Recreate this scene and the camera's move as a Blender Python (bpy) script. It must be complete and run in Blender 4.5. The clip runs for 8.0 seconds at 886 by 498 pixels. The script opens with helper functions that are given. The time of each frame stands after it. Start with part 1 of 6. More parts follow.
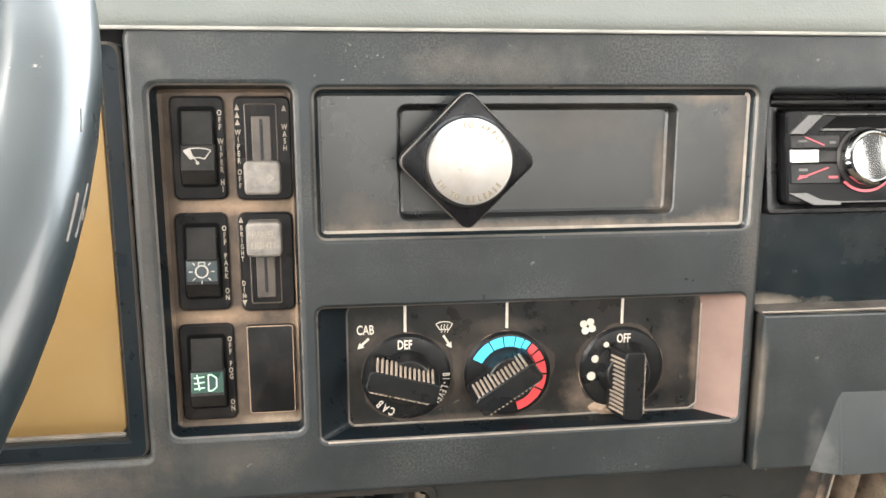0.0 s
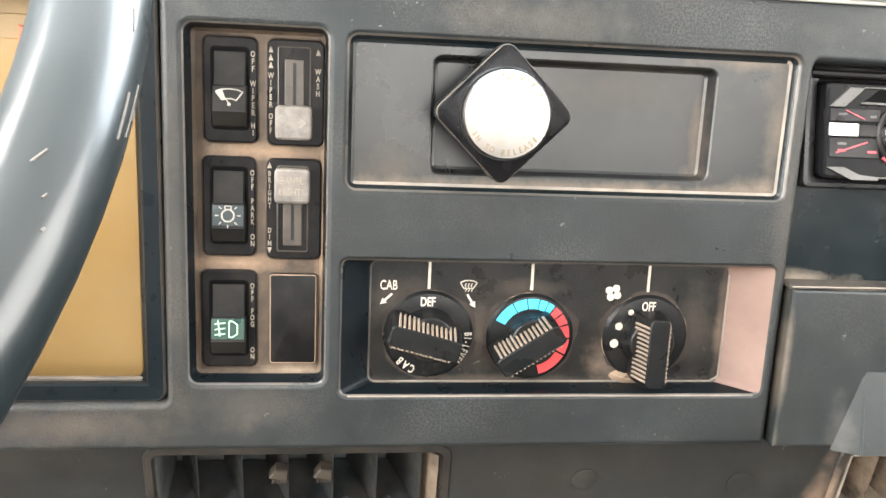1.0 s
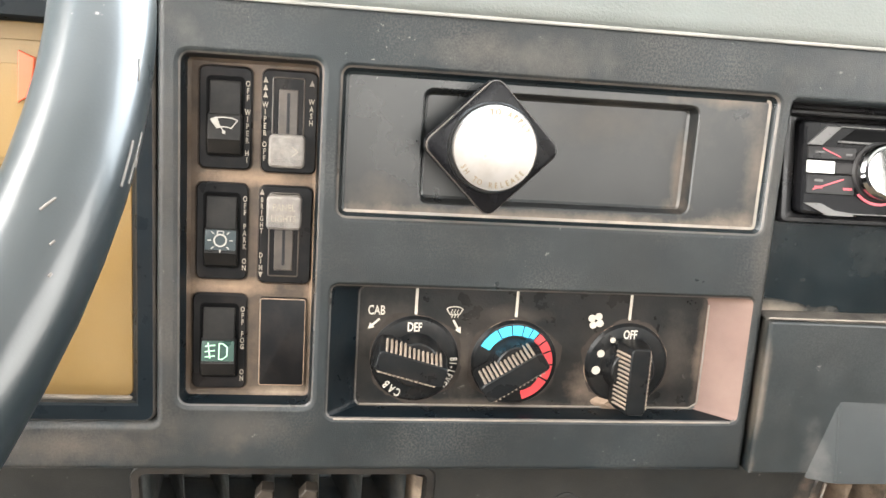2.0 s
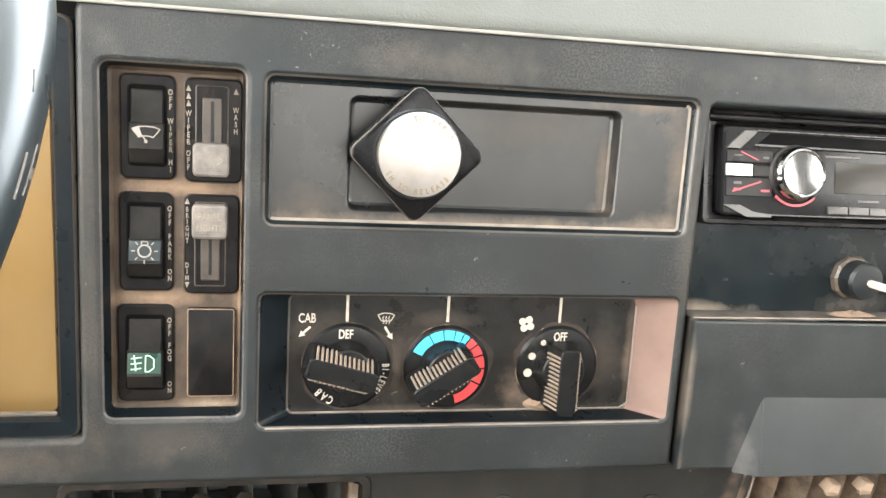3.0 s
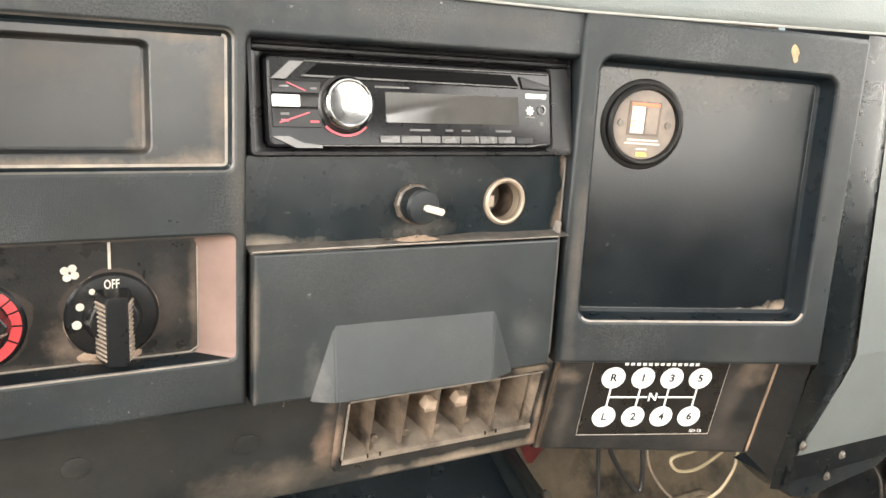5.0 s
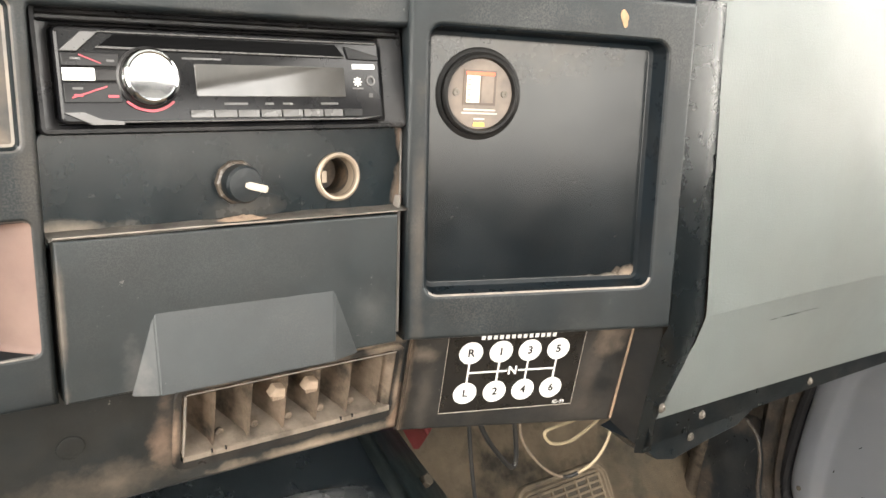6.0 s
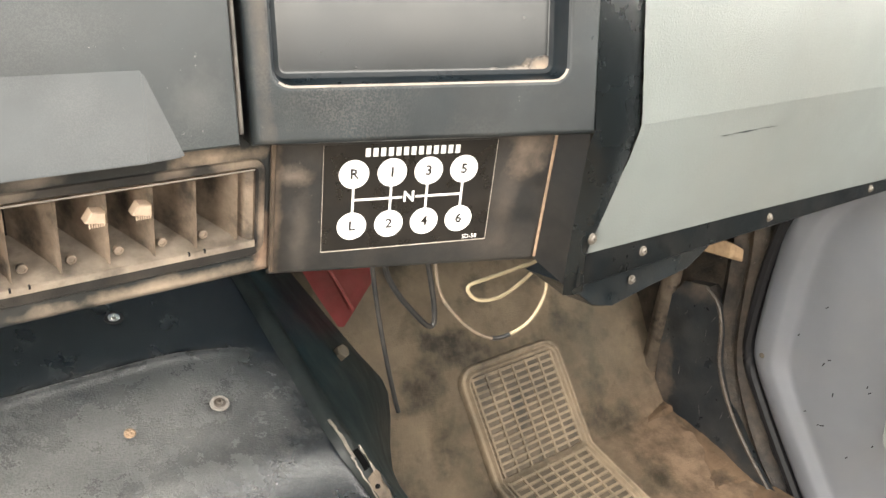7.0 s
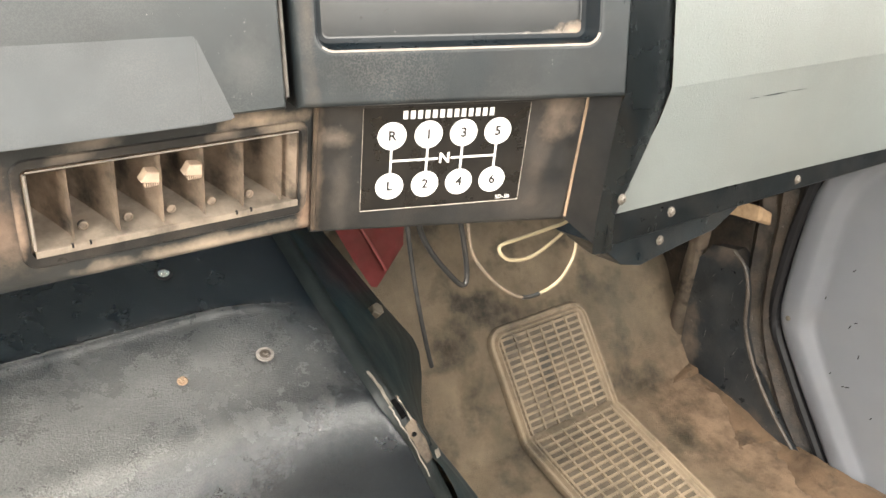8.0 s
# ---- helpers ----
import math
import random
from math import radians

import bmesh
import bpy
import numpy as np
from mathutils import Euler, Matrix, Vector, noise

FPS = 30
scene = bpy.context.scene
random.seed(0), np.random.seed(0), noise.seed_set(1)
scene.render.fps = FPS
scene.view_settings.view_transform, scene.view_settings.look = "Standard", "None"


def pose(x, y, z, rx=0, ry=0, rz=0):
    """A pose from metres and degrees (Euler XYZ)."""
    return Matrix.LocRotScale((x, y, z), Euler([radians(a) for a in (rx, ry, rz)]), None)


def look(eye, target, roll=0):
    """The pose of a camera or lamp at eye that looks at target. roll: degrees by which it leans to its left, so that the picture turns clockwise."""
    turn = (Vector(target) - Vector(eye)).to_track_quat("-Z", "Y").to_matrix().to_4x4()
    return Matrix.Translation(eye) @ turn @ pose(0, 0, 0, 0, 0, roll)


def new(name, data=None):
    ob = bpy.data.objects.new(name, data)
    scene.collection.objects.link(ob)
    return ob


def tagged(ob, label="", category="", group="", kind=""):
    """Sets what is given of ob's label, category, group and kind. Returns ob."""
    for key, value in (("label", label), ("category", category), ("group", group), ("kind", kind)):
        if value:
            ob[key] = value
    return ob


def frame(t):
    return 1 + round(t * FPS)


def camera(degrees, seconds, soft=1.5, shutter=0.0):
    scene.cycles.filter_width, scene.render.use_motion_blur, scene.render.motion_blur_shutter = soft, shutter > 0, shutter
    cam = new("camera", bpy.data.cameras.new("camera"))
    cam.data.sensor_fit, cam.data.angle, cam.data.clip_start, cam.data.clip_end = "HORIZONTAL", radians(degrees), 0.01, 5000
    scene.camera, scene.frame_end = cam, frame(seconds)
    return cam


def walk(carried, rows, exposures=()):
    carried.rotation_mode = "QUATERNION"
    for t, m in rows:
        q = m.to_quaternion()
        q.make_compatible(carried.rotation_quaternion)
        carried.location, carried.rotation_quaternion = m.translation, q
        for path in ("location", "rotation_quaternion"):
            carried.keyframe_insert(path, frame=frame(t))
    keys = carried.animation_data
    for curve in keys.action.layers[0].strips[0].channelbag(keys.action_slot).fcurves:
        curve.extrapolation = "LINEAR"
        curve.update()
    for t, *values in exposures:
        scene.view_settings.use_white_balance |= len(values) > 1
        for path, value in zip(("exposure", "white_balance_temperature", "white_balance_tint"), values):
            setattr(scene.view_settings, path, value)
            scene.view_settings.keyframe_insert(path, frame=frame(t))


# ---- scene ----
cam = camera(57.8, 8.0)
PATH = [
    (0, (0.009, 0.088, 0.906), (0.264, 2.037, 0.536), -0.1),
    (0.5, (0.001, 0.091, 0.889), (0.24, 2.031, 0.461), 2.2),
    (1, (-0.002, 0.092, 0.89), (0.244, 2.035, 0.489), 2.6),
    (1.2, (0.001, 0.092, 0.9), (0.267, 2.036, 0.509), 3.2),
    (2.3, (-0.004, 0.083, 0.899), (0.273, 2.03, 0.535), 3.9),
    (2.5, (-0.004, 0.083, 0.898), (0.295, 2.028, 0.54), 3.6),
    (3, (0.008, 0.081, 0.901), (0.398, 2.011, 0.549), 3.4),
    (3.5, (0.03, 0.079, 0.9), (0.575, 1.972, 0.553), 3.2),
    (4, (0.06, 0.068, 0.9), (0.749, 1.909, 0.532), 3.0),
    (4.5, (0.086, 0.061, 0.894), (0.925, 1.831, 0.489), 3.1),
    (4.7, (0.095, 0.059, 0.895), (0.983, 1.801, 0.475), 3.2),
    (5.8, (0.142, 0.042, 0.888), (1.257, 1.65, 0.476), 1.7),
    (6, (0.154, 0.04, 0.882), (1.293, 1.627, 0.453), 1.4),
    (6.5, (0.216, 0.062, 0.822), (1.366, 1.598, 0.258), -0.2),
    (7, (0.254, 0.075, 0.787), (1.41, 1.585, 0.168), -0.6),
    (7.5, (0.254, 0.074, 0.783), (1.395, 1.586, 0.14), -0.9),
    (8, (0.237, 0.062, 0.789), (1.325, 1.589, 0.092), -1.1),
]
EXPOSURE = [(0.0, 0.10, 6400, 10), (0.5, 0.37, 6350, 10), (1.0, 0.34, 6350, 10), (2.5, 0.16, 6330, 10), (3.0, 0.14, 6380, 10), (4.0, 0.18, 6450, 10), (4.5, 0.2, 6500, 10), (6.0, 0.13, 6550, 10), (6.5, 0.54, 6600, 10), (7.0, 0.62, 6600, 10), (8.0, 0.74, 6620, 10)]
walk(cam, [(t, look(eye, target, roll)) for t, eye, target, roll in PATH], EXPOSURE)

# ---------------------------------------------------------------- light
world = bpy.data.worlds.new("world")
scene.world = world
world.use_nodes = True
wn = world.node_tree.nodes
sky = wn.new("ShaderNodeTexSky")
sky.sky_type = "NISHITA"
sky.sun_disc = False
sky.sun_elevation, sky.sun_rotation = radians(48), radians(200)
wn["Background"].inputs[1].default_value = 0.12
world.node_tree.links.new(sky.outputs[0], wn["Background"].inputs[0])

sun = new("sun", bpy.data.lights.new("sun", "SUN"))
sun.data.energy, sun.data.angle, sun.data.color = 2.5, radians(0.6), (1.0, 0.95, 0.88)
sun.matrix_world = look((0, 3, 5), (0.3, 0, 0))


WARM, COOL = (1.0, 0.95, 0.87), (0.90, 0.97, 1.0)


def window_light(name, at, target, w, h, power, colour=(0.93, 0.97, 1.0)):
    lamp = new(name, bpy.data.lights.new(name, "AREA"))
    lamp.data.shape, lamp.data.size, lamp.data.size_y = "RECTANGLE", w, h
    lamp.data.energy, lamp.data.color = power, colour
    lamp.matrix_world = look(at, target)
    return lamp


window_light("windscreen_daylight", (0.27, 0.60, 1.38), (0.27, -0.20, 0.85), 1.6, 0.6, 41, COOL)
window_light("driver_door_daylight", (-0.71, -0.12, 1.08), (0.40, 0.00, 0.80), 1.1, 1.05, 60, WARM)
window_light("passenger_window_daylight", (1.235, -0.06, 1.17), (0.20, -0.06, 1.17), 1.00, 0.78, 24, WARM)
# unseen rear lamp, added and sized to suit the reflections on the dash
window_light("rear_reflection_light", (0.53, -1.20, 1.09), (0.53, 0.3, 1.09), 1.31, 0.88, 28, WARM)


# ---------------------------------------------------------------- materials
def surface(name, colour, rough=0.5, metal=0.0, vary=0.25, scale=30.0, dust=0.0, dust_colour=(0.36, 0.24, 0.15), dust_scale=14.0,
            grain=900.0, bump=0.15, scuff=0.0, rough_vary=0.12, coat=0.0, specular=0.5, stain=0.0, stain_colour=(0.03, 0.03, 0.028), stain_scale=6.0, relief=0.0009, speck=0.0, speck_colour=(0.3, 0.28, 0.26), speck_scale=700.0, drift=None, patches=(), fine=0.0, rag=3.2):
    """A worn surface: broad shade changes, a film of dust in patches, fine moulded grain and small pale scuffs.
    patches: smears and deposits of dirt, a few with sheen or reflection put into their colour, each with its middle,
    reach, density and colour; they dull the gloss. fine: the size of grain in which they lie; rag: how uneven their
    edges are."""
    m = bpy.data.materials.new(name)
    m.use_nodes = True
    n, l = m.node_tree.nodes, m.node_tree.links
    p = n["Principled BSDF"]
    p.inputs["Metallic"].default_value = metal
    p.inputs["Specular IOR Level"].default_value = specular
    p.inputs["Coat Weight"].default_value = coat
    tc = n.new("ShaderNodeTexCoord")

    def noise_tex(s, detail=4.0, rough_=0.6):
        t = n.new("ShaderNodeTexNoise")
        t.inputs["Scale"].default_value, t.inputs["Detail"].default_value, t.inputs["Roughness"].default_value = s, detail, rough_
        l.new(tc.outputs["Object"], t.inputs["Vector"])
        return t.outputs["Fac"]

    def ramp(fac, a, b, va=0.0, vb=1.0):
        r = n.new("ShaderNodeMapRange")
        r.inputs[1].default_value, r.inputs[2].default_value, r.inputs[3].default_value, r.inputs[4].default_value = a, b, va, vb
        l.new(fac, r.inputs[0])
        return r.outputs[0]

    def mix(fac, a, b):
        x = n.new("ShaderNodeMix")
        x.data_type = "RGBA"
        if isinstance(fac, float):
            x.inputs[0].default_value = fac
        else:
            l.new(fac, x.inputs[0])
        for i, c in ((6, a), (7, b)):
            if isinstance(c, tuple):
                x.inputs[i].default_value = (*c, 1)
            else:
                l.new(c, x.inputs[i])
        return x.outputs[2]

    broad = noise_tex(scale)
    lo, hi = tuple(c * (1 - vary) for c in colour), tuple(min(1, c * (1 + vary)) for c in colour)
    col = mix(ramp(broad, 0.3, 0.7), lo, hi)
    if dust:
        d1 = ramp(noise_tex(dust_scale, 6.0, 0.65), 0.50 - 0.35 * dust, 0.95 - 0.25 * dust, 0.0, min(1.0, 0.35 + 0.65 * dust))
        col = mix(d1, col, dust_colour)
    if stain:
        col = mix(ramp(noise_tex(stain_scale, 5.0, 0.6), 0.52, 0.70, 0.0, stain), col, stain_colour)
    if speck:
        k1 = ramp(noise_tex(speck_scale, 1.0, 0.5), 0.40, 0.62, 0.0, speck)
        k2 = ramp(noise_tex(dust_scale * 1.7, 5.0, 0.6), 0.45, 0.66)
        km = n.new("ShaderNodeMath")
        km.operation = "MULTIPLY"
        l.new(k1, km.inputs[0])
        l.new(k2, km.inputs[1])
        col = mix(km.outputs[0], col, speck_colour)
    if drift:
        geo = n.new("ShaderNodeNewGeometry")
        sep = n.new("ShaderNodeSeparateXYZ")
        l.new(geo.outputs["Position"], sep.inputs[0])

        def add(a, f, k):
            q = n.new("ShaderNodeMath")
            q.operation = "MULTIPLY_ADD"
            l.new(f, q.inputs[0])
            q.inputs[1].default_value = k
            l.new(a, q.inputs[2])
            return q.outputs[0]

        wob = noise_tex(11.0, 6.0, 0.65)
        dx = ramp(add(sep.outputs[0], wob, 0.16), 1.055, 1.165)
        dy = ramp(add(sep.outputs[1], wob, 0.06), 0.80, 0.725)
        dm = n.new("ShaderNodeMath")
        dm.operation = "MULTIPLY"
        l.new(dx, dm.inputs[0])
        l.new(dy, dm.inputs[1])
        col = mix(dm.outputs[0], col, mix(ramp(noise_tex(26.0, 6.0, 0.65), 0.38, 0.66), drift, tuple(c * 0.35 for c in drift)))
    dull = None
    if patches:
        spot = n.new("ShaderNodeNewGeometry").outputs["Position"]
        ragged = noise_tex(42.0, 7.0, 0.68)
        for middle, reach, density, tint in patches:
            near = spot
            for op, value in (("SUBTRACT", middle), ("DIVIDE", reach)):
                q = n.new("ShaderNodeVectorMath")
                q.operation = op
                l.new(near, q.inputs[0])
                q.inputs[1].default_value = value
                near = q.outputs[0]
            q = n.new("ShaderNodeVectorMath")
            q.operation = "LENGTH"
            l.new(near, q.inputs[0])
            far = n.new("ShaderNodeMath")
            far.operation = "MULTIPLY_ADD"
            l.new(ragged, far.inputs[0])
            far.inputs[1].default_value = rag
            l.new(q.outputs["Value"], far.inputs[2])
            k = ramp(far.outputs[0], 0.5 * rag - 0.35, 0.5 * rag + 1.15, density, 0.0)
            if fine:
                q = n.new("ShaderNodeMath")
                q.operation = "MULTIPLY"
                l.new(k, q.inputs[0])
                l.new(ramp(noise_tex(fine, 3.0, 0.55), 0.40, 0.62, 0.62, 1.0), q.inputs[1])
                k = q.outputs[0]
            col = mix(k, col, tint)
            if dull is None:
                dull = k
            else:
                q = n.new("ShaderNodeMath")
                q.operation = "MAXIMUM"
                l.new(dull, q.inputs[0])
                l.new(k, q.inputs[1])
                dull = q.outputs[0]
    if scuff:
        s1 = ramp(noise_tex(260.0, 5.0, 0.7), 0.66, 0.72, 0.0, scuff)
        s2 = ramp(noise_tex(18.0, 2.0), 0.5, 0.62)
        mul = n.new("ShaderNodeMath")
        mul.operation = "MULTIPLY"
        l.new(s1, mul.inputs[0])
        l.new(s2, mul.inputs[1])
        col = mix(mul.outputs[0], col, (0.42, 0.38, 0.34))
    l.new(col, p.inputs["Base Color"])
    sheen = ramp(noise_tex(scale * 2.3), 0.3, 0.7, max(0.03, rough - rough_vary), min(1.0, rough + rough_vary))
    if dull is not None:
        q = n.new("ShaderNodeMath")
        q.operation, q.use_clamp = "MULTIPLY_ADD", True
        l.new(dull, q.inputs[0])
        q.inputs[1].default_value = 0.35
        l.new(sheen, q.inputs[2])
        sheen = q.outputs[0]
    l.new(sheen, p.inputs["Roughness"])
    if bump:
        b = n.new("ShaderNodeBump")
        b.inputs["Strength"].default_value, b.inputs["Distance"].default_value = bump, relief
        l.new(noise_tex(grain, 3.0, 0.55), b.inputs["Height"])
        l.new(b.outputs[0], p.inputs["Normal"])
    return m


M = {
    "fascia": surface("black_moulded_plastic", (0.0074, 0.0112, 0.0134), 0.36, vary=0.45, scale=18, dust=0.28, dust_scale=11, dust_colour=(0.040, 0.040, 0.037), grain=1900, bump=0.36, scuff=0.5, specular=0.40, rough_vary=0.09, speck=0.25, speck_colour=(0.11, 0.10, 0.09), speck_scale=900.0,
                      # first patch, above the knob: dust with the glare put into its colour
                      patches=[((0.080, 0.46, 0.921), (0.060, 0.03, 0.010), 0.55, (0.105, 0.094, 0.080)), ((-0.070, 0.46, 0.921), (0.009, 0.03, 0.008), 0.6, (0.085, 0.080, 0.072)),
                               ((-0.0785, 0.46, 0.830), (0.006, 0.03, 0.100), 0.35, (0.09, 0.07, 0.053)), ((-0.050, 0.46, 0.735), (0.050, 0.03, 0.012), 0.40, (0.075, 0.062, 0.050)),
                               ((-0.120, 0.46, 0.7255), (0.060, 0.03, 0.010), 0.55, (0.105, 0.083, 0.064)), ((0.214, 0.46, 0.850), (0.005, 0.03, 0.060), 0.35, (0.085, 0.070, 0.056)),
                               ((0.433, 0.455, 0.780), (0.005, 0.03, 0.080), 0.45, (0.11, 0.086, 0.066)), ((0.330, 0.46, 0.925), (0.120, 0.03, 0.008), 0.30, (0.085, 0.075, 0.064))]),
    "fascia_smooth": surface("smooth_black_plastic", (0.0062, 0.0098, 0.0116), 0.22, dust=0.16, dust_scale=8, dust_colour=(0.026, 0.025, 0.023), grain=2200, bump=0.04, scuff=0.25, specular=0.36, rough_vary=0.05,
                             patches=[((0.320, 0.468, 0.8035), (0.022, 0.02, 0.008), 0.35, (0.14, 0.116, 0.093)), ((0.426, 0.468, 0.806), (0.005, 0.02, 0.018), 0.85, (0.27, 0.19, 0.135)), ((0.4255, 0.468, 0.8440), (0.0035, 0.02, 0.012), 0.9, (0.27, 0.19, 0.14)),
                                      ((0.230, 0.468, 0.801), (0.030, 0.02, 0.004), 0.7, (0.22, 0.18, 0.14)), ((0.330, 0.468, 0.835), (0.060, 0.02, 0.014), 0.2, (0.07, 0.065, 0.058))]),
    "tray": surface("smeared_tray_plastic", (0.0085, 0.0102, 0.0112), 0.30, vary=0.3, scale=10, dust=0.26, dust_scale=11, dust_colour=(0.042, 0.039, 0.035), grain=2200, bump=0.04, scuff=0.35, specular=0.5, rough_vary=0.04, stain=0.3, stain_colour=(0.008, 0.008, 0.008), stain_scale=14.0,
                    patches=[((0.206, 0.466, 0.876), (0.008, 0.03, 0.036), 0.6, (0.15, 0.118, 0.090)), ((0.202, 0.466, 0.8470), (0.013, 0.03, 0.006), 0.5, (0.18, 0.140, 0.106)),
                             ((0.100, 0.466, 0.8445), (0.120, 0.03, 0.0035), 0.75, (0.20, 0.155, 0.115)), ((0.125, 0.474, 0.893), (0.055, 0.03, 0.014), 0.45, (0.085, 0.073, 0.060)),
                             ((0.1690, 0.474, 0.872), (0.0032, 0.03, 0.030), 0.6, (0.15, 0.115, 0.088)), ((0.166, 0.474, 0.8525), (0.008, 0.03, 0.0045), 0.7, (0.18, 0.138, 0.104)),
                             ((0.185, 0.466, 0.907), (0.030, 0.03, 0.004), 0.6, (0.17, 0.130, 0.097)), ((0.018, 0.466, 0.850), (0.016, 0.03, 0.010), 0.4, (0.10, 0.080, 0.062))]),
    "bin": surface("dark_bin_plastic", (0.0042, 0.0064, 0.0080), 0.21, vary=0.3, scale=10, dust=0.10, dust_scale=11, dust_colour=(0.024, 0.022, 0.019), grain=2200, bump=0.02, scuff=0.35, specular=0.55, rough_vary=0.05,
                   patches=[((0.600, 0.420, 0.742), (0.012, 0.03, 0.006), 0.9, (0.36, 0.27, 0.195)), ((0.575, 0.428, 0.7385), (0.035, 0.03, 0.0035), 0.8, (0.27, 0.225, 0.175)), ((0.606, 0.420, 0.790), (0.003, 0.03, 0.040), 0.45, (0.13, 0.105, 0.085)),
                            # patch along the top: dust film with a reflection put into its colour
                            ((0.510, 0.450, 0.905), (0.090, 0.04, 0.030), 0.5, (0.105, 0.088, 0.070))]),
    "under": surface("brown_filmed_plastic", (0.0105, 0.0130, 0.0140), 0.42, dust=0.34, dust_scale=9, dust_colour=(0.056, 0.050, 0.043), grain=1300, bump=0.3, scuff=0.5, specular=0.4,
                     patches=[((0.420, 0.492, 0.7010), (0.026, 0.03, 0.006), 0.9, (0.36, 0.275, 0.20)), ((0.325, 0.492, 0.7010), (0.014, 0.03, 0.005), 0.6, (0.24, 0.19, 0.145)), ((0.380, 0.50, 0.6290), (0.090, 0.03, 0.005), 0.8, (0.30, 0.235, 0.172)),
                              ((0.446, 0.50, 0.640), (0.006, 0.03, 0.022), 0.85, (0.34, 0.22, 0.15)), ((0.2790, 0.495, 0.665), (0.008, 0.03, 0.030), 0.55, (0.30, 0.20, 0.14)), ((0.250, 0.50, 0.640), (0.06, 0.03, 0.014), 0.5, (0.17, 0.135, 0.10))]),
    # fascia plastic made darker: the shade inside recesses is in this colour
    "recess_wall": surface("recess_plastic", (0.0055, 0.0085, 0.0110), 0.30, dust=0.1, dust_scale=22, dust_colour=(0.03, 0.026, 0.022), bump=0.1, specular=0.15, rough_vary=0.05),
    "dusty": surface("dust_filled_edge", (0.085, 0.065, 0.05), 0.7, dust=0.75, dust_scale=45, dust_colour=(0.42, 0.28, 0.18), grain=1200, bump=0.35),
    "dust_plate": surface("dusty_switch_plate", (0.040, 0.031, 0.024), 0.55, dust=0.45, dust_scale=55, dust_colour=(0.145, 0.099, 0.066), bump=0.2, specular=0.3,
                          patches=[((-0.040, 0.472, 0.856), (0.030, 0.03, 0.004), 0.7, (0.30, 0.205, 0.135)), ((-0.052, 0.472, 0.803), (0.024, 0.03, 0.004), 0.75, (0.28, 0.19, 0.125)), ((-0.012, 0.472, 0.830), (0.003, 0.03, 0.060), 0.6, (0.27, 0.185, 0.122)), ((-0.022, 0.472, 0.750), (0.016, 0.03, 0.003), 0.7, (0.34, 0.26, 0.19))]),
    "ledge_dust": surface("grey_ledge_dust", (0.070, 0.066, 0.061), 0.55, vary=0.5, scale=60, dust=0.5, dust_scale=50, dust_colour=(0.27, 0.232, 0.195), grain=900, bump=0.3),
    "strip_pale": surface("pale_edge_strip", (0.26, 0.26, 0.245), 0.42, vary=0.35, scale=40, dust=0.3, dust_scale=40, dust_colour=(0.22, 0.18, 0.145), bump=0.1),
    "cheek": surface("satin_black_plastic", (0.0090, 0.0130, 0.0150), 0.27, vary=0.3, scale=16, dust=0.2, dust_scale=12, dust_colour=(0.036, 0.036, 0.035), grain=1500, bump=0.15, specular=0.8, rough_vary=0.05),
    "rocker": surface("satin_rocker_black", (0.0085, 0.0082, 0.0080), 0.42, dust=0.18, dust_scale=60, dust_colour=(0.034, 0.029, 0.025), bump=0.1, specular=0.18),
    "skirt_bolt": surface("dusty_dark_bolt", (0.10, 0.088, 0.068), 0.55, metal=0.3, dust=0.5, dust_scale=120, dust_colour=(0.16, 0.125, 0.09), bump=0.2),
    "sill": surface("tan_dust_sill", (0.28, 0.235, 0.19), 0.75, vary=0.4, scale=60, dust=0.6, dust_scale=40, dust_colour=(0.60, 0.49, 0.385), bump=0.3, stain=0.6, stain_colour=(0.08, 0.068, 0.056), stain_scale=44.0),
    "tab": surface("pale_dusty_tab", (0.40, 0.30, 0.22), 0.7, vary=0.2, scale=120, bump=0.2),
    "pale_edge": surface("worn_pale_edge", (0.15, 0.138, 0.125), 0.5, vary=0.4, scale=60, dust=0.5, dust_scale=55, dust_colour=(0.36, 0.28, 0.21), bump=0.2),
    "fascia_dusty": surface("dust_filmed_plastic", (0.0085, 0.0128, 0.0145), 0.36, dust=0.22, dust_scale=6, dust_colour=(0.036, 0.038, 0.037), grain=2600, bump=0.16, scuff=0.5, specular=0.6, rough_vary=0.06, speck=0.3, speck_colour=(0.07, 0.068, 0.064), speck_scale=1600.0,
                            # first patch pales the lip's left facet: dust with reflected light put in
                            patches=[((0.2560, 0.450, 0.7180), (0.007, 0.012, 0.022), 0.45, (0.15, 0.135, 0.125)), ((0.395, 0.455, 0.740), (0.014, 0.02, 0.016), 0.3, (0.10, 0.095, 0.088)), ((0.222, 0.455, 0.755), (0.0025, 0.02, 0.045), 0.6, (0.16, 0.125, 0.095))]),
    "fascia_tan": surface("tan_smeared_plastic", (0.014, 0.0148, 0.0152), 0.40, dust=0.26, dust_scale=20, dust_colour=(0.085, 0.070, 0.057), grain=1300, bump=0.3, scuff=0.3, specular=0.45,
                          patches=[((0.4640, 0.492, 0.6830), (0.012, 0.03, 0.006), 0.6, (0.19, 0.150, 0.115)), ((0.469, 0.495, 0.645), (0.006, 0.03, 0.026), 0.35, (0.12, 0.100, 0.082)),
                                   ((0.610, 0.450, 0.690), (0.014, 0.03, 0.018), 0.75, (0.20, 0.150, 0.110)), ((0.600, 0.455, 0.650), (0.008, 0.03, 0.030), 0.35, (0.13, 0.100, 0.078)), ((0.455, 0.497, 0.660), (0.003, 0.03, 0.045), 0.7, (0.22, 0.160, 0.115))]),
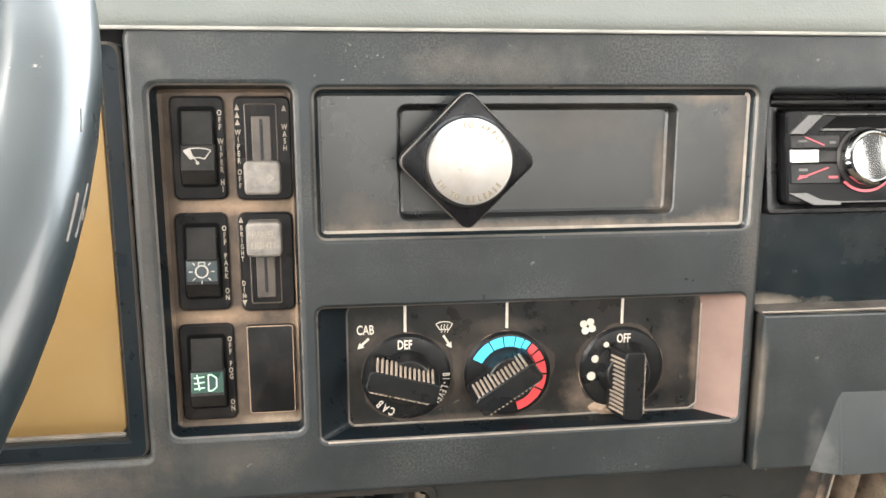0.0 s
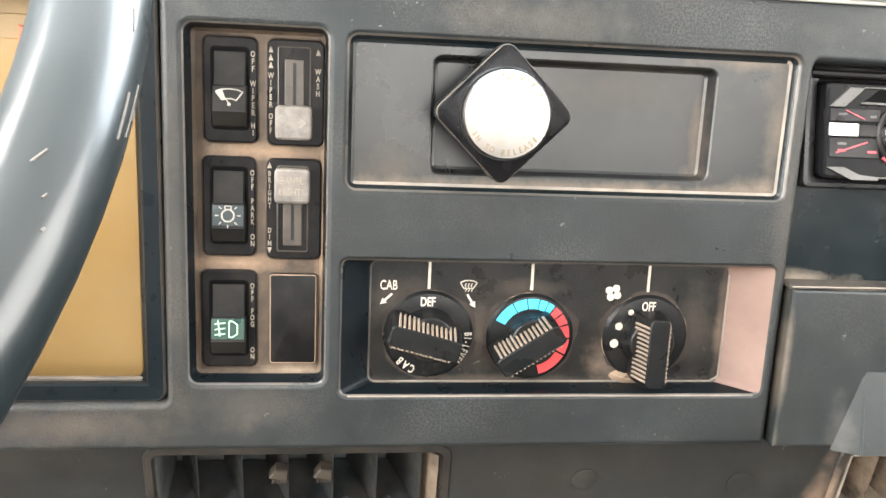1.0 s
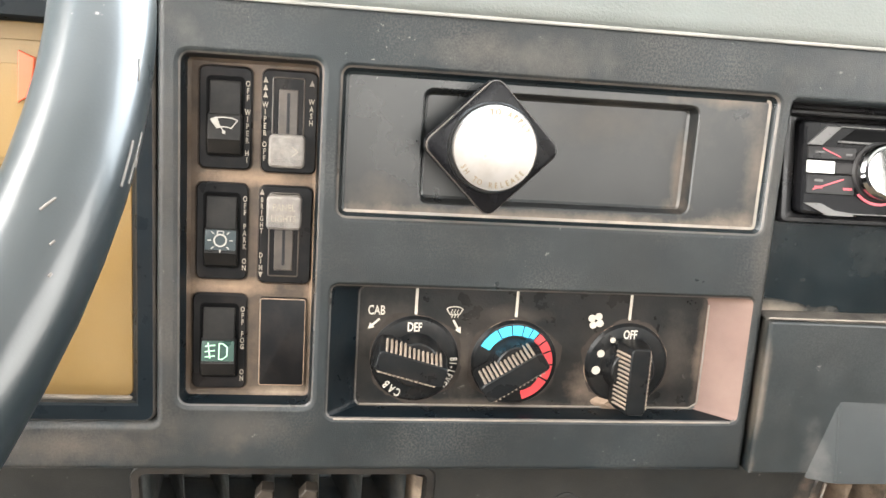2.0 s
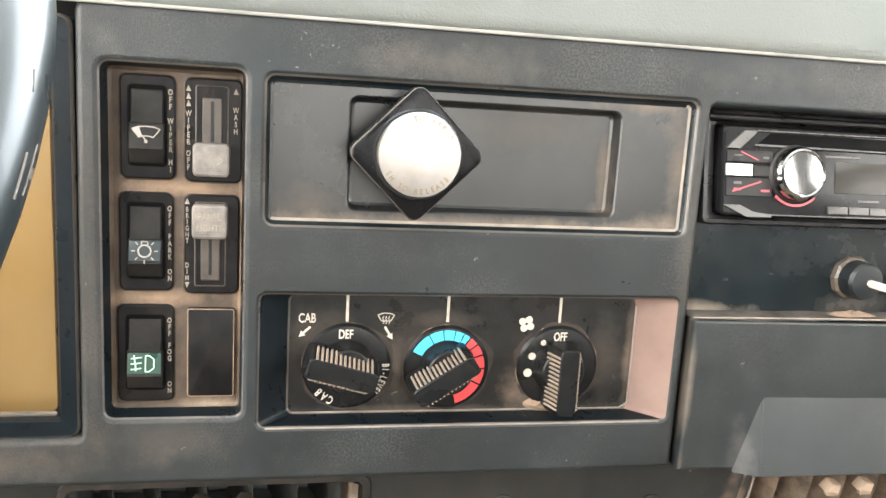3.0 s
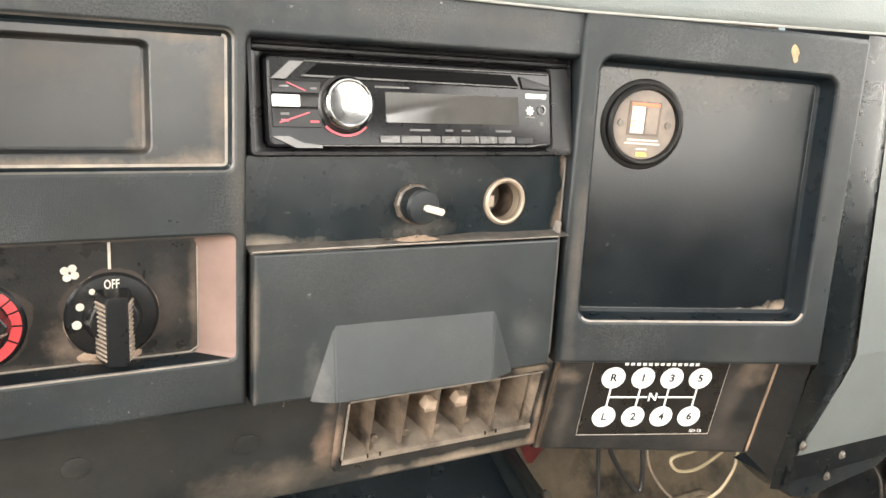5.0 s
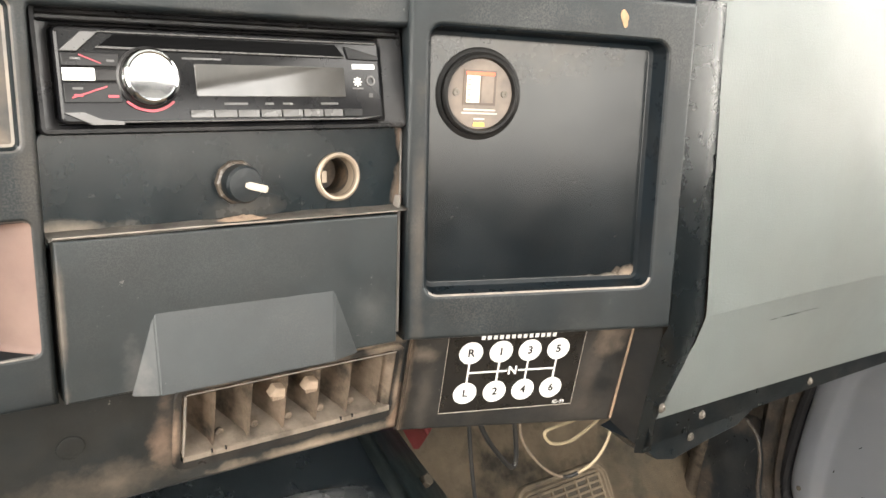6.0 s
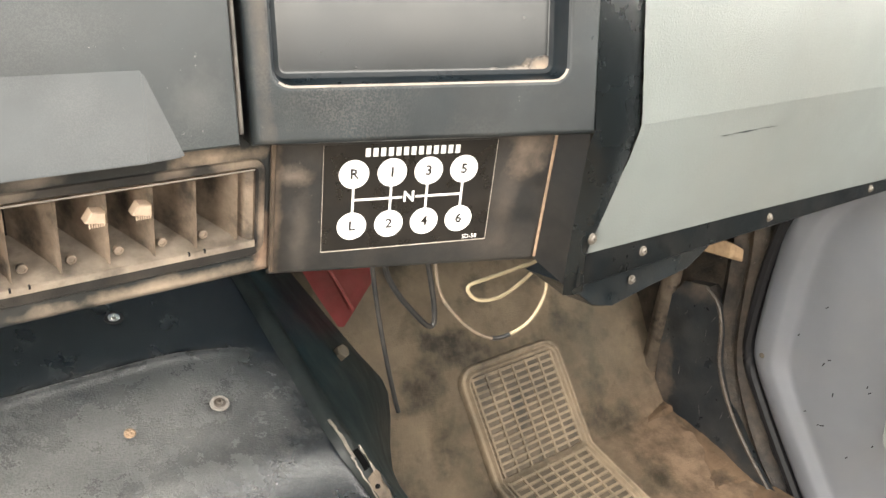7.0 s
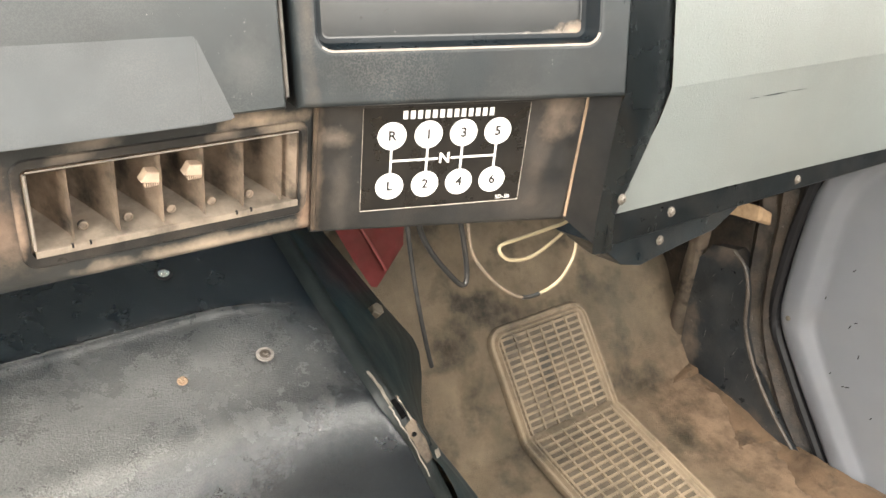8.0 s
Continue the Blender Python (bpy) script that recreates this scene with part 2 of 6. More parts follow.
    "flange": surface("dirty_dark_flange", (0.0090, 0.0135, 0.0140), 0.42, vary=0.4, dust=0.16, dust_scale=30, dust_colour=(0.050, 0.050, 0.042), grain=500, bump=0.4, scuff=0.6),
    "bright_scrap": surface("torn_bare_metal", (0.24, 0.22, 0.19), 0.4, metal=0.5, vary=0.4, scale=90, dust=0.4, dust_scale=120, dust_colour=(0.22, 0.175, 0.13), bump=0.3),
    "slot_dark": surface("dark_disc_slot", (0.0025, 0.0025, 0.0027), 0.5, vary=0.1, bump=0.0, specular=0.04),
    "bolt_bright": surface("bright_bolt_metal", (0.72, 0.71, 0.68), 0.22, metal=1.0, vary=0.1, scale=80, bump=0.05),
    "edge": surface("rubbed_plastic_edge", (0.050, 0.049, 0.048), 0.36, dust=0.35, dust_scale=40, dust_colour=(0.20, 0.15, 0.11), bump=0.1),
    "pink_wall": surface("pinkish_lit_dust_film", (0.165, 0.104, 0.086), 0.6, vary=0.14, scale=20, dust=0.3, dust_scale=30, dust_colour=(0.22, 0.147, 0.115), bump=0.1),
    "switch": surface("switch_black", (0.006, 0.006, 0.0065), 0.36, dust=0.15, dust_scale=60, dust_colour=(0.034, 0.026, 0.021), bump=0.1, specular=0.15),
    "switch_gloss": surface("switch_gloss_black", (0.005, 0.005, 0.006), 0.24, dust=0.06, dust_colour=(0.03, 0.026, 0.022), bump=0.06, specular=0.22),
    "slider": surface("grey_slider_plastic", (0.125, 0.115, 0.105), 0.5, vary=0.35, scale=200, dust=0.4, dust_scale=160, dust_colour=(0.19, 0.16, 0.135), bump=0.3),
    "slider_dark": surface("dusty_slider_rail", (0.036, 0.030, 0.025), 0.42, vary=0.3, scale=120, dust=0.4, dust_scale=100, dust_colour=(0.085, 0.066, 0.05), bump=0.15),
    "slider_pale": surface("ivory_plastic", (0.36, 0.32, 0.27), 0.5, vary=0.15, scale=60, dust=0.3, dust_scale=120, bump=0.1),
    "track": surface("brown_slider_track", (0.042, 0.034, 0.028), 0.42, dust=0.4, dust_scale=80, dust_colour=(0.10, 0.075, 0.056), bump=0.1),
    "print": surface("pale_print", (0.47, 0.43, 0.37), 0.6, vary=0.12, dust=0.3, dust_scale=220, dust_colour=(0.20, 0.16, 0.13), bump=0.0),
    "print_worn": surface("worn_grey_print", (0.20, 0.172, 0.14), 0.6, vary=0.3, scale=300, bump=0.0),
    "print_white": surface("white_print", (0.82, 0.81, 0.78), 0.55, vary=0.04, bump=0.0),
    "print_gold": surface("gold_print", (0.16, 0.115, 0.055), 0.6, vary=0.2, scale=200, bump=0.0, specular=0.1),
    "blue": surface("blue_print", (0.05, 0.48, 0.78), 0.5, vary=0.08, bump=0.0),
    "red": surface("red_print", (0.62, 0.045, 0.05), 0.5, vary=0.1, bump=0.0),
    "pink": surface("dull_red_print", (0.45, 0.08, 0.10), 0.5, vary=0.1, bump=0.0),
    "green_lens": surface("green_icon_lens", (0.012, 0.038, 0.029), 0.35, bump=0.0),
    "grey_lens": surface("grey_icon_lens", (0.012, 0.022, 0.025), 0.35, bump=0.0),
    "green_print": surface("green_print", (0.42, 0.78, 0.50), 0.5, vary=0.05, bump=0.0),
    "heater_plate": surface("dusty_heater_plate", (0.0080, 0.0084, 0.0086), 0.34, dust=0.26, dust_scale=26, dust_colour=(0.046, 0.036, 0.029), bump=0.12, scuff=0.3, specular=0.25,
                            patches=[((0.131, 0.476, 0.751), (0.012, 0.03, 0.012), 0.7, (0.19, 0.140, 0.105)), ((0.180, 0.476, 0.772), (0.010, 0.03, 0.026), 0.4, (0.095, 0.075, 0.060)),
                                     ((0.027, 0.476, 0.786), (0.016, 0.03, 0.012), 0.4, (0.095, 0.074, 0.058)), ((0.067, 0.476, 0.766), (0.007, 0.03, 0.020), 0.5, (0.12, 0.093, 0.072)),
                                     ((0.1945, 0.476, 0.770), (0.003, 0.03, 0.030), 0.6, (0.16, 0.120, 0.090)), ((0.095, 0.476, 0.7925), (0.022, 0.03, 0.005), 0.4, (0.105, 0.082, 0.063)), ((0.100, 0.476, 0.7425), (0.100, 0.03, 0.003), 0.5, (0.14, 0.108, 0.082))]),
    "heater_dust": surface("brown_dust_film", (0.026, 0.021, 0.018), 0.55, vary=0.3, scale=90, dust=0.4, dust_scale=60, dust_colour=(0.060, 0.046, 0.036), bump=0.2, specular=0.2),
    "dust_heap": surface("tan_dust_heap", (0.20, 0.145, 0.105), 0.85, vary=0.3, scale=90, dust=0.5, dust_scale=70, dust_colour=(0.36, 0.26, 0.19), bump=0.5, specular=0.2),
    "knob": surface("knob_black", (0.006, 0.0068, 0.0075), 0.32, dust=0.18, dust_scale=80, dust_colour=(0.036, 0.028, 0.023), bump=0.1, specular=0.2),
    "rib": surface("dusty_ribs", (0.17, 0.142, 0.115), 0.6, dust=0.4, dust_scale=160, dust_colour=(0.36, 0.26, 0.185), bump=0.2),
    "metal": surface("brushed_aluminium", (0.235, 0.222, 0.210), 0.32, metal=1.0, vary=0.2, scale=34, bump=0.06, grain=300, rough_vary=0.06, stain=0.35, stain_colour=(0.20, 0.165, 0.135), stain_scale=70.0),
    "chrome": surface("chrome", (0.40, 0.40, 0.40), 0.12, metal=1.0, vary=0.03, bump=0.0, rough_vary=0.04),
    "ring_metal": surface("dusty_metal_ring", (0.36, 0.30, 0.235), 0.45, metal=0.6, dust=0.5, dust_scale=120, dust_colour=(0.30, 0.21, 0.145), bump=0.2),
    "screw": surface("dull_screw_metal", (0.15, 0.137, 0.12), 0.5, metal=0.5, dust=0.5, dust_scale=260, dust_colour=(0.13, 0.102, 0.077), bump=0.2),
    "dark_hole": surface("dark_socket", (0.03, 0.025, 0.02), 0.6, dust=0.3, dust_scale=100, bump=0.1),
    "radio_black": surface("radio_gloss_black", (0.007, 0.007, 0.008), 0.2, bump=0.0, vary=0.1, dust=0.12, dust_scale=30, dust_colour=(0.035, 0.032, 0.029), specular=0.28, rough_vary=0.04),
    "radio_frame": surface("radio_frame_black", (0.010, 0.010, 0.011), 0.34, dust=0.2, dust_scale=30, dust_colour=(0.048, 0.040, 0.034), bump=0.08, specular=0.36),
    "display": surface("radio_display", (0.040, 0.038, 0.035), 0.13, vary=0.1, scale=25, dust=0.3, dust_scale=30, dust_colour=(0.075, 0.07, 0.063), bump=0.0, rough_vary=0.04, specular=1.0),
    "silver": surface("dark_silver_plastic", (0.115, 0.112, 0.110), 0.3, metal=0.4, vary=0.06, bump=0.0),
    "ochre": surface("ochre_gauge_panel", (0.225, 0.138, 0.045), 0.42, vary=0.08, scale=12, dust=0.2, dust_scale=20, dust_colour=(0.23, 0.16, 0.07), bump=0.08),
    "ochre_dark": surface("dark_ochre_gauge", (0.22, 0.145, 0.06), 0.45, vary=0.15, scale=16, bump=0.08),
    "warning": surface("orange_red_plastic", (0.75, 0.12, 0.05), 0.4, vary=0.1, bump=0.0),
    "pad": surface("grey_padded_vinyl", (0.242, 0.264, 0.254), 0.42, vary=0.10, scale=5, dust=0.3, dust_scale=4, dust_colour=(0.272, 0.256, 0.23), grain=700, bump=0.35),
    "door": surface("grey_door_vinyl", (0.245, 0.252, 0.275), 0.5, vary=0.08, scale=6, dust=0.12, dust_scale=10, dust_colour=(0.31, 0.295, 0.28), grain=900, bump=0.2),
    "wheel": surface("black_wheel_rubber", (0.009, 0.014, 0.0165), 0.32, vary=0.2, scale=20, grain=1600, bump=0.04, scuff=0.6, rough_vary=0.05, specular=0.75, coat=0.18),
    # pale patches: dust, plus sheen, ridge line and front highlight put into colour
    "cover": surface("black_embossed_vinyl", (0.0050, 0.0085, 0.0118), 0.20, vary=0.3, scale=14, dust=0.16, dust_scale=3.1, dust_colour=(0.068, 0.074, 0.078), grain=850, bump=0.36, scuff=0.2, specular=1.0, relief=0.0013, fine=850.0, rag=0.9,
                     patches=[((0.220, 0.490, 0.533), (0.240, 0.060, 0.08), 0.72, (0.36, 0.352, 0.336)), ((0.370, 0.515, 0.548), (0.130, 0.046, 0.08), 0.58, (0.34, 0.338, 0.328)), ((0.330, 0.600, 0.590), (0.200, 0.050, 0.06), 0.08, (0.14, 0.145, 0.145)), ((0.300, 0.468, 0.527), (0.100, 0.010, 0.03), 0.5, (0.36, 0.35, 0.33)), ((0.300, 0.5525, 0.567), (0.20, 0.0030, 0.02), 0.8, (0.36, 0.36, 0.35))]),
    "skirt": surface("black_skirt_panel", (0.0052, 0.0140, 0.0175), 0.40, vary=0.25, scale=12, dust=0.06, dust_scale=10, dust_colour=(0.026, 0.032, 0.032), bump=0.12, specular=0.10, rough_vary=0.06),
    "mat": surface("dusty_rubber_mat", (0.125, 0.102, 0.074), 0.74, vary=0.5, scale=14, dust=0.8, dust_scale=12, dust_colour=(0.43, 0.325, 0.215), grain=500, bump=0.7, stain=0.9, stain_scale=13.0, stain_colour=(0.035, 0.033, 0.028), relief=0.0022,
                   patches=[((0.885, 0.730, 0.200), (0.050, 0.03, 0.022), 0.6, (0.065, 0.064, 0.050))]),
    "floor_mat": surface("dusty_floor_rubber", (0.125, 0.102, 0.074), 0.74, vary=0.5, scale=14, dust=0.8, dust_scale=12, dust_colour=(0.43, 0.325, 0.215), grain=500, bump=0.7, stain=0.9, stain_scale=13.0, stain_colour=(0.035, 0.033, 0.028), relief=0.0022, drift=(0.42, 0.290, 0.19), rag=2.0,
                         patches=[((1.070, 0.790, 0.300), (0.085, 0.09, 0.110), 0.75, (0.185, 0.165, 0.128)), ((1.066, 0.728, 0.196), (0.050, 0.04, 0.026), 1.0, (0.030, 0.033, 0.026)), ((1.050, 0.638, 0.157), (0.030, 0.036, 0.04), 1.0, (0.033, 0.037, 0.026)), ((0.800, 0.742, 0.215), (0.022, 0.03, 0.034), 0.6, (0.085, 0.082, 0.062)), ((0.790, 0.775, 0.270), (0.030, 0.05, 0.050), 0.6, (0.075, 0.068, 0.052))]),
    "mat_dark": surface("dark_rubber", (0.062, 0.051, 0.037), 0.75, vary=0.5, scale=24, dust=0.55, dust_scale=18, dust_colour=(0.20, 0.150, 0.098), bump=0.3, stain=0.7, stain_colour=(0.022, 0.022, 0.020), stain_scale=16.0),
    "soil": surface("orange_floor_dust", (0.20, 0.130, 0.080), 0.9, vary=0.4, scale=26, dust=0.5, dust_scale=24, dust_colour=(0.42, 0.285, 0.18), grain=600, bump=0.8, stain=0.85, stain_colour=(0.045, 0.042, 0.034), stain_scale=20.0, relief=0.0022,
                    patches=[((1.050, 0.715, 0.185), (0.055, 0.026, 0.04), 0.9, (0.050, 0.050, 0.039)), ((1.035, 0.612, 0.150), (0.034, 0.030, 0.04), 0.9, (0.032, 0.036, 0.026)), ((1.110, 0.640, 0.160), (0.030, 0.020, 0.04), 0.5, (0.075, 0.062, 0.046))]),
    "old_metal": surface("dusty_painted_metal", (0.022, 0.020, 0.019), 0.45, vary=0.5, scale=22, dust=0.5, dust_scale=24, dust_colour=(0.21, 0.158, 0.112), grain=300, bump=0.6, scuff=1.0, relief=0.0020, stain=0.8, stain_colour=(0.008, 0.008, 0.009), stain_scale=22.0),
    "post_tan": surface("dust_caked_post", (0.085, 0.068, 0.052), 0.65, vary=0.5, scale=30, dust=0.65, dust_scale=26, dust_colour=(0.27, 0.205, 0.148), grain=260, bump=0.7, relief=0.0024, stain=0.95, stain_colour=(0.012, 0.012, 0.012), stain_scale=34.0),
    "vent_rim": surface("dark_smeared_rim", (0.017, 0.0165, 0.0160), 0.36, vary=0.4, scale=30, dust=0.22, dust_scale=40, dust_colour=(0.085, 0.068, 0.053), bump=0.2, specular=0.4,
                        patches=[((0.430, 0.492, 0.6955), (0.016, 0.03, 0.005), 0.85, (0.34, 0.265, 0.195)), ((0.395, 0.492, 0.6955), (0.010, 0.03, 0.004), 0.6, (0.24, 0.185, 0.138)), ((0.315, 0.492, 0.6955), (0.012, 0.03, 0.004), 0.6, (0.24, 0.19, 0.145)), ((0.4445, 0.494, 0.655), (0.003, 0.03, 0.030), 0.8, (0.33, 0.245, 0.18)), ((0.286, 0.494, 0.665), (0.003, 0.03, 0.022), 0.8, (0.33, 0.23, 0.165))]),
    "bracket": surface("black_painted_metal", (0.0070, 0.0100, 0.0118), 0.36, vary=0.3, scale=25, dust=0.2, dust_scale=30, dust_colour=(0.06, 0.050, 0.041), bump=0.2, scuff=0.5, specular=0.4),
    "kick": surface("scratched_dark_panel", (0.0150, 0.0190, 0.0225), 0.36, vary=0.4, scale=16, dust=0.25, dust_scale=18, dust_colour=(0.075, 0.072, 0.066), bump=0.3, scuff=1.0, grain=420, relief=0.0012, stain=0.6, stain_colour=(0.006, 0.007, 0.008), stain_scale=16.0,
                    patches=[((1.17, 0.735, 0.220), (0.03, 0.020, 0.080), 0.7, (0.17, 0.125, 0.088)), ((1.17, 0.640, 0.150), (0.03, 0.060, 0.020), 0.55, (0.15, 0.112, 0.08)), ((1.17, 0.690, 0.385), (0.03, 0.040, 0.020), 0.6, (0.14, 0.105, 0.078))]),
    "vent": surface("dusty_vent_plastic", (0.10, 0.082, 0.066), 0.5, vary=0.4, scale=40, dust=0.68, dust_scale=40, dust_colour=(0.60, 0.46, 0.34), bump=0.3, stain=0.9, stain_colour=(0.030, 0.028, 0.025), stain_scale=42.0, scuff=0.5),
    "vent_dark": surface("dark_vent_plastic", (0.050, 0.060, 0.064), 0.4, vary=0.35, scale=40, dust=0.35, dust_scale=45, dust_colour=(0.21, 0.165, 0.125), bump=0.2),
    "foam": surface("orange_foam", (0.30, 0.20, 0.115), 0.9, vary=0.3, scale=90, bump=0.5),
    "cream": surface("cream_wire", (0.52, 0.42, 0.27), 0.5, vary=0.2, scale=60, dust=0.4, dust_scale=70, dust_colour=(0.34, 0.25, 0.16), bump=0.05),
    "black_wire": surface("black_cable", (0.018, 0.018, 0.018), 0.42, vary=0.2, dust=0.15, dust_scale=60, dust_colour=(0.09, 0.075, 0.06), bump=0.1),
    "grey_wire": surface("dusty_grey_cable", (0.14, 0.12, 0.095), 0.6, vary=0.2, dust=0.5, dust_scale=60, bump=0.1),
    "red_flap": surface("faded_red_plastic", (0.30, 0.055, 0.055), 0.55, vary=0.25, scale=25, dust=0.4, dust_scale=22, dust_colour=(0.26, 0.12, 0.095), bump=0.2),
    "seal": surface("black_rubber_seal", (0.008, 0.008, 0.009), 0.5, vary=0.2, bump=0.1, specular=0.3),
    "label_black": surface("label_black", (0.0075, 0.0072, 0.0070), 0.33, vary=0.2, dust=0.06, dust_scale=40, dust_colour=(0.05, 0.042, 0.035), bump=0.02),
    "amber": surface("amber_plastic", (0.75, 0.48, 0.08), 0.4, vary=0.05, bump=0.0),
    "meter_face": surface("meter_face", (0.14, 0.115, 0.098), 0.5, vary=0.1, scale=60, dust=0.4, dust_scale=60, dust_colour=(0.26, 0.195, 0.145), bump=0.05),
    "meter_frame": surface("brown_meter_frame", (0.085, 0.064, 0.05), 0.45, vary=0.2, scale=80, dust=0.3, dust_scale=60, dust_colour=(0.17, 0.125, 0.095), bump=0.05),
    "meter_window": surface("meter_window", (0.62, 0.55, 0.45), 0.4, vary=0.1, bump=0.0),
    "cab_paint": surface("grey_cab_lining", (0.20, 0.20, 0.195), 0.6, vary=0.08, scale=6, dust=0.2, dust_scale=6, bump=0.1),
    # dark tone for unseen walls, in place of seats, to keep reflections dark
    "rear_lining": surface("dark_rear_lining", (0.045, 0.046, 0.047), 0.7, vary=0.15, scale=6, dust=0.2, dust_scale=6, dust_colour=(0.08, 0.07, 0.06), bump=0.1),
    # unseen ceiling, made pale to brighten reflections on glossy parts
    "headliner": surface("pale_headliner", (0.70, 0.71, 0.70), 0.8, vary=0.06, scale=6, dust=0.15, dust_scale=6, dust_colour=(0.42, 0.40, 0.36), bump=0.1),
    "print_dim": surface("dimmed_white_print", (0.25, 0.235, 0.21), 0.6, vary=0.2, scale=200, bump=0.0),
}


# ---------------------------------------------------------------- mesh helpers
def face_a(u, v, w=0.0):
    """The upright face of the dashboard before the driver; w goes into it."""
    return Vector((u, 0.46 + w, v))


def face_r(u, v, w=0.0):
    """The radio's face, whose lower edge leans out."""
    return Vector((u, 0.464 + 0.17 * (v - 0.877) + w, v))


def face_b(u, v, w=0.0):
    """The face with the open bin, turned towards the driver."""
    return Vector((u + 0.2655 * w, 0.454 - 0.2754 * (u - 0.438) + 0.964 * w, v - 0.03 * (u - 0.438)))


def face_l(u, v, w=0.0):
    """The lower panel with the shift diagram."""
    return Vector((u + 0.29 * w, 0.483 - 0.31 * (u - 0.496) - 0.229 * (v - 0.681) + 0.93 * w, v))


def face_v(u, v, w=0.0):
    """The lower panel with the air vents, leaning in towards its lower edge."""
    return Vector((u, 0.495 - 0.237 * (v - 0.677) + w, v))


def plane_matrix(f, u, v, w=0.0, turn=0.0):
    o = f(u, v, w)
    x = (f(u + 0.01, v, w) - o).normalized()
    y = f(u, v + 0.01, w) - o
    z = x.cross(y).normalized()
    y = z.cross(x)
    return Matrix.Translation(o) @ Matrix((x, y, z)).transposed().to_4x4() @ Matrix.Rotation(radians(turn), 4, "Z")


def rr(x0, z0, x1, z1, r, n=4):
    """A rectangle with rounded corners, anticlockwise."""
    out = []
    for cx, cz, a0 in ((x1 - r, z0 + r, -90), (x1 - r, z1 - r, 0), (x0 + r, z1 - r, 90), (x0 + r, z0 + r, 180)):
        for i in range(n + 1):
            a = radians(a0 + 90 * i / n)
            out.append((cx + r * math.cos(a), cz + r * math.sin(a)))
    return out


def circle(cx, cz, r, n=32):
    return [(cx + r * math.cos(2 * math.pi * i / n), cz + r * math.sin(2 * math.pi * i / n)) for i in range(n)]


def offset(pts, d):
    """The polygon grown by d (inwards below 0)."""
    out = []
    n = len(pts)
    for i in range(n):
        a, b, c = Vector(pts[i - 1]), Vector(pts[i]), Vector(pts[(i + 1) % n])
        e, f = (b - a), (c - b)
        if e.length < 1e-9 or f.length < 1e-9:
            out.append(tuple(b))
            continue
        e.normalize(), f.normalize()
        n1, n2 = Vector((e.y, -e.x)), Vector((f.y, -f.x))
        s = n1 + n2
        k = d / max(0.35, 1 + n1.dot(n2))
        out.append((b.x + s.x * k, b.y + s.y * k))
    return out


def ring(bm, f, pts, w):
    return [bm.verts.new(f(u, v, w)) for u, v in pts]


def loft(bm, loops, mats=None, cap_last=True, cap_first=False, cap_mat=0):
    """Quads between rings of equal length; mats: a material slot for each gap."""
    n = len(loops[0])
    for k in range(len(loops) - 1):
        for i in range(n):
            q = bm.faces.new((loops[k][i], loops[k][(i + 1) % n], loops[k + 1][(i + 1) % n], loops[k + 1][i]))
            q.material_index = mats[k] if mats else 0
    if cap_last:
        bm.faces.new(loops[-1]).material_index = cap_mat
    if cap_first:
        bm.faces.new(list(reversed(loops[0]))).material_index = cap_mat
    return bm


def slab(f, pts, w_back, w_front, bevel=0.0006):
    """A plate of outline pts from w_back to w_front (nearer the viewer), with a rounded front edge."""
    bm = bmesh.new()
    loft(bm, [ring(bm, f, pts, w_back), ring(bm, f, pts, w_front + bevel), ring(bm, f, offset(pts, -bevel * 0.35), w_front + bevel * 0.35),
              ring(bm, f, offset(pts, -bevel), w_front)])
    return bm


def filled(f, outer, holes, w=0.0, skirt=((0.0025, 0.004), (0.0025, 0.02))):
    """A sheet with openings through it and an edge turned back."""
    bm = bmesh.new()
    edges = []
    for pts in [offset(outer, -0.0011)] + list(holes):
        vs = ring(bm, f, pts, w)
        for i in range(len(vs)):
            edges.append(bm.edges.new((vs[i], vs[(i + 1) % len(vs)])))
        if not edges[len(vs):]:
            prev = vs
    bmesh.ops.triangle_fill(bm, use_beauty=True, use_dissolve=False, edges=edges)
    for grow, deep in ((0.0, 0.0),) + tuple(skirt):
        now = ring(bm, f, offset(outer, grow), w + deep)
        for i in range(len(now)):
            bm.faces.new((prev[i], prev[(i + 1) % len(now)], now[(i + 1) % len(now)], now[i]))
        prev = now
    return bm


LIP = 0.0008


def rounded_lip(f, pts, grow):
    """The soft edge by which a face rolls into an opening."""
    bm = bmesh.new()
    return loft(bm, [ring(bm, f, offset(pts, grow), 0.0), ring(bm, f, offset(pts, grow * 0.5), LIP * 0.22), ring(bm, f, pts, LIP)], cap_last=False)


def recess(f, pts, steps, mats, cap_mat, start=0.0):
    """The walls and floor of a recess; steps are (inset, depth) from the opening inwards."""
    bm = bmesh.new()
    loops = [ring(bm, f, pts, start)] + [ring(bm, f, offset(pts, -i), w) for i, w in steps]
    return loft(bm, loops, mats, cap_mat=cap_mat)


def box(bm, m, x0, y0, z0, x1, y1, z1):
    vs = [bm.verts.new(m @ Vector(p)) for p in ((x0, y0, z0), (x1, y0, z0), (x1, y1, z0), (x0, y1, z0), (x0, y0, z1), (x1, y0, z1), (x1, y1, z1), (x0, y1, z1))]
    for q in ((3, 2, 1, 0), (4, 5, 6, 7), (0, 1, 5, 4), (1, 2, 6, 5), (2, 3, 7, 6), (3, 0, 4, 7)):
        bm.faces.new([vs[i] for i in q])
    return bm


def turned(m, profile, n=40, cap=True):
    """A body of revolution about m's z axis; profile is (radius, height)."""
    bm = bmesh.new()
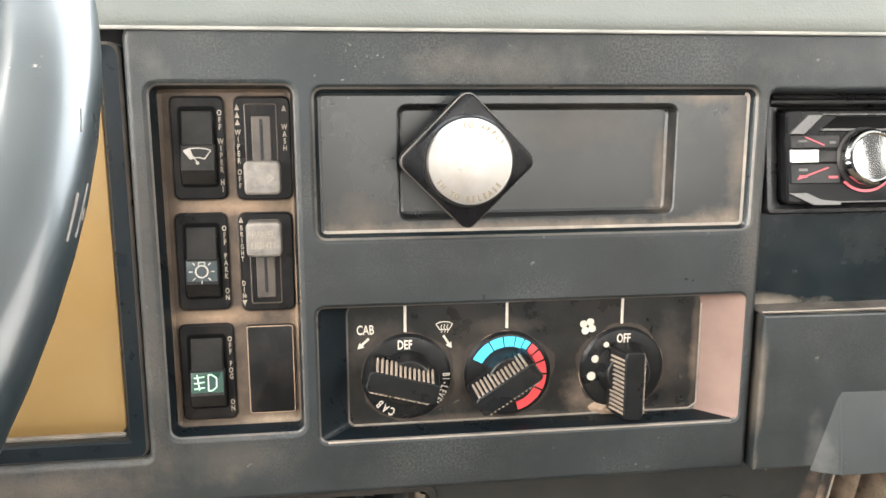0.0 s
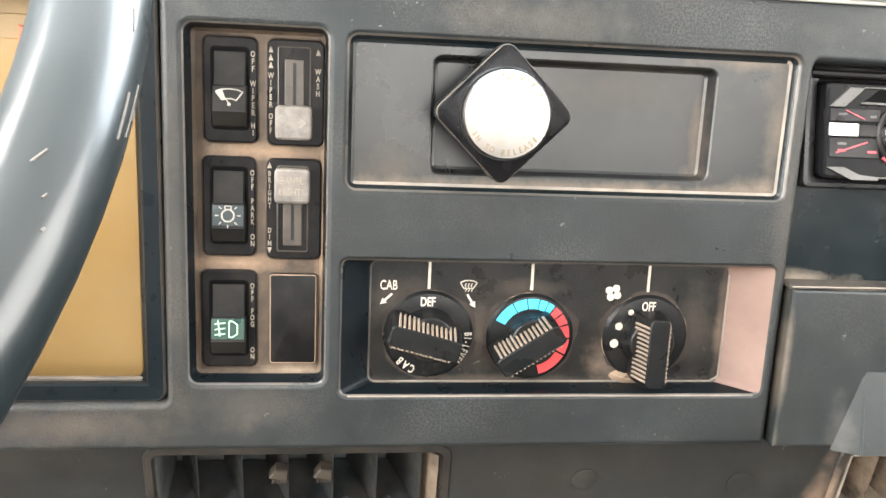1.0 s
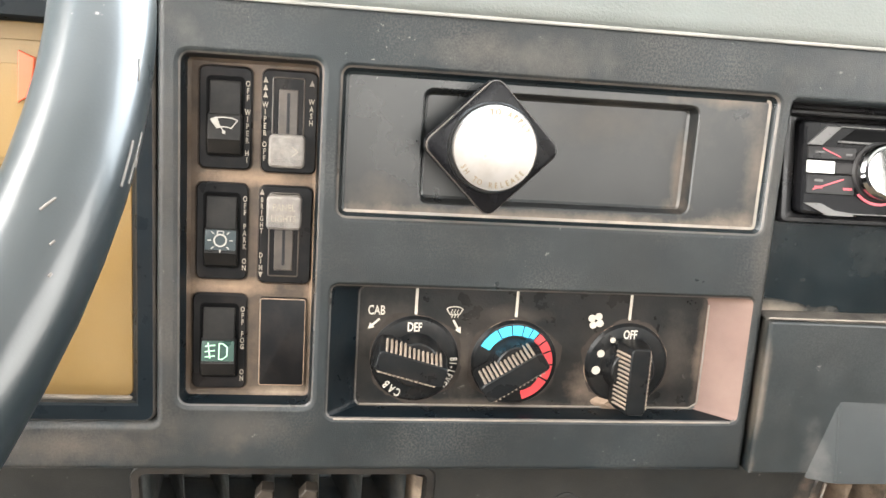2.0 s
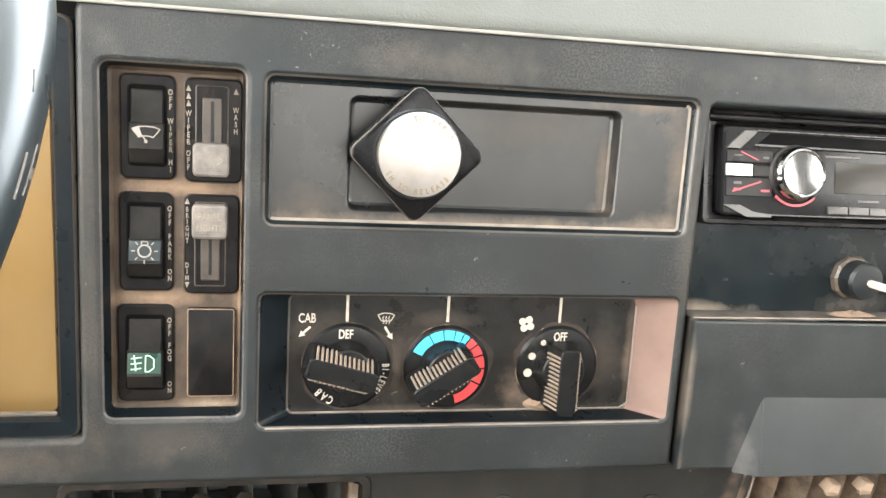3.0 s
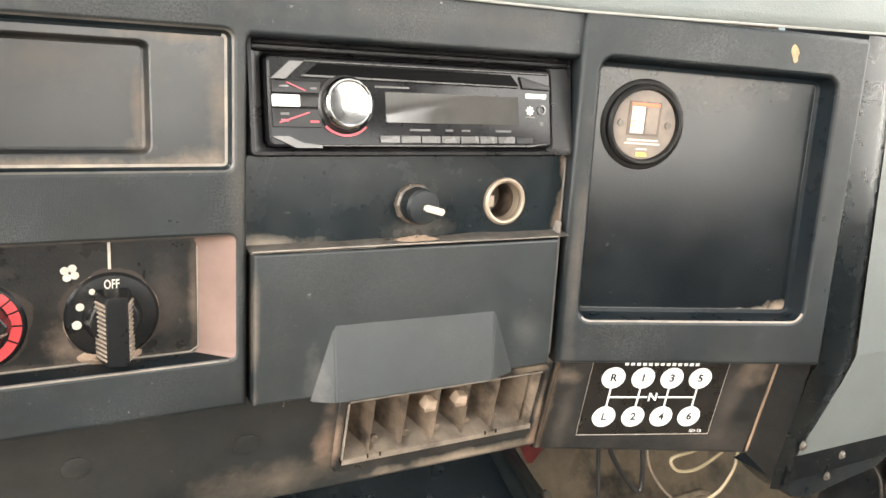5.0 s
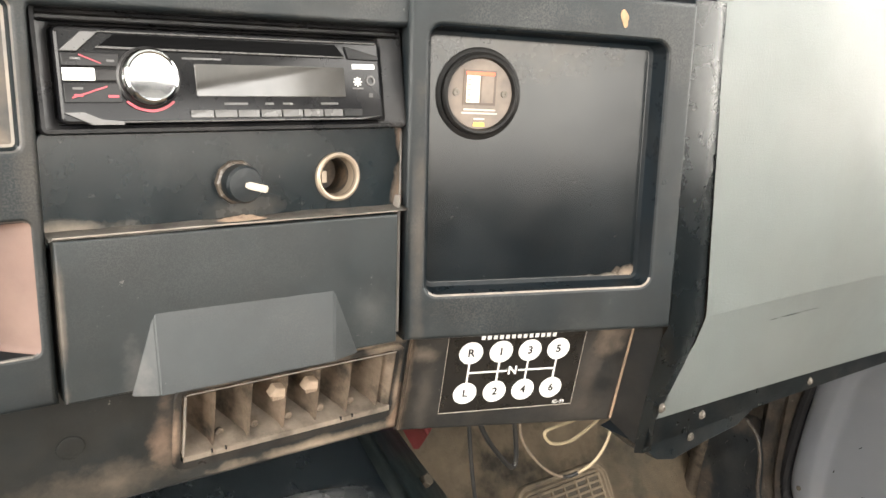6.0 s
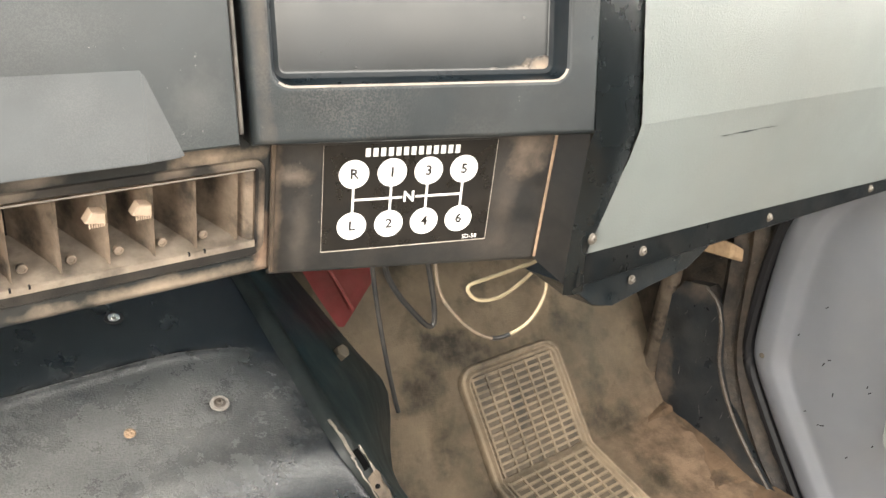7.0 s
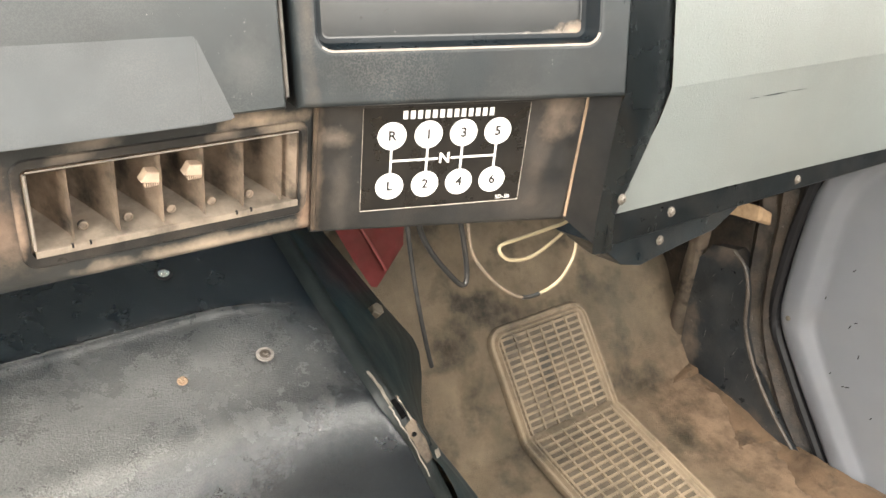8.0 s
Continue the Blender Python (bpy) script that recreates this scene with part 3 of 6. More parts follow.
    loops = [[bm.verts.new(m @ Vector((r * math.cos(2 * math.pi * i / n), r * math.sin(2 * math.pi * i / n), h))) for i in range(n)] for r, h in profile]
    return loft(bm, loops, cap_last=cap)


def tube(points, r, n=8, closed=False):
    """A round bar along points."""
    bm = bmesh.new()
    pts = [Vector(p) for p in points]
    loops = []
    k = len(pts)
    up = Vector((0.12, 0.2, 1)).normalized()
    for i, p in enumerate(pts):
        a = pts[i - 1] if (i or closed) else p
        b = pts[(i + 1) % k] if (i < k - 1 or closed) else p
        t = (b - a).normalized()
        s = t.cross(up).normalized()
        q = s.cross(t)
        loops.append([bm.verts.new(p + r * (math.cos(2 * math.pi * j / n) * s + math.sin(2 * math.pi * j / n) * q)) for j in range(n)])
    if closed:
        loops.append(loops[0])
    return loft(bm, loops, cap_last=not closed, cap_first=not closed)


def smooth_line(points, steps=8):
    """A Catmull-Rom line through points."""
    p = [Vector(q) for q in points]
    p = [2 * p[0] - p[1]] + p + [2 * p[-1] - p[-2]]
    out = []
    for i in range(1, len(p) - 2):
        for s in range(steps):
            t = s / steps
            a, b, c, d = p[i - 1], p[i], p[i + 1], p[i + 2]
            out.append(0.5 * ((2 * b) + (c - a) * t + (2 * a - 5 * b + 4 * c - d) * t * t + (3 * b - a - 3 * c + d) * t ** 3))
    return out + [p[-2]]


def grid(rows, flip=False):
    """A sheet through rows of points."""
    bm = bmesh.new()
    v = [[bm.verts.new(p) for p in row] for row in rows]
    for i in range(len(v) - 1):
        for j in range(len(v[0]) - 1):
            q = (v[i][j], v[i][j + 1], v[i + 1][j + 1], v[i + 1][j])
            bm.faces.new(q[::-1] if flip else q)
    return bm


def shell(rows, thick, flip=False):
    """A sheet through rows of points with a thickness."""
    bm = grid(rows, flip)
    bmesh.ops.solidify(bm, geom=bm.faces[:], thickness=thick)
    return bm


def finish(name, bm, materials, smooth=True, angle=26):
    bmesh.ops.recalc_face_normals(bm, faces=bm.faces[:])
    for q in bm.faces:
        q.smooth = smooth and len(q.verts) <= 4
    me = bpy.data.meshes.new(name)
    bm.to_mesh(me)
    bm.free()
    for m in materials if isinstance(materials, (list, tuple)) else [materials]:
        me.materials.append(M[m])
    if smooth:
        me.set_sharp_from_angle(angle=radians(angle))
    return me


def part(name, bm, materials, parent, label="", smooth=True, angle=26):
    ob = new(name, finish(name, bm, materials, smooth, angle))
    ob.parent = parent
    return tagged(ob, label)


def thing(name, bm, materials, label, category, kind="", group="", smooth=True, angle=26):
    return tagged(new(name, finish(name, bm, materials, smooth, angle)), label, category, group, kind)


def empty(name, label, category, at=(0, 0, 0), group="", kind=""):
    ob = new(name)
    ob.empty_display_size = 0.02
    return tagged(ob, label, category, group, kind)


def words(name, text, m, size, material, parent, spacing=1.0, line=1.0, align="CENTER", squeeze=1.0, bold=0.0, thick=0.00012):
    """Printed characters at the pose m, their middle at its origin."""
    cu = bpy.data.curves.new(name, "FONT")
    cu.body, cu.size, cu.align_x, cu.align_y = text, size, align, "CENTER"
    cu.space_character, cu.space_line, cu.extrude, cu.offset = spacing, line, thick, bold
    cu.resolution_u = 3
    ob = bpy.data.objects.new(name, cu)
    scene.collection.objects.link(ob)
    me = bpy.data.meshes.new_from_object(ob.evaluated_get(bpy.context.evaluated_depsgraph_get()))
    bpy.data.objects.remove(ob)
    me.transform(m @ Matrix.Diagonal((squeeze, 1, 1, 1)))
    me.materials.clear()
    me.materials.append(M[material])
    out = new(name, me)
    out.parent = parent
    return out


def flat(m, outlines, w=0.00025):
    """Thin raised print from outlines in the plane of m."""
    bm = bmesh.new()
    for pts in outlines:
        a = [bm.verts.new(m @ Vector((x, y, 0))) for x, y in pts]
        b = [bm.verts.new(m @ Vector((x, y, w))) for x, y in pts]
        loft(bm, [a, b])
    return bm


def bar(x0, y0, x1, y1, w):
    """The outline of a straight stroke."""
    d = Vector((x1 - x0, y1 - y0)).normalized() * (w / 2)
    return [(x0 - d.y, y0 + d.x), (x0 + d.y, y0 - d.x), (x1 + d.y, y1 - d.x), (x1 - d.y, y1 + d.x)]


def strokes(pts, w, closed=False):
    k = len(pts)
    return [bar(*pts[i], *pts[(i + 1) % k], w) for i in range(k if closed else k - 1)]


def arc(r0, r1, a0, a1, n=8):
    """The outline of a band of a circle, in degrees."""
    o = [(r1 * math.cos(radians(a0 + (a1 - a0) * i / n)), r1 * math.sin(radians(a0 + (a1 - a0) * i / n))) for i in range(n + 1)]
    return o + [(r0 * math.cos(radians(a1 + (a0 - a1) * i / n)), r0 * math.sin(radians(a1 + (a0 - a1) * i / n))) for i in range(n + 1)]


def round_head(name, m, r, material, parent=None, label="", h=0.0025):
    bm = turned(m, [(r * 1.5, 0), (r * 1.5, h * 0.15), (r, h * 0.25), (r * 0.95, h * 0.7), (r * 0.7, h), (r * 0.32, h), (r * 0.3, h * 0.55)], 20)
    return part(name, bm, material, parent, label) if parent else thing(name, bm, material, label, "screw")


# ---------------------------------------------------------------- cab shell
def fy(z):
    """The toe board's distance at the height z."""
    return 0.725 + 0.61 * (z - 0.187)


floor_line = [(-1.25, 0.115), (0.20, 0.118), (0.45, 0.122), (0.573, 0.137), (0.66, 0.166), (0.71, 0.183), (0.728, 0.193), (0.76, 0.245), (fy(0.31), 0.31), (fy(0.45), 0.45), (fy(0.56), 0.56), (0.97, 0.72), (0.97, 1.02)]
cols = [-0.70 + 1.92 * i / 128 for i in range(129)]


def floor_point(x, y, z, lift=0.0):
    wave = 0.006 * noise.noise((x * 7, y * 7, z * 7)) + 0.003 * noise.noise((x * 23, y * 23, z * 23))
    # shallow folds in the rubber, running down the toe board
    for fx, lean, h, w in ((0.738, 0.36, 0.0060, 0.010), (0.772, 0.30, 0.0035, 0.008), (0.800, -0.10, 0.0040, 0.009), (1.075, 0.10, 0.0040, 0.012)):
        wave += h * math.exp(-((x - fx - lean * (z - 0.25) - 0.012 * noise.noise((z * 9, fx * 5, 2))) / w) ** 2) * min(1.0, max(0.0, (z - 0.17) / 0.05))
    return Vector((x, y, z + wave + lift))


smooth_floor = smooth_line([(0, y, z) for y, z in floor_line], 5)
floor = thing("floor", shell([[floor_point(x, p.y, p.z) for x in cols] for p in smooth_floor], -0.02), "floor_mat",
              "dusty brown rubber-covered cab floor rising into a toe board", "floor", "structure", angle=80)


def wall(name, f, outer, holes, label, thick=0.04, material="cab_paint", category="wall"):
    bm = filled(f, outer, holes, 0.0, skirt=())
    bmesh.ops.solidify(bm, geom=bm.faces[:], thickness=thick)
    return thing(name, bm, material, label, category, "structure", smooth=False)


side_window = rr(-0.55, 0.78, 0.44, 1.60, 0.05)
door_opening = rr(-0.62, 0.20, 0.40, 1.60, 0.05)
wall("wall_left", lambda u, v, w=0: Vector((-0.74, u, v)), [(-1.25, 0.10), (0.99, 0.10), (0.99, 1.02), (0.45, 1.75), (-1.25, 1.75)], [door_opening], "grey cab side wall with an open doorway")
wall("wall_right", lambda u, v, w=0: Vector((1.26, u, v)), [(-1.25, 0.10), (0.99, 0.10), (0.99, 1.02), (0.45, 1.75), (-1.25, 1.75)], [side_window], "dark cab side wall with a window opening", material="rear_lining")
wall("wall_rear", lambda u, v, w=0: Vector((u, -1.25, v)), [(-0.74, 0.10), (1.26, 0.10), (1.26, 1.75), (-0.74, 1.75)], [rr(-0.14, 0.63, 1.20, 1.55, 0.06)], "dark rear cab wall with a window opening", material="rear_lining")
wall("ceiling", lambda u, v, w=0: Vector((u, v, 1.75)), [(-0.74, -1.25), (1.26, -1.25), (1.26, 0.45), (-0.74, 0.45)], [], "pale grey cab headliner", material="headliner", category="ceiling")


# ---------------------------------------------------------------- dashboard mouldings
switch_hole = rr(-0.0735, 0.746, -0.0095, 0.9125, 0.005)
tray_hole = rr(-0.002, 0.8405, 0.2125, 0.911, 0.005)
pocket_hole = rr(0.0365, 0.8485, 0.1738, 0.9035, 0.005)
heat_hole = rr(-0.003, 0.740, 0.213, 0.8085, 0.004)
notch = [(0.2165, 0.905), (0.2175, 0.909), (0.2205, 0.911)]
outer_a = [(-0.44, 0.7150), (0.2165, 0.7150)] + notch + [(0.4285, 0.911), (0.4285, 0.935), (-0.0770, 0.935), (-0.0792, 0.9342), (-0.0800, 0.932), (-0.0808, 0.7390), (-0.0818, 0.7358), (-0.0850, 0.7345), (-0.44, 0.7345)]

fascia = empty("dashboard_fascia", "black moulded plastic dashboard fascia, dusty and scuffed", "dashboard")
part("driver_face", filled(face_a, outer_a, [offset(switch_hole, 0.0020), offset(tray_hole, 0.0014), offset(heat_hole, 0.0013)], 0.0, ((0.0014, 0.0008), (0.0026, 0.0035), (0.003, 0.03))), "fascia", fascia, angle=50)
for hole_, grow_ in ((switch_hole, 0.0020), (tray_hole, 0.0014), (heat_hole, 0.0013)):
    part("rounded_lip", rounded_lip(face_a, hole_, grow_), "fascia", fascia, angle=60)
part("switch_recess", recess(face_a, switch_hole, [(0.0008, 0.0016), (0.0024, 0.010), (0.0040, 0.0115)], [1, 0, 2], 2, LIP), ["recess_wall", "edge", "dust_plate"], fascia, "switch recess filled with brown dust")


def pale_below(bm, z, x=9.0, slot=1, other=0):
    """Dust and wear lie on the lower edge and the far side of an opening."""
    for q in bm.faces:
        if q.material_index == slot:
            c = q.calc_center_median()
            if c.z > z and c.x < x:
                q.material_index = other
    return bm


def rim(f, pts, steps, mats):
    bm = bmesh.new()
    return loft(bm, [ring(bm, f, pts, LIP)] + [ring(bm, f, offset(pts, -i), w) for i, w in steps], mats, cap_last=False)


part("tray_rim", pale_below(rim(face_a, tray_hole, [(0.0010, 0.0016), (0.0026, 0.0042), (0.0040, 0.0046)], [2, 0, 1]), 0.8445, 0.205), ["fascia_smooth", "pale_edge", "edge"], fascia, "shallow tray rim edged with tan dust")
part("tray_floor", filled(face_a, offset(tray_hole, -0.0040), [pocket_hole], 0.0046, skirt=()), "tray", fascia, "shallow tray floor")
part("pocket", recess(lambda u, v, w=0: face_a(u, v, w + 0.0046), pocket_hole, [(0.0008, 0.0006), (0.0022, 0.0075), (0.0034, 0.0085)], [0, 0, 0], 0), ["tray", "dusty"], fascia, "smooth black rectangular pocket")
heat_in = rr(0.011, 0.7415, 0.197, 0.805, 0.004)


def heater_recess():
    bm = bmesh.new()
    loops = [ring(bm, face_a, heat_hole, LIP), ring(bm, face_a, offset(heat_hole, -0.0008), 0.0016), ring(bm, face_a, heat_in, 0.0152), ring(bm, face_a, offset(heat_in, -0.001), 0.016)]
    loft(bm, loops, [1, 0, 1], cap_mat=2)
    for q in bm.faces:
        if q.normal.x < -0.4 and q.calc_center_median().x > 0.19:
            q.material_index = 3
    return bm


bmh = heater_recess()
bmesh.ops.recalc_face_normals(bmh, faces=bmh.faces[:])
# right wall alone turns pinkish: dust, with light from the left put in
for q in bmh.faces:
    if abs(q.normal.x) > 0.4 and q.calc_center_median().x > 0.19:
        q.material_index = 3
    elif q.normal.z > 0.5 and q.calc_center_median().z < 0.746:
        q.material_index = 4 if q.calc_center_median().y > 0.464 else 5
part("heater_recess", bmh, ["recess_wall", "edge", "heater_plate", "pink_wall", "cheek", "pale_edge"], fascia, "deep heater control recess, right wall pinkish with dust and painted side light")
# pale bars, like the lower lip's pale slot, stand for highlights on the edges
for line_ in ([(0.001, 0.7400, 0.0007), (0.10, 0.7400, 0.0007), (0.209, 0.7400, 0.0007)], [(0.014, 0.7424, 0.0153), (0.10, 0.7424, 0.0153), (0.192, 0.7424, 0.0153), (0.1962, 0.7450, 0.0153)], [(0.1964, 0.7450, 0.0153), (0.1966, 0.770, 0.0153), (0.1964, 0.800, 0.0153)]):
    part("highlight_line", tube([face_a(*p) for p in line_], 0.00045, 6), "pale_edge", fascia, "pale line in place of a highlight on the heater recess edge")
gauge_in = rr(-0.40, 0.739, -0.1005, 0.921, 0.004)


def gauge_recess():
    """A bezel of its own, set a little behind the fascia with a dark gap round it."""
    bm = bmesh.new()
    o = rr(-0.42, 0.7362, -0.0838, 0.9305, 0.006, 6)
    gi = rr(-0.40, 0.739, -0.1005, 0.921, 0.004, 6)
    return loft(bm, [ring(bm, face_a, o, 0.030), ring(bm, face_a, o, 0.0052), ring(bm, face_a, offset(o, -0.0005), 0.0038), ring(bm, face_a, offset(o, -0.0014), 0.0030), ring(bm, face_a, offset(o, -0.0082), 0.0034), ring(bm, face_a, offset(o, -0.0092), 0.0046), ring(bm, face_a, offset(gi, 0.0050), 0.024), ring(bm, face_a, offset(gi, 0.0008), 0.0285), ring(bm, face_a, gi, 0.03)],
                [0, 1, 1, 0, 0, 0, 0, 0], cap_last=False)


part("gap_backing", slab(face_a, [(-0.44, 0.72), (-0.072, 0.72), (-0.072, 0.940), (-0.44, 0.940)], 0.040, 0.0345, 0.0005), "seal", fascia)
part("gauge_recess", gauge_recess(), ["recess_wall", "edge"], fascia, "dark bezel round the gauges with a rubbed edge", angle=40)

bin_hole = rr(0.437, 0.739, 0.604, 0.9115, 0.0095, 6)
part("passenger_face", filled(face_b, [(0.4275, 0.7125), (0.6215, 0.7095), (0.6215, 0.935), (0.4275, 0.935)], [offset(bin_hole, 0.0016)], 0.0, ((0.0014, 0.0008), (0.0026, 0.0035), (0.003, 0.03))), "fascia", fascia, angle=50)
part("rounded_lip", rounded_lip(face_b, bin_hole, 0.0016), "fascia", fascia, angle=60)
part("open_bin", pale_below(recess(face_b, bin_hole, [(0.0012, 0.0017), (0.0024, 0.0115), (0.0036, 0.0138), (0.0062, 0.0146), (0.0074, 0.0146)], [1, 2, 2, 2, 0], 0, LIP), 0.742, other=2), ["bin", "pale_edge", "recess_wall"], fascia, "open bin with a worn pale rim")

# the slanted end cheek between the bin and the grey pad, folding under at its foot
cheek = [[Vector(p) for p in row] for row in (
    ((0.6210, 0.4040, 0.9345), (0.640, 0.4005, 0.9345), (0.659, 0.4065, 0.9345), (0.670, 0.416, 0.9345)),
    ((0.6215, 0.4035, 0.82), (0.642, 0.4005, 0.82), (0.664, 0.4075, 0.82), (0.676, 0.416, 0.82)),
    ((0.6225, 0.4030, 0.7045), (0.645, 0.4010, 0.7035), (0.6715, 0.4095, 0.699), (0.684, 0.418, 0.699)),
    ((0.6270, 0.4120, 0.6920), (0.645, 0.4100, 0.6750), (0.6600, 0.4140, 0.665), (0.674, 0.424, 0.665)),
    ((0.6330, 0.4330, 0.6080), (0.640, 0.4280, 0.6120), (0.6430, 0.4250, 0.614), (0.655, 0.433, 0.612)),
    ((0.6360, 0.4380, 0.5830), (0.642, 0.4330, 0.5830), (0.6460, 0.4290, 0.586), (0.655, 0.436, 0.586)))]
part("end_cheek", shell(cheek, 0.004), "cheek", fascia, angle=28)

# lower panels
vent_open = rr(0.2885, 0.6400, 0.4430, 0.6940, 0.005)
VENT_SHIFT = -0.3880
VENT_RISE = 0.004
vent_open_left = [(u + VENT_SHIFT, v + VENT_RISE) for u, v in vent_open]
lower = empty("lower_dash_panel", "dusty black lower dash panel below the fascia", "dashboard")
part("vent_panel", filled(face_v, [(-0.44, 0.632), (0.449, 0.627), (0.449, 0.735), (-0.44, 0.735)], [vent_open, vent_open_left], 0.0, ((0.002, 0.001), (0.003, 0.004), (0.003, 0.03))), "under", lower, angle=50)
for sx, sz in ((0.135, 0.676), (0.228, 0.672)):
    part("blank_plug", turned(plane_matrix(face_v, sx, sz, 0), [(0.0075, 0.0), (0.0075, 0.0006), (0.006, 0.0011), (0.002, 0.0012)], 24), "under", lower, "round blanking plug")
part("shift_panel", filled(face_l, [(0.4535, 0.6215), (0.6255, 0.6075), (0.6255, 0.722), (0.4535, 0.722)], [], 0.0, ((0.0014, 0.0009), (0.002, 0.003), (0.002, 0.02))), "fascia_tan", lower, angle=50)
part("side_fold", shell([[face_l(0.6255, 0.715, 0.001), Vector((0.634, 0.415, 0.712))], [face_l(0.6265, 0.6075, 0.001), Vector((0.6365, 0.436, 0.590))]], 0.002), "fascia_tan", lower)
part("dust_seam", tube([face_l(0.6262, 0.70, -0.0004), face_l(0.6268, 0.66, -0.0004), face_l(0.6275, 0.6085, -0.0004)], 0.0011, 6), "dusty", lower, "line of tan dust in the fold")
part("edge_seam", tube([face_v(0.4505, 0.712, -0.002), face_v(0.4507, 0.67, -0.002), face_v(0.4510, 0.624, -0.002)], 0.0016, 6), "dust_plate", lower, "dust-filled panel joint")

# ---------------------------------------------------------------- padded top and passenger pad
pad = empty("dash_pad", "pale grey padded vinyl dash top over the black fascia", "dashboard pad")
path = [(-0.46, 0.4600), (0.41, 0.4590), (0.428, 0.4570), (0.446, 0.4525), (0.64, 0.3990), (0.652, 0.3985)]
prof = [(-0.0005, 0.9366), (-0.0024, 0.9390), (-0.0010, 0.9440), (0.006, 0.965), (0.02, 0.995), (0.06, 1.018), (0.16, 1.030), (0.45, 1.035)]
part("padded_top", shell([[Vector((x, y + d, z)) for x, y in path] for d, z in prof], -0.004), "pad", pad, angle=60)
# pale strip added in place of the highlight on the fascia's top edge
part("edge_highlight", tube([(x, y - 0.0008, 0.9361) for x, y in path], 0.0009, 8), "strip_pale", pad, "thin pale strip standing in for the edge highlight")

crease = [(0.4280, 0.6135, 0.6415), (0.4200, 0.645, 0.6535), (0.4115, 0.680, 0.6665), (0.4085, 0.6955, 0.6703), (0.4070, 0.7015, 0.6708), (0.4066, 0.7085, 0.6704), (0.4065, 0.76, 0.6672), (0.4060, 0.85, 0.6620), (0.4064, 0.880, 0.6605), (0.4080, 0.905, 0.6597), (0.4112, 0.926, 0.6590), (0.4170, 0.946, 0.6580), (0.426, 0.966, 0.6570), (0.438, 0.985, 0.656),
          (0.450, 1.000, 0.655), (0.52, 1.022, 0.655), (0.62, 1.030, 0.655), (0.86, 1.035, 0.655)]
passenger = empty("passenger_pad", "pale grey padded vinyl passenger dash with a crease", "dashboard pad")
part("padding", shell([[Vector((x0 + (1.19 - x0) * i / 24, y - 0.012 * (i / 24) ** 2 * (z < 0.95), z - (0.012 * i / 24 if z < 0.62 else 0.0))) for i in range(25)] for y, z, x0 in crease], -0.006), "pad", passenger, angle=9)
for sx, sl, sw_ in ((0.795, 0.016, 0.0014), (0.826, 0.012, 0.0006), (0.770, 0.006, 0.0006)):
    part("scuff_mark", flat(plane_matrix(lambda u, v, w=0: Vector((u, 0.4105 - 0.012 * ((u - 0.67) / 0.52) ** 2 + (0.682 - v) * 0.2, v)), sx, 0.683, -0.0006, -2), [[(-sl, -sw_ * 0.2), (0, -sw_ / 2), (sl, sw_ * 0.3), (sl * 0.3, sw_ / 2)]]), "fascia_dusty", passenger, "dark scuff line")
strip = [[Vector((0.640 + 0.545 * i / 12, y - 0.010 * (i / 12) ** 2, z)) for i in range(13)] for y, z in ((0.4290, 0.615), (0.4285, 0.600), (0.4295, 0.5905), (0.437, 0.586))]
part("lower_strip", shell(strip, -0.003), "bracket", passenger, "black metal strip under the padding", angle=40)


def strip_screw(x, y, z, r=0.0027):
    m = Matrix.Translation((x, y, z)) @ Matrix.Rotation(radians(90), 4, "X")
    return round_head("screw", m, r, "screw", None, "dusty round-headed screw in the black strip")


for sx, sy, sz in ((0.7085, 0.4285, 0.6025), (0.872, 0.4265, 0.599), (1.042, 0.4230, 0.598), (0.6440, 0.4205, 0.6265), (0.718, 0.4445, 0.5735)):
    tagged(strip_screw(sx, sy, sz), group="screws along the pad strip")

bk = [(0.640, 0.590), (0.652, 0.582), (0.677, 0.562), (0.699, 0.556), (0.745, 0.562), (0.790, 0.566), (0.83, 0.585), (0.84, 0.600), (0.700, 0.600)]
thing("mounting_bracket", slab(lambda u, v, w=0: Vector((u, 0.450 + w, v)), bk, 0.03, -0.004, 0.001), "bracket", "black painted steel bracket hanging below the pad", "bracket")


# ---------------------------------------------------------------- engine cover, floor mat, side and door
def cover_z(y):
    return 0.583 + 0.464 * (y - 0.592)


cover_prof = [(0.72, 0.643), (0.66, 0.6155), (0.60, 0.587), (0.565, 0.5695), (0.5560, 0.5662), (0.5525, 0.5672), (0.5490, 0.5662), (0.5450, 0.5618), (0.535, 0.5562), (0.505, 0.5415), (0.490, 0.5345), (0.480, 0.5302), (0.472, 0.5264), (0.465, 0.5214), (0.459, 0.5148), (0.4545, 0.5066), (0.451, 0.4970), (0.448, 0.4860), (0.445, 0.474), (0.440, 0.454), (0.434, 0.430), (0.425, 0.395), (0.415, 0.36), (0.395, 0.30), (0.37, 0.20), (0.36, 0.12)]
cover_edge = [(-0.30, 0.0), (-0.10, 0.0), (0.05, 0.0), (0.18, 0.0), (0.30, 0.0), (0.36, 0.0), (0.385, -0.0003), (0.405, -0.0014), (0.425, -0.0038), (0.445, -0.0072), (0.460, -0.0104), (0.470, -0.0132), (0.478, -0.0168)]
cover = empty("engine_cover", "black embossed vinyl engine cover with a ridge, dusty", "engine cover")


def edge_shift(y):
    """How far the cover's edge swings out sideways along its length."""
    marks = ((0.30, 0.055), (0.35, 0.050), (0.42, 0.0320), (0.434, 0.0245), (0.441, 0.0165), (0.447, 0.0085), (0.4545, -0.0010), (0.463, -0.0050), (0.48, -0.0062), (0.56, -0.004), (0.72, 0.0))
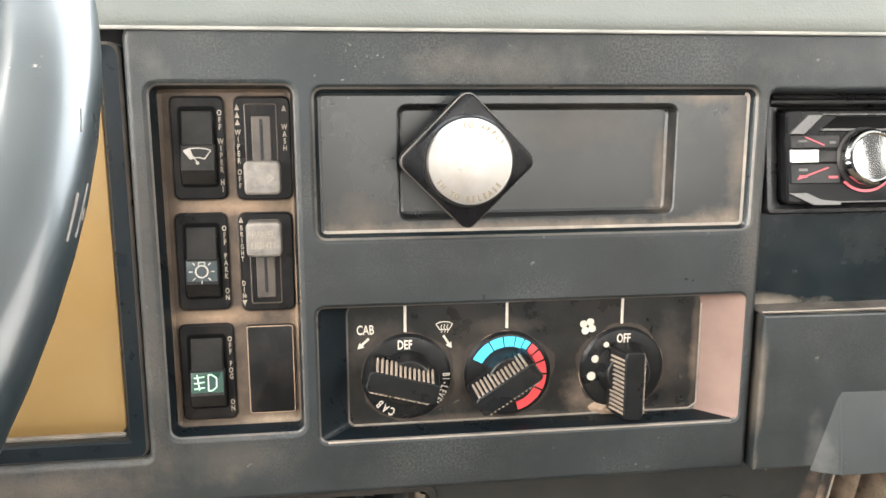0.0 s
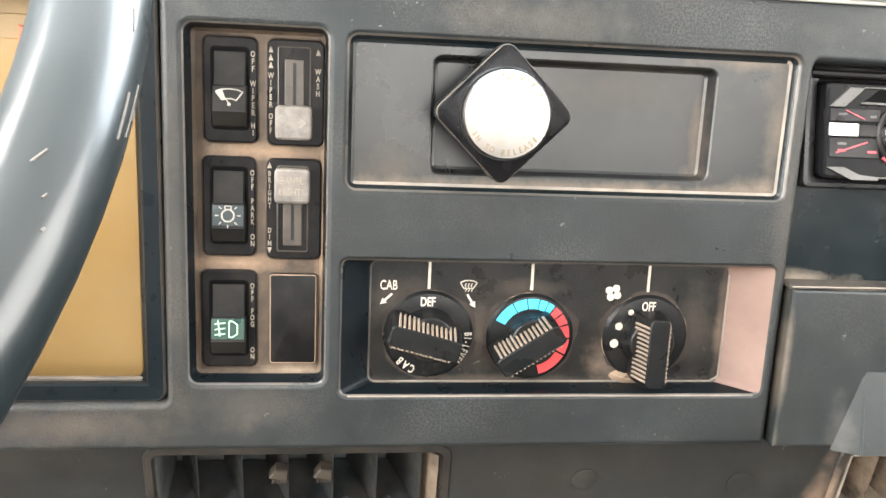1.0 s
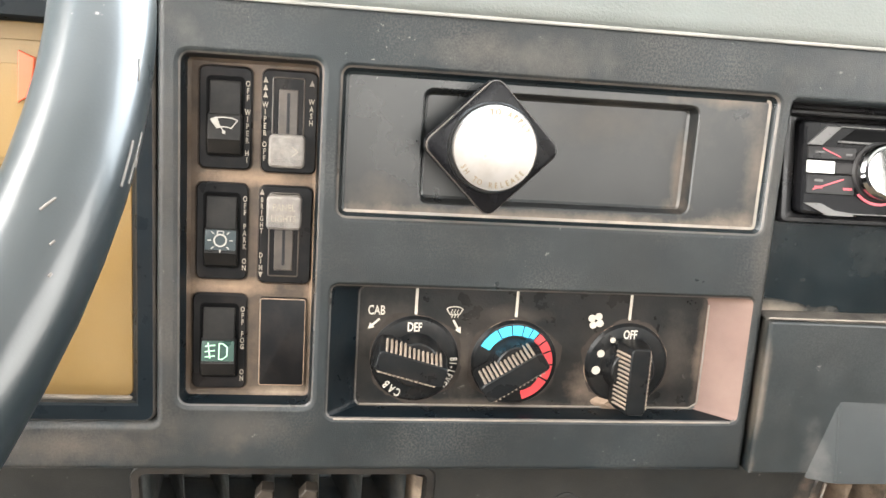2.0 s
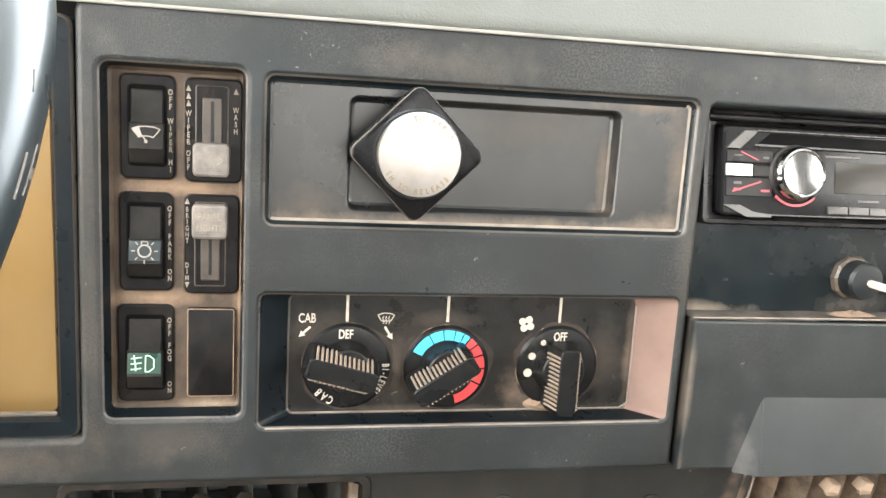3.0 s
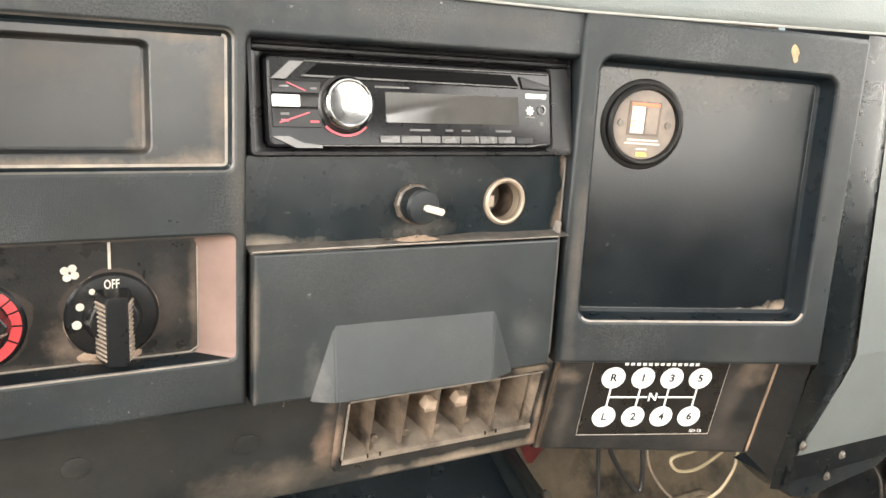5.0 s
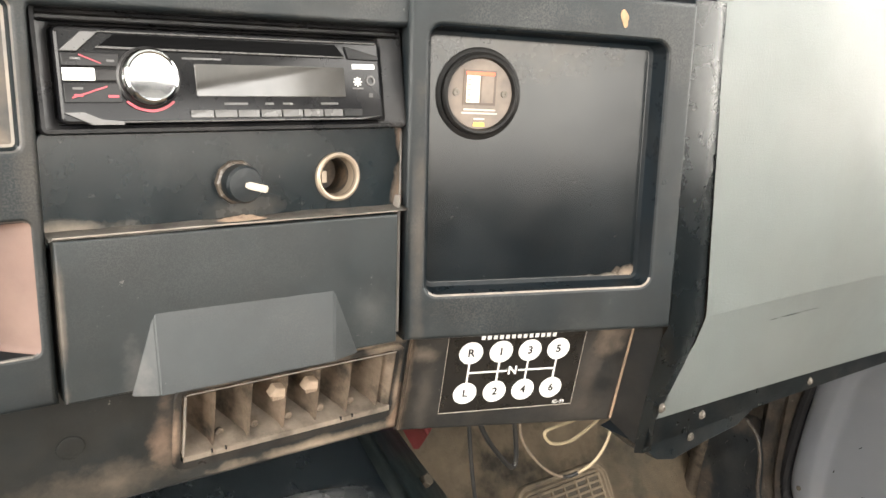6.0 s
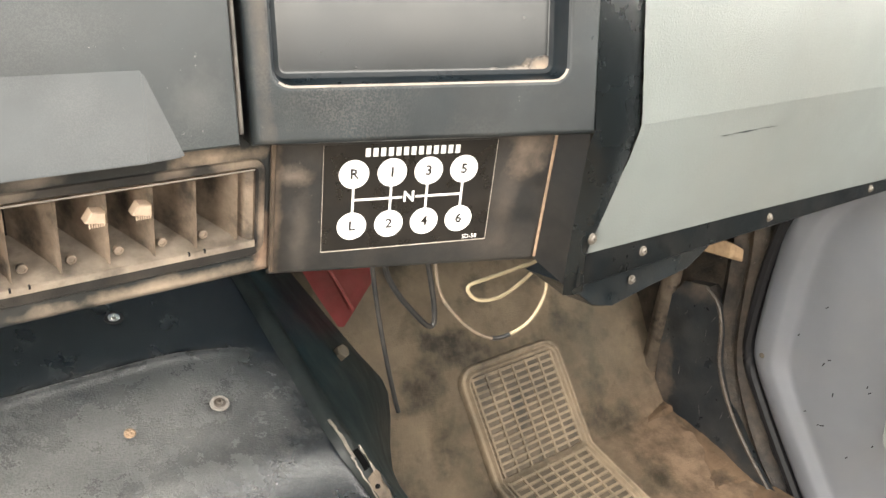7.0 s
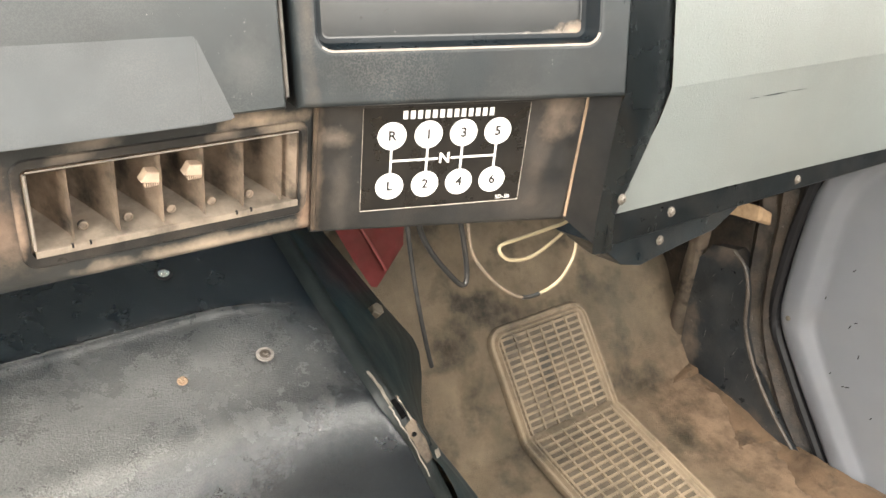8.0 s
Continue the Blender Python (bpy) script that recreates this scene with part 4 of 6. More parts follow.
    for (ya, a), (yb, b) in zip(marks, marks[1:]):
        if y < yb:
            return a + (b - a) * max(0.0, (y - ya) / (yb - ya))
    return 0.0




def without_ridge(p):
    """The cover's height where the ridge has died out, near its edge."""
    return 0.5562 + (p.y - 0.535) * 0.4433 if 0.535 < p.y < 0.565 else p.z


rows = []
for p in smooth_line([(0, y, z) for y, z in cover_prof], 4):
    rows.append([Vector((x + edge_shift(p.y) * min(1.0, max(0.0, (x - 0.38) / 0.09)), p.y, p.z + (without_ridge(p) - p.z) * min(1.0, max(0.0, (x - 0.415) / 0.04)) + d)) for x, d in cover_edge])
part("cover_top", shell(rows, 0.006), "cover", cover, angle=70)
flare_top = [(0.476, 0.72, 0.625), (0.477, 0.62, 0.576), (0.478, 0.53, 0.534), (0.481, 0.47, 0.502), (0.488, 0.447, 0.468), (0.494, 0.430, 0.400), (0.497, 0.36, 0.12)]
flare_low = [(0.66, 0.93, 0.47), (0.705, 0.835, 0.372), (0.728, 0.806, 0.322), (0.705, 0.765, 0.235), (0.712, 0.70, 0.178), (0.71, 0.52, 0.125), (0.71, 0.24, 0.115)]
rows = []
for a, b in zip(smooth_line(flare_top, 3), smooth_line(flare_low, 3)):
    a = a + Vector((edge_shift(a.y), 0, 0))
    rows.append([a.lerp(b, t) + Vector((0.010, 0, 0.006)) * math.sin(math.pi * t) for t in (0, 0.25, 0.5, 0.75, 1.0)])
part("cover_side", grid(rows), "skirt", cover, "black side skirt of the engine cover", angle=70)
fl = [Vector((0.4835 + edge_shift(p.y), p.y, without_ridge(p) - 0.0115)) for p in smooth_line([(0, y, z) for y, z in cover_prof], 4) if 0.415 < p.y < 0.71]


def on_flange(y, across, lift=0.0):
    """A point of the flange beside the cover's edge: its place along the cab, across the flange and above it."""
    k = min(range(1, len(fl) - 1), key=lambda i: abs(fl[i].y - y))
    q = fl[k] if abs(fl[k + 1].y - fl[k - 1].y) < 1e-6 else fl[k - 1].lerp(fl[k + 1], (y - fl[k - 1].y) / (fl[k + 1].y - fl[k - 1].y))
    along = (fl[k + 1] - fl[k - 1]).normalized()
    side = Vector((1, 0, 0)) - along * along.x
    up = side.cross(along).normalized()
    up = up if up.z > 0 else -up
    return q + side * across + up * lift


def flange_strip(y0, y1, a0, a1, lift, rough=0.0, n=8, drop=0.0):
    """A strip of sheet metal lying along the flange, with bent and torn edges."""
    rows_ = []
    for i in range(n + 1):
        y = y0 + (y1 - y0) * i / n
        rows_.append([on_flange(y, a0 + (a1 - a0) * e + rough * noise.noise((y * 400, e * 3, a0 * 900)), lift + rough * 0.8 * noise.noise((y * 330, e * 5, 4)) - drop * e * e) for e in (0.0, 0.35, 0.7, 1.0)])
    return shell(rows_, 0.0008)


rows = [[on_flange(p.y, dx + 0.0010 * noise.noise(p * 60), dz) for dx, dz in ((-0.012, -0.0060), (-0.007, -0.0012), (-0.0045, 0.0006), (0.000, 0.0004), (0.0050, -0.0016), (0.0075, -0.008))] for p in fl[2:-2]]
part("edge_flange", shell(rows, -0.0015), "flange", cover, "bent metal flange along the cover's edge", angle=50)
# torn sheet metal where the flange bends down: bright cut edges, a black slot and a dusty crumpled plate
part("torn_edge", flange_strip(0.4860, 0.4610, -0.0046, -0.0022, 0.0012, 0.0014), "bright_scrap", cover, "bright torn metal edge", smooth=False)
part("torn_edge", flange_strip(0.4645, 0.4540, 0.0030, 0.0046, 0.0022, 0.0010), "bright_scrap", cover, "bright torn metal edge", smooth=False)
part("torn_slit", flange_strip(0.4635, 0.4555, -0.0020, 0.0026, 0.0012), "slot_dark", cover, "black slot in the torn flange")
part("torn_flange", flange_strip(0.4538, 0.4453, -0.0030, 0.0058, 0.0016, 0.0022, 14, 0.002), "post_tan", cover, "crumpled dusty plate of the torn flange", smooth=False)
part("torn_flange", flange_strip(0.4524, 0.4470, 0.0056, 0.0098, -0.0002, 0.0024, 10, 0.004), "flange", cover, "dark bent scrap of the flange", smooth=False)
part("torn_hole", turned(Matrix.Translation(on_flange(0.4512, -0.0006, 0.0026)) @ Matrix.Rotation(radians(55), 4, "X"), [(0.0017, -0.001), (0.0016, 0.0004), (0.0006, 0.0004)], 12), "slot_dark", cover, "small dark hole in the plate")
part("torn_tip", flange_strip(0.4462, 0.4447, 0.0072, 0.0108, 0.0012, 0.0016, 4), "bright_scrap", cover, "bright torn metal tip", smooth=False)
part("bright_edge", tube([on_flange(0.462 - 0.00125 * k, -0.0050 + 0.0004 * (k % 3), 0.0012) for k in range(16)], 0.00055, 5), "bright_scrap", cover, "bright cut metal edge")
for bx, by, mat_ in ((0.378, 0.592, "bolt_bright"), (0.412, 0.509, "slider_dark")):
    bz = cover_z(by) + 0.001
    m = Matrix.Translation((bx, by, bz)) @ Matrix.Rotation(radians(25), 4, "X") @ Matrix.Scale(0.62, 4)
    part("bolt_washer", turned(m, [(0.0098, -0.001), (0.0094, 0.0004), (0.0060, 0.0005)], 24), "seal" if mat_ == "bolt_bright" else "slider", cover, "worn washer ring")
    part("cover_bolt", turned(m, [(0.0062, 0.0), (0.0060, 0.0007), (0.0036, 0.0012), (0.0034, 0.0030), (0.0024, 0.0035), (0.0013, 0.0035), (0.0011, 0.0015)], 24), mat_, cover, "bright round cover bolt with washer")
m = Matrix.Translation((0.357, 0.507, cover_z(0.507) + 0.002)) @ Matrix.Rotation(radians(25), 4, "X")
part("rust_spot", turned(m, [(0.0034, 0.0), (0.0032, 0.0007), (0.0015, 0.0010)], 14), "soil", cover, "small rusty plug")
m = Matrix.Translation((0.5800, 0.6540, 0.4755)) @ look((0, 0, 0), (-0.30, 0.62, -0.62)).to_3x3().to_4x4()
part("skirt_bolt", turned(m, [(0.0070, -0.016), (0.0070, 0.0040), (0.0060, 0.0054), (0.002, 0.0056)], 6), "skirt_bolt", cover, "dusty hexagonal bolt")

# floor mat with its two grated foot pads
MX0, MX1 = 0.836, 0.993


def toe(u, v, w=0.0):
    """u across, v up along the toe board from the crease, w into it."""
    d, n = Vector((0, 0.521, 0.8535)), Vector((0, 0.8535, -0.521))
    return Vector((u, 0.7235, 0.1875)) + d * v + n * (w - 0.007)


def tread(u, v, w=0.0):
    """u across, v along the floor from the crease towards the seat."""
    d, n = Vector((0, -0.945, -0.3265)), Vector((0, 0.3265, -0.945))
    return Vector((u, 0.7235, 0.1875)) + d * v + n * (w - 0.007)


rubber = empty("floor_mat", "dusty brown rubber floor mat with grated foot pads", "floor mat")


def grate(f, v0, v1, rows_, cols_):
    out = rr(MX0, v0, MX1, v1, 0.016, 6)
    inn = offset(out, -0.0055)
    bm = bmesh.new()
    loft(bm, [ring(bm, f, offset(out, 0.0105), 0.007), ring(bm, f, offset(out, 0.0092), 0.0006), ring(bm, f, offset(out, 0.0078), -0.0012), ring(bm, f, offset(out, 0.0050), -0.0012), ring(bm, f, offset(out, 0.0036), 0.0022), ring(bm, f, offset(out, 0.0016), 0.0022), ring(bm, f, out, 0.0), ring(bm, f, offset(out, -0.0012), -0.0022), ring(bm, f, offset(out, -0.0030), -0.0022), ring(bm, f, offset(out, -0.0042), 0.0), ring(bm, f, inn, 0.003)], cap_last=True)
    part("pad_frame", bm, "mat", rubber)
    bm = bmesh.new()
    x0, x1, y0, y1 = MX0 + 0.009, MX1 - 0.009, v0 + 0.009, v1 - 0.009

    def strip_bar(a, b, c, d, top):
        r1 = [bm.verts.new(f(u, v, 0.0035)) for u, v in ((a, b), (c, b), (c, d), (a, d))]
        r2 = [bm.verts.new(f(u, v, top)) for u, v in ((a + 0.0004, b + 0.0004), (c - 0.0004, b + 0.0004), (c - 0.0004, d - 0.0004), (a + 0.0004, d - 0.0004))]
        loft(bm, [r1, r2])

    for i in range(rows_ + 1):
        y = y0 + (y1 - y0) * i / rows_
        strip_bar(x0 - 0.003, y - 0.0020, x1 + 0.003, y + 0.0020, -0.0004)
    for j in range(cols_ + 1):
        x = x0 + (x1 - x0) * j / cols_
        strip_bar(x - 0.0019, y0 - 0.003, x + 0.0019, y1 + 0.003, -0.0008)
    part("pad_grating", bm, "mat", rubber, "raised rubber grating", smooth=False)
    part("pad_bed", slab(f, offset(out, -0.005), 0.006, 0.0022, 0.0003), "mat_dark", rubber, "dark rubber between the bars")


grate(toe, -0.012, 0.145, 15, 6)
grate(tread, -0.012, 0.21, 19, 6)
part("crease_bar", shell([[f(u, v, w) for u in (MX0 + 0.003, 0.875, 0.915, 0.955, MX1 - 0.003)] for f, v, w in ((toe, 0.0085, 0.0020), (toe, 0.0075, -0.0010), (toe, 0.0, -0.0014), (tread, 0.0060, -0.0010), (tread, 0.0070, 0.0020))], 0.001), "mat", rubber, "flat bar across the bend of the mat", angle=40)

# kick panel beside the door
KX = 1.172


def side(u, v, w=0.0):
    return Vector((KX + w, u, v))


thing("side_post", shell([[Vector((KX + 0.02 + 0.012 * noise.noise((y * 9, z * 9, 3)), y, z)) for y in (0.98, 0.9, 0.82, 0.76, 0.72, 0.69, 0.66, 0.63, 0.60, 0.57)] for z in (0.08, 0.16, 0.24, 0.32, 0.40, 0.46, 0.52, 0.60, 0.70)], -0.01),
      "old_metal", "dusty brown-black painted door post", "door post", "structure")
kick_outline = [(0.745, 0.215), (0.693, 0.158), (0.618, 0.132), (0.528, 0.105), (0.45, 0.085), (0.50, 0.11), (0.555, 0.145), (0.592, 0.19), (0.622, 0.24), (0.640, 0.29), (0.642, 0.34), (0.650, 0.372), (0.672, 0.392), (0.706, 0.389), (0.727, 0.363), (0.739, 0.285)]
thing("kick_panel", slab(side, kick_outline, 0.03, -0.004, 0.003), "kick", "scratched dark grey kick panel by the door post", "panel")
rng_k = random.Random(9)
kick = bpy.data.objects["kick_panel"]
for i in range(13):
    cu, cv, a = rng_k.uniform(0.60, 0.715), rng_k.uniform(0.17, 0.37), rng_k.uniform(55, 130)
    ln = rng_k.uniform(0.004, 0.016)
    part("scratch", flat(plane_matrix(lambda u, v, w=0: Vector((KX - 0.0042 + w, -u, v)), -cu, cv, 0, a), [bar(-ln / 2, 0, ln / 2, 0, rng_k.uniform(0.0003, 0.0006))], 0.0002), "slider", kick, "pale scratch")
part("panel_lip", tube(smooth_line([(KX - 0.003, 0.528, 0.112), (KX - 0.004, 0.562, 0.150), (KX - 0.004, 0.597, 0.193), (KX - 0.004, 0.626, 0.242), (KX - 0.004, 0.643, 0.291), (KX - 0.004, 0.645, 0.340), (KX - 0.003, 0.655, 0.374), (KX - 0.002, 0.674, 0.390)], 5), 0.0030, 8), "old_metal", kick, "dusty rolled edge of the panel")
post = empty("door_frame", "dusty ribbed metal door frame edge", "door frame", kind="structure")
chan = smooth_line([(0, 0.640, 0.60), (0, 0.636, 0.47), (0, 0.640, 0.406), (0, 0.643, 0.34), (0, 0.639, 0.291), (0, 0.619, 0.23), (0, 0.587, 0.167), (0, 0.545, 0.116), (0, 0.49, 0.07)], 6)
rows = [[Vector((KX + w + 0.0015 * noise.noise((p.y * 50, p.z * 50, d * 99)), p.y + d, p.z)) for d, w in ((0.018, 0.012), (0.010, 0.002), (0.004, -0.003), (-0.002, 0.0), (-0.006, 0.007), (-0.013, 0.008), (-0.017, 0.002), (-0.021, 0.001), (-0.025, 0.008), (-0.034, 0.016))] for p in chan]
part("frame_channel", shell(rows, -0.002), "old_metal", post, angle=60)
part("post_rib", shell([[Vector((KX + w + 0.003 * noise.noise((z * 40, d * 80, 0)), y + d, z)) for d, w in ((0.022, 0.008), (0.016, -0.008), (0.006, -0.012), (-0.004, -0.008), (-0.008, 0.004))] for y, z in ((0.757, 0.23), (0.748, 0.28), (0.738, 0.34), (0.728, 0.40), (0.72, 0.46), (0.715, 0.56))], -0.002), "post_tan", post, angle=60)
seal_line = [(0.560, 0.60), (0.583, 0.507), (0.600, 0.440), (0.612, 0.365), (0.614, 0.324), (0.608, 0.293), (0.585, 0.247), (0.558, 0.198), (0.510, 0.116), (0.47, 0.05)]
part("door_seal", tube(smooth_line([side(u - 0.001, v, 0.014) for u, v in seal_line]), 0.008, 8), "seal", post, "black rubber door seal")

door_edge = [(0.505, 0.61), (0.524, 0.57), (0.575, 0.507), (0.592, 0.440), (0.603, 0.365), (0.606, 0.324), (0.600, 0.297), (0.577, 0.251), (0.550, 0.203), (0.502, 0.121), (0.46, 0.05)]
door = empty("door_1", "grey vinyl-lined cab door with a rounded stamped edge", "door", kind="structure")
edge = smooth_line([Vector((0, u, v)) for u, v in door_edge], 5)
prof_d = [(0.0, 0.040), (0.001, 0.018), (-0.003, 0.006), (-0.011, 0.001), (-0.030, 0.0), (-0.036, 0.002), (-0.045, 0.011), (-0.049, 0.013), (-0.056, 0.0135), (-0.30, 0.014), (-0.90, 0.014)]
rows = []
for p in edge:
    rows.append([Vector((1.178 + w, p.y + d, p.z)) for d, w in prof_d])
part("door_lining", shell(rows, 0.006), "door", door, angle=60)
mm = Matrix.Translation((1.1785, 0.588, 0.318)) @ Matrix.Rotation(radians(-90), 4, "Y")
part("lining_screw", turned(mm, [(0.0036, 0.0), (0.0032, 0.0010), (0.0016, 0.0014)], 16), "skirt_bolt", door, "small dull brown screw")
part("pull_edge", slab(lambda u, v, w=0: Vector((1.192 + w, u, v)), rr(0.18, 0.25, 0.425, 0.48, 0.02), 0.006, -0.016, 0.006), "pad", door, "paler raised door pocket edge")
rng_d = random.Random(4)
for i in range(16):
    cu, cv = 0.54 + rng_d.uniform(-0.05, 0.02), 0.33 + rng_d.uniform(-0.1, 0.06)
    if i > 8:
        cu, cv = rng_d.uniform(0.42, 0.53), rng_d.uniform(0.16, 0.45)
    part("scuff", flat(plane_matrix(lambda u, v, w=0: Vector((1.1915 + w, -u, v)), -cu, cv, 0, rng_d.uniform(0, 90)), [bar(-0.003, 0, 0.003 * rng_d.random(), 0, 0.0012)], 0.0006), "switch", door, "small dark scuff")

thing("foam_block", slab(lambda u, v, w=0: Vector((u, 0.66 + w, v)), [(1.142, 0.452), (1.172, 0.440), (1.172, 0.458), (1.145, 0.472)], 0.03, -0.035, 0.004), "foam", "orange foam strip wedged behind the bracket", "foam")

# loose dirt along the kick panel
rows = []
for i in range(150):
    y = 0.735 - 0.38 * i / 149
    zf = 0.19 if y > 0.71 else (0.137 + (y - 0.573) * 0.33 if y > 0.573 else 0.137 - (0.573 - y) * 0.09)
    rows.append([])
    for k in range(64):
        x = 0.985 + 0.19 * k / 63
        h = -0.022 + 0.026 * (k / 63) ** 1.1 + 0.004 * noise.noise((x * 16, y * 16, 0)) + 0.0025 * noise.noise((x * 45, y * 45, 2)) + 0.001 * noise.noise((x * 130, y * 130, 4))
        rows[-1].append(Vector((x, y, zf + 0.006 * noise.noise((x * 7, y * 7, zf * 7)) + h)))
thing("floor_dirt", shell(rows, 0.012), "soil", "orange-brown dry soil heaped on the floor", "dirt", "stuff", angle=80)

# things hanging under the dash
flap = empty("red_flap", "faded red plastic flap hanging under the dash", "plastic flap")
part("sheet", shell([[Vector((0.602, 0.78, 0.53)), Vector((0.64, 0.785, 0.53)), Vector((0.703, 0.79, 0.52))], [Vector((0.628, 0.784, 0.48)), Vector((0.655, 0.780, 0.48)), Vector((0.700, 0.79, 0.475))], [Vector((0.6535, 0.787, 0.436)), Vector((0.660, 0.786, 0.434)), Vector((0.667, 0.787, 0.440))]], 0.003), "red_flap", flap)
part("crease_line", tube([(0.632, 0.779, 0.525), (0.655, 0.777, 0.48), (0.668, 0.779, 0.455)], 0.0022, 6), "red_flap", flap)


def wire(name, pts, r, material, label):
    return thing(name, tube(smooth_line(pts, 8), r, 8), material, label, "wire")


Y0 = 0.55
wire("cream_wire", [(0.728, 0.53, 0.60), (0.725, Y0, 0.563), (0.700, Y0, 0.559), (0.665, Y0, 0.557), (0.645, Y0, 0.5555), (0.644, Y0, 0.549), (0.655, Y0, 0.540), (0.678, Y0, 0.537), (0.703, Y0, 0.545), (0.722, Y0, 0.555), (0.732, 0.54, 0.575), (0.733, 0.53, 0.60)], 0.0016, "cream", "cream electrical wire looped under the dash")
w2 = empty("hanging_wire", "cream and grey wires joined with tape, hanging in a curve", "wire")
pts2 = smooth_line([(0.736, 0.54, 0.585), (0.735, Y0, 0.548), (0.731, Y0, 0.526), (0.716, Y0, 0.5075), (0.695, Y0, 0.500), (0.672, Y0, 0.5005), (0.650, Y0, 0.513), (0.628, Y0, 0.535), (0.613, Y0, 0.560), (0.609, Y0, 0.60)], 8)
part("cream_half", tube(pts2[:41], 0.0015), "cream", w2, "cream half")
part("tape", tube(pts2[34:42], 0.0020), "black_wire", w2, "black tape")
part("grey_half", tube(pts2[40:], 0.0015), "grey_wire", w2, "dusty grey half")
wire("black_cable", [(0.560, Y0, 0.61), (0.564, Y0, 0.585), (0.574, Y0, 0.565), (0.589, Y0, 0.545), (0.602, Y0, 0.531), (0.608, Y0, 0.534), (0.607, Y0, 0.556), (0.600, Y0, 0.60)], 0.0023, "black_wire", "black cable hanging in a loop")
wire("black_cable", [(0.552, Y0, 0.61), (0.552, Y0, 0.590), (0.556, Y0, 0.55), (0.562, Y0, 0.51), (0.568, Y0, 0.478), (0.571, Y0, 0.465)], 0.0019, "black_wire", "stiff dusty black cable hanging down")

# ---------------------------------------------------------------- steering wheel
wheel = empty("steering_wheel", "shiny black steering wheel with a thick scuffed rim", "steering wheel")
tau, yaw = 0.855, -0.2439
ex = Vector((math.cos(yaw), math.sin(yaw), 0))
ev = Vector((-math.sin(yaw) * math.cos(tau), math.cos(yaw) * math.cos(tau), math.sin(tau)))
WC, WR = Vector((-0.2781, 0.3146, 0.8642)), 0.221
part("rim", tube([WC + WR * (math.cos(2 * math.pi * i / 96) * ex + math.sin(2 * math.pi * i / 96) * ev) for i in range(96)], 0.0130, 24, closed=True), "wheel", wheel, angle=80)
nw = ex.cross(ev)


def on_rim(theta, phi, lift=0.0):
    """A point of the rim's surface: degrees round the wheel and round the grip."""
    out = math.cos(radians(theta)) * ex + math.sin(radians(theta)) * ev
    return WC + out * WR + (0.0130 + lift) * (math.cos(radians(phi)) * out + math.sin(radians(phi)) * nw)


for t0, p0, t1, p1, w_ in ((0.1, 67, 1.0, 59, 0.00028), (6.6, 5.0, 3.6, 2.5, 0.00032), (7.8, -9.0, 4.3, -10.0, 0.00022), (6.3, -14.0, 5.6, -16.0, 0.00025), (-1.5, 48, -1.2, 46, 0.00025), (-3.0, 38, -2.8, 37, 0.0003), (12.0, 20.0, 10.5, 16.0, 0.0002)):
    part("scuff", tube([on_rim(t0 + (t1 - t0) * k / 6, p0 + (p1 - p0) * k / 6) for k in range(7)], w_, 6), "slider", wheel, "pale scratch in the rim")
mw = Matrix.Translation(WC - nw * 0.05) @ Matrix((ex, ev, nw)).transposed().to_4x4()
part("hub", turned(mw, [(0.03, -0.12), (0.03, 0.0), (0.07, 0.01), (0.065, 0.03), (0.03, 0.035)], 32), "wheel", wheel)
for a in (150, 210):
    d = math.cos(radians(a)) * ex + math.sin(radians(a)) * ev
    part("spoke", tube([WC - nw * 0.03 + d * 0.05, WC - nw * 0.025 + d * 0.15, WC + d * 0.215], 0.012, 10), "wheel", wheel)


# ---------------------------------------------------------------- gauge panel behind the wheel
gauges = empty("gauge_cluster", "ochre instrument panel set deep behind the steering wheel", "instrument panel")
part("panel", slab(face_a, gauge_in, 0.034, 0.0298, 0.0005), "ochre", gauges)
part("gauge_frame", slab(face_a, rr(-0.215, 0.855, -0.1385, 0.913, 0.003), 0.0298, 0.0285, 0.0006), "ochre_dark", gauges, "darker ochre gauge frame")
part("gauge_plate", slab(face_a, rr(-0.205, 0.858, -0.1475, 0.902, 0.003), 0.0285, 0.0278, 0.0004), "ochre", gauges)
part("warning_tab", slab(face_a, [(-0.1505, 0.884), (-0.1445, 0.888), (-0.1425, 0.905), (-0.1495, 0.908)], 0.0285, 0.0262, 0.0004), "warning", gauges, "orange-red warning tab")
part("lower_ledge", slab(face_a, [(-0.40, 0.7365), (-0.1005, 0.7365), (-0.1005, 0.7395), (-0.40, 0.7395)], 0.0310, 0.0270, 0.0006), "pale_edge", gauges, "pale lower edge strip")

# ---------------------------------------------------------------- rocker and slider switches
SW = 0.0095


def stacked(text, u, v, size, parent, material="print_worn", squeeze=0.70, line=0.9, w=SW - 0.0003):
    return words("lettering", "\n".join(text), plane_matrix(face_a, u, v, w), size, material, parent, line=line, squeeze=squeeze, bold=0.00009)


def bezel(x0, z0, x1, z1, parent):
    bm = bmesh.new()
    o = rr(x0, z0, x1, z1, 0.0035)
    loft(bm, [ring(bm, face_a, offset(o, 0.0008), 0.0116), ring(bm, face_a, o, 0.0112), ring(bm, face_a, offset(o, -0.0004), SW + 0.0005), ring(bm, face_a, offset(o, -0.0010), SW)], [1, 0, 0])
    return part("bezel", bm, ["switch", "dust_plate"], parent)


def rocker(bm, x0, z0, x1, z1):
    """A rocking cap: the upper half dips inwards, the lower half carries the symbol and ends in a ridge over a chamfered foot."""
    h = z1 - z0
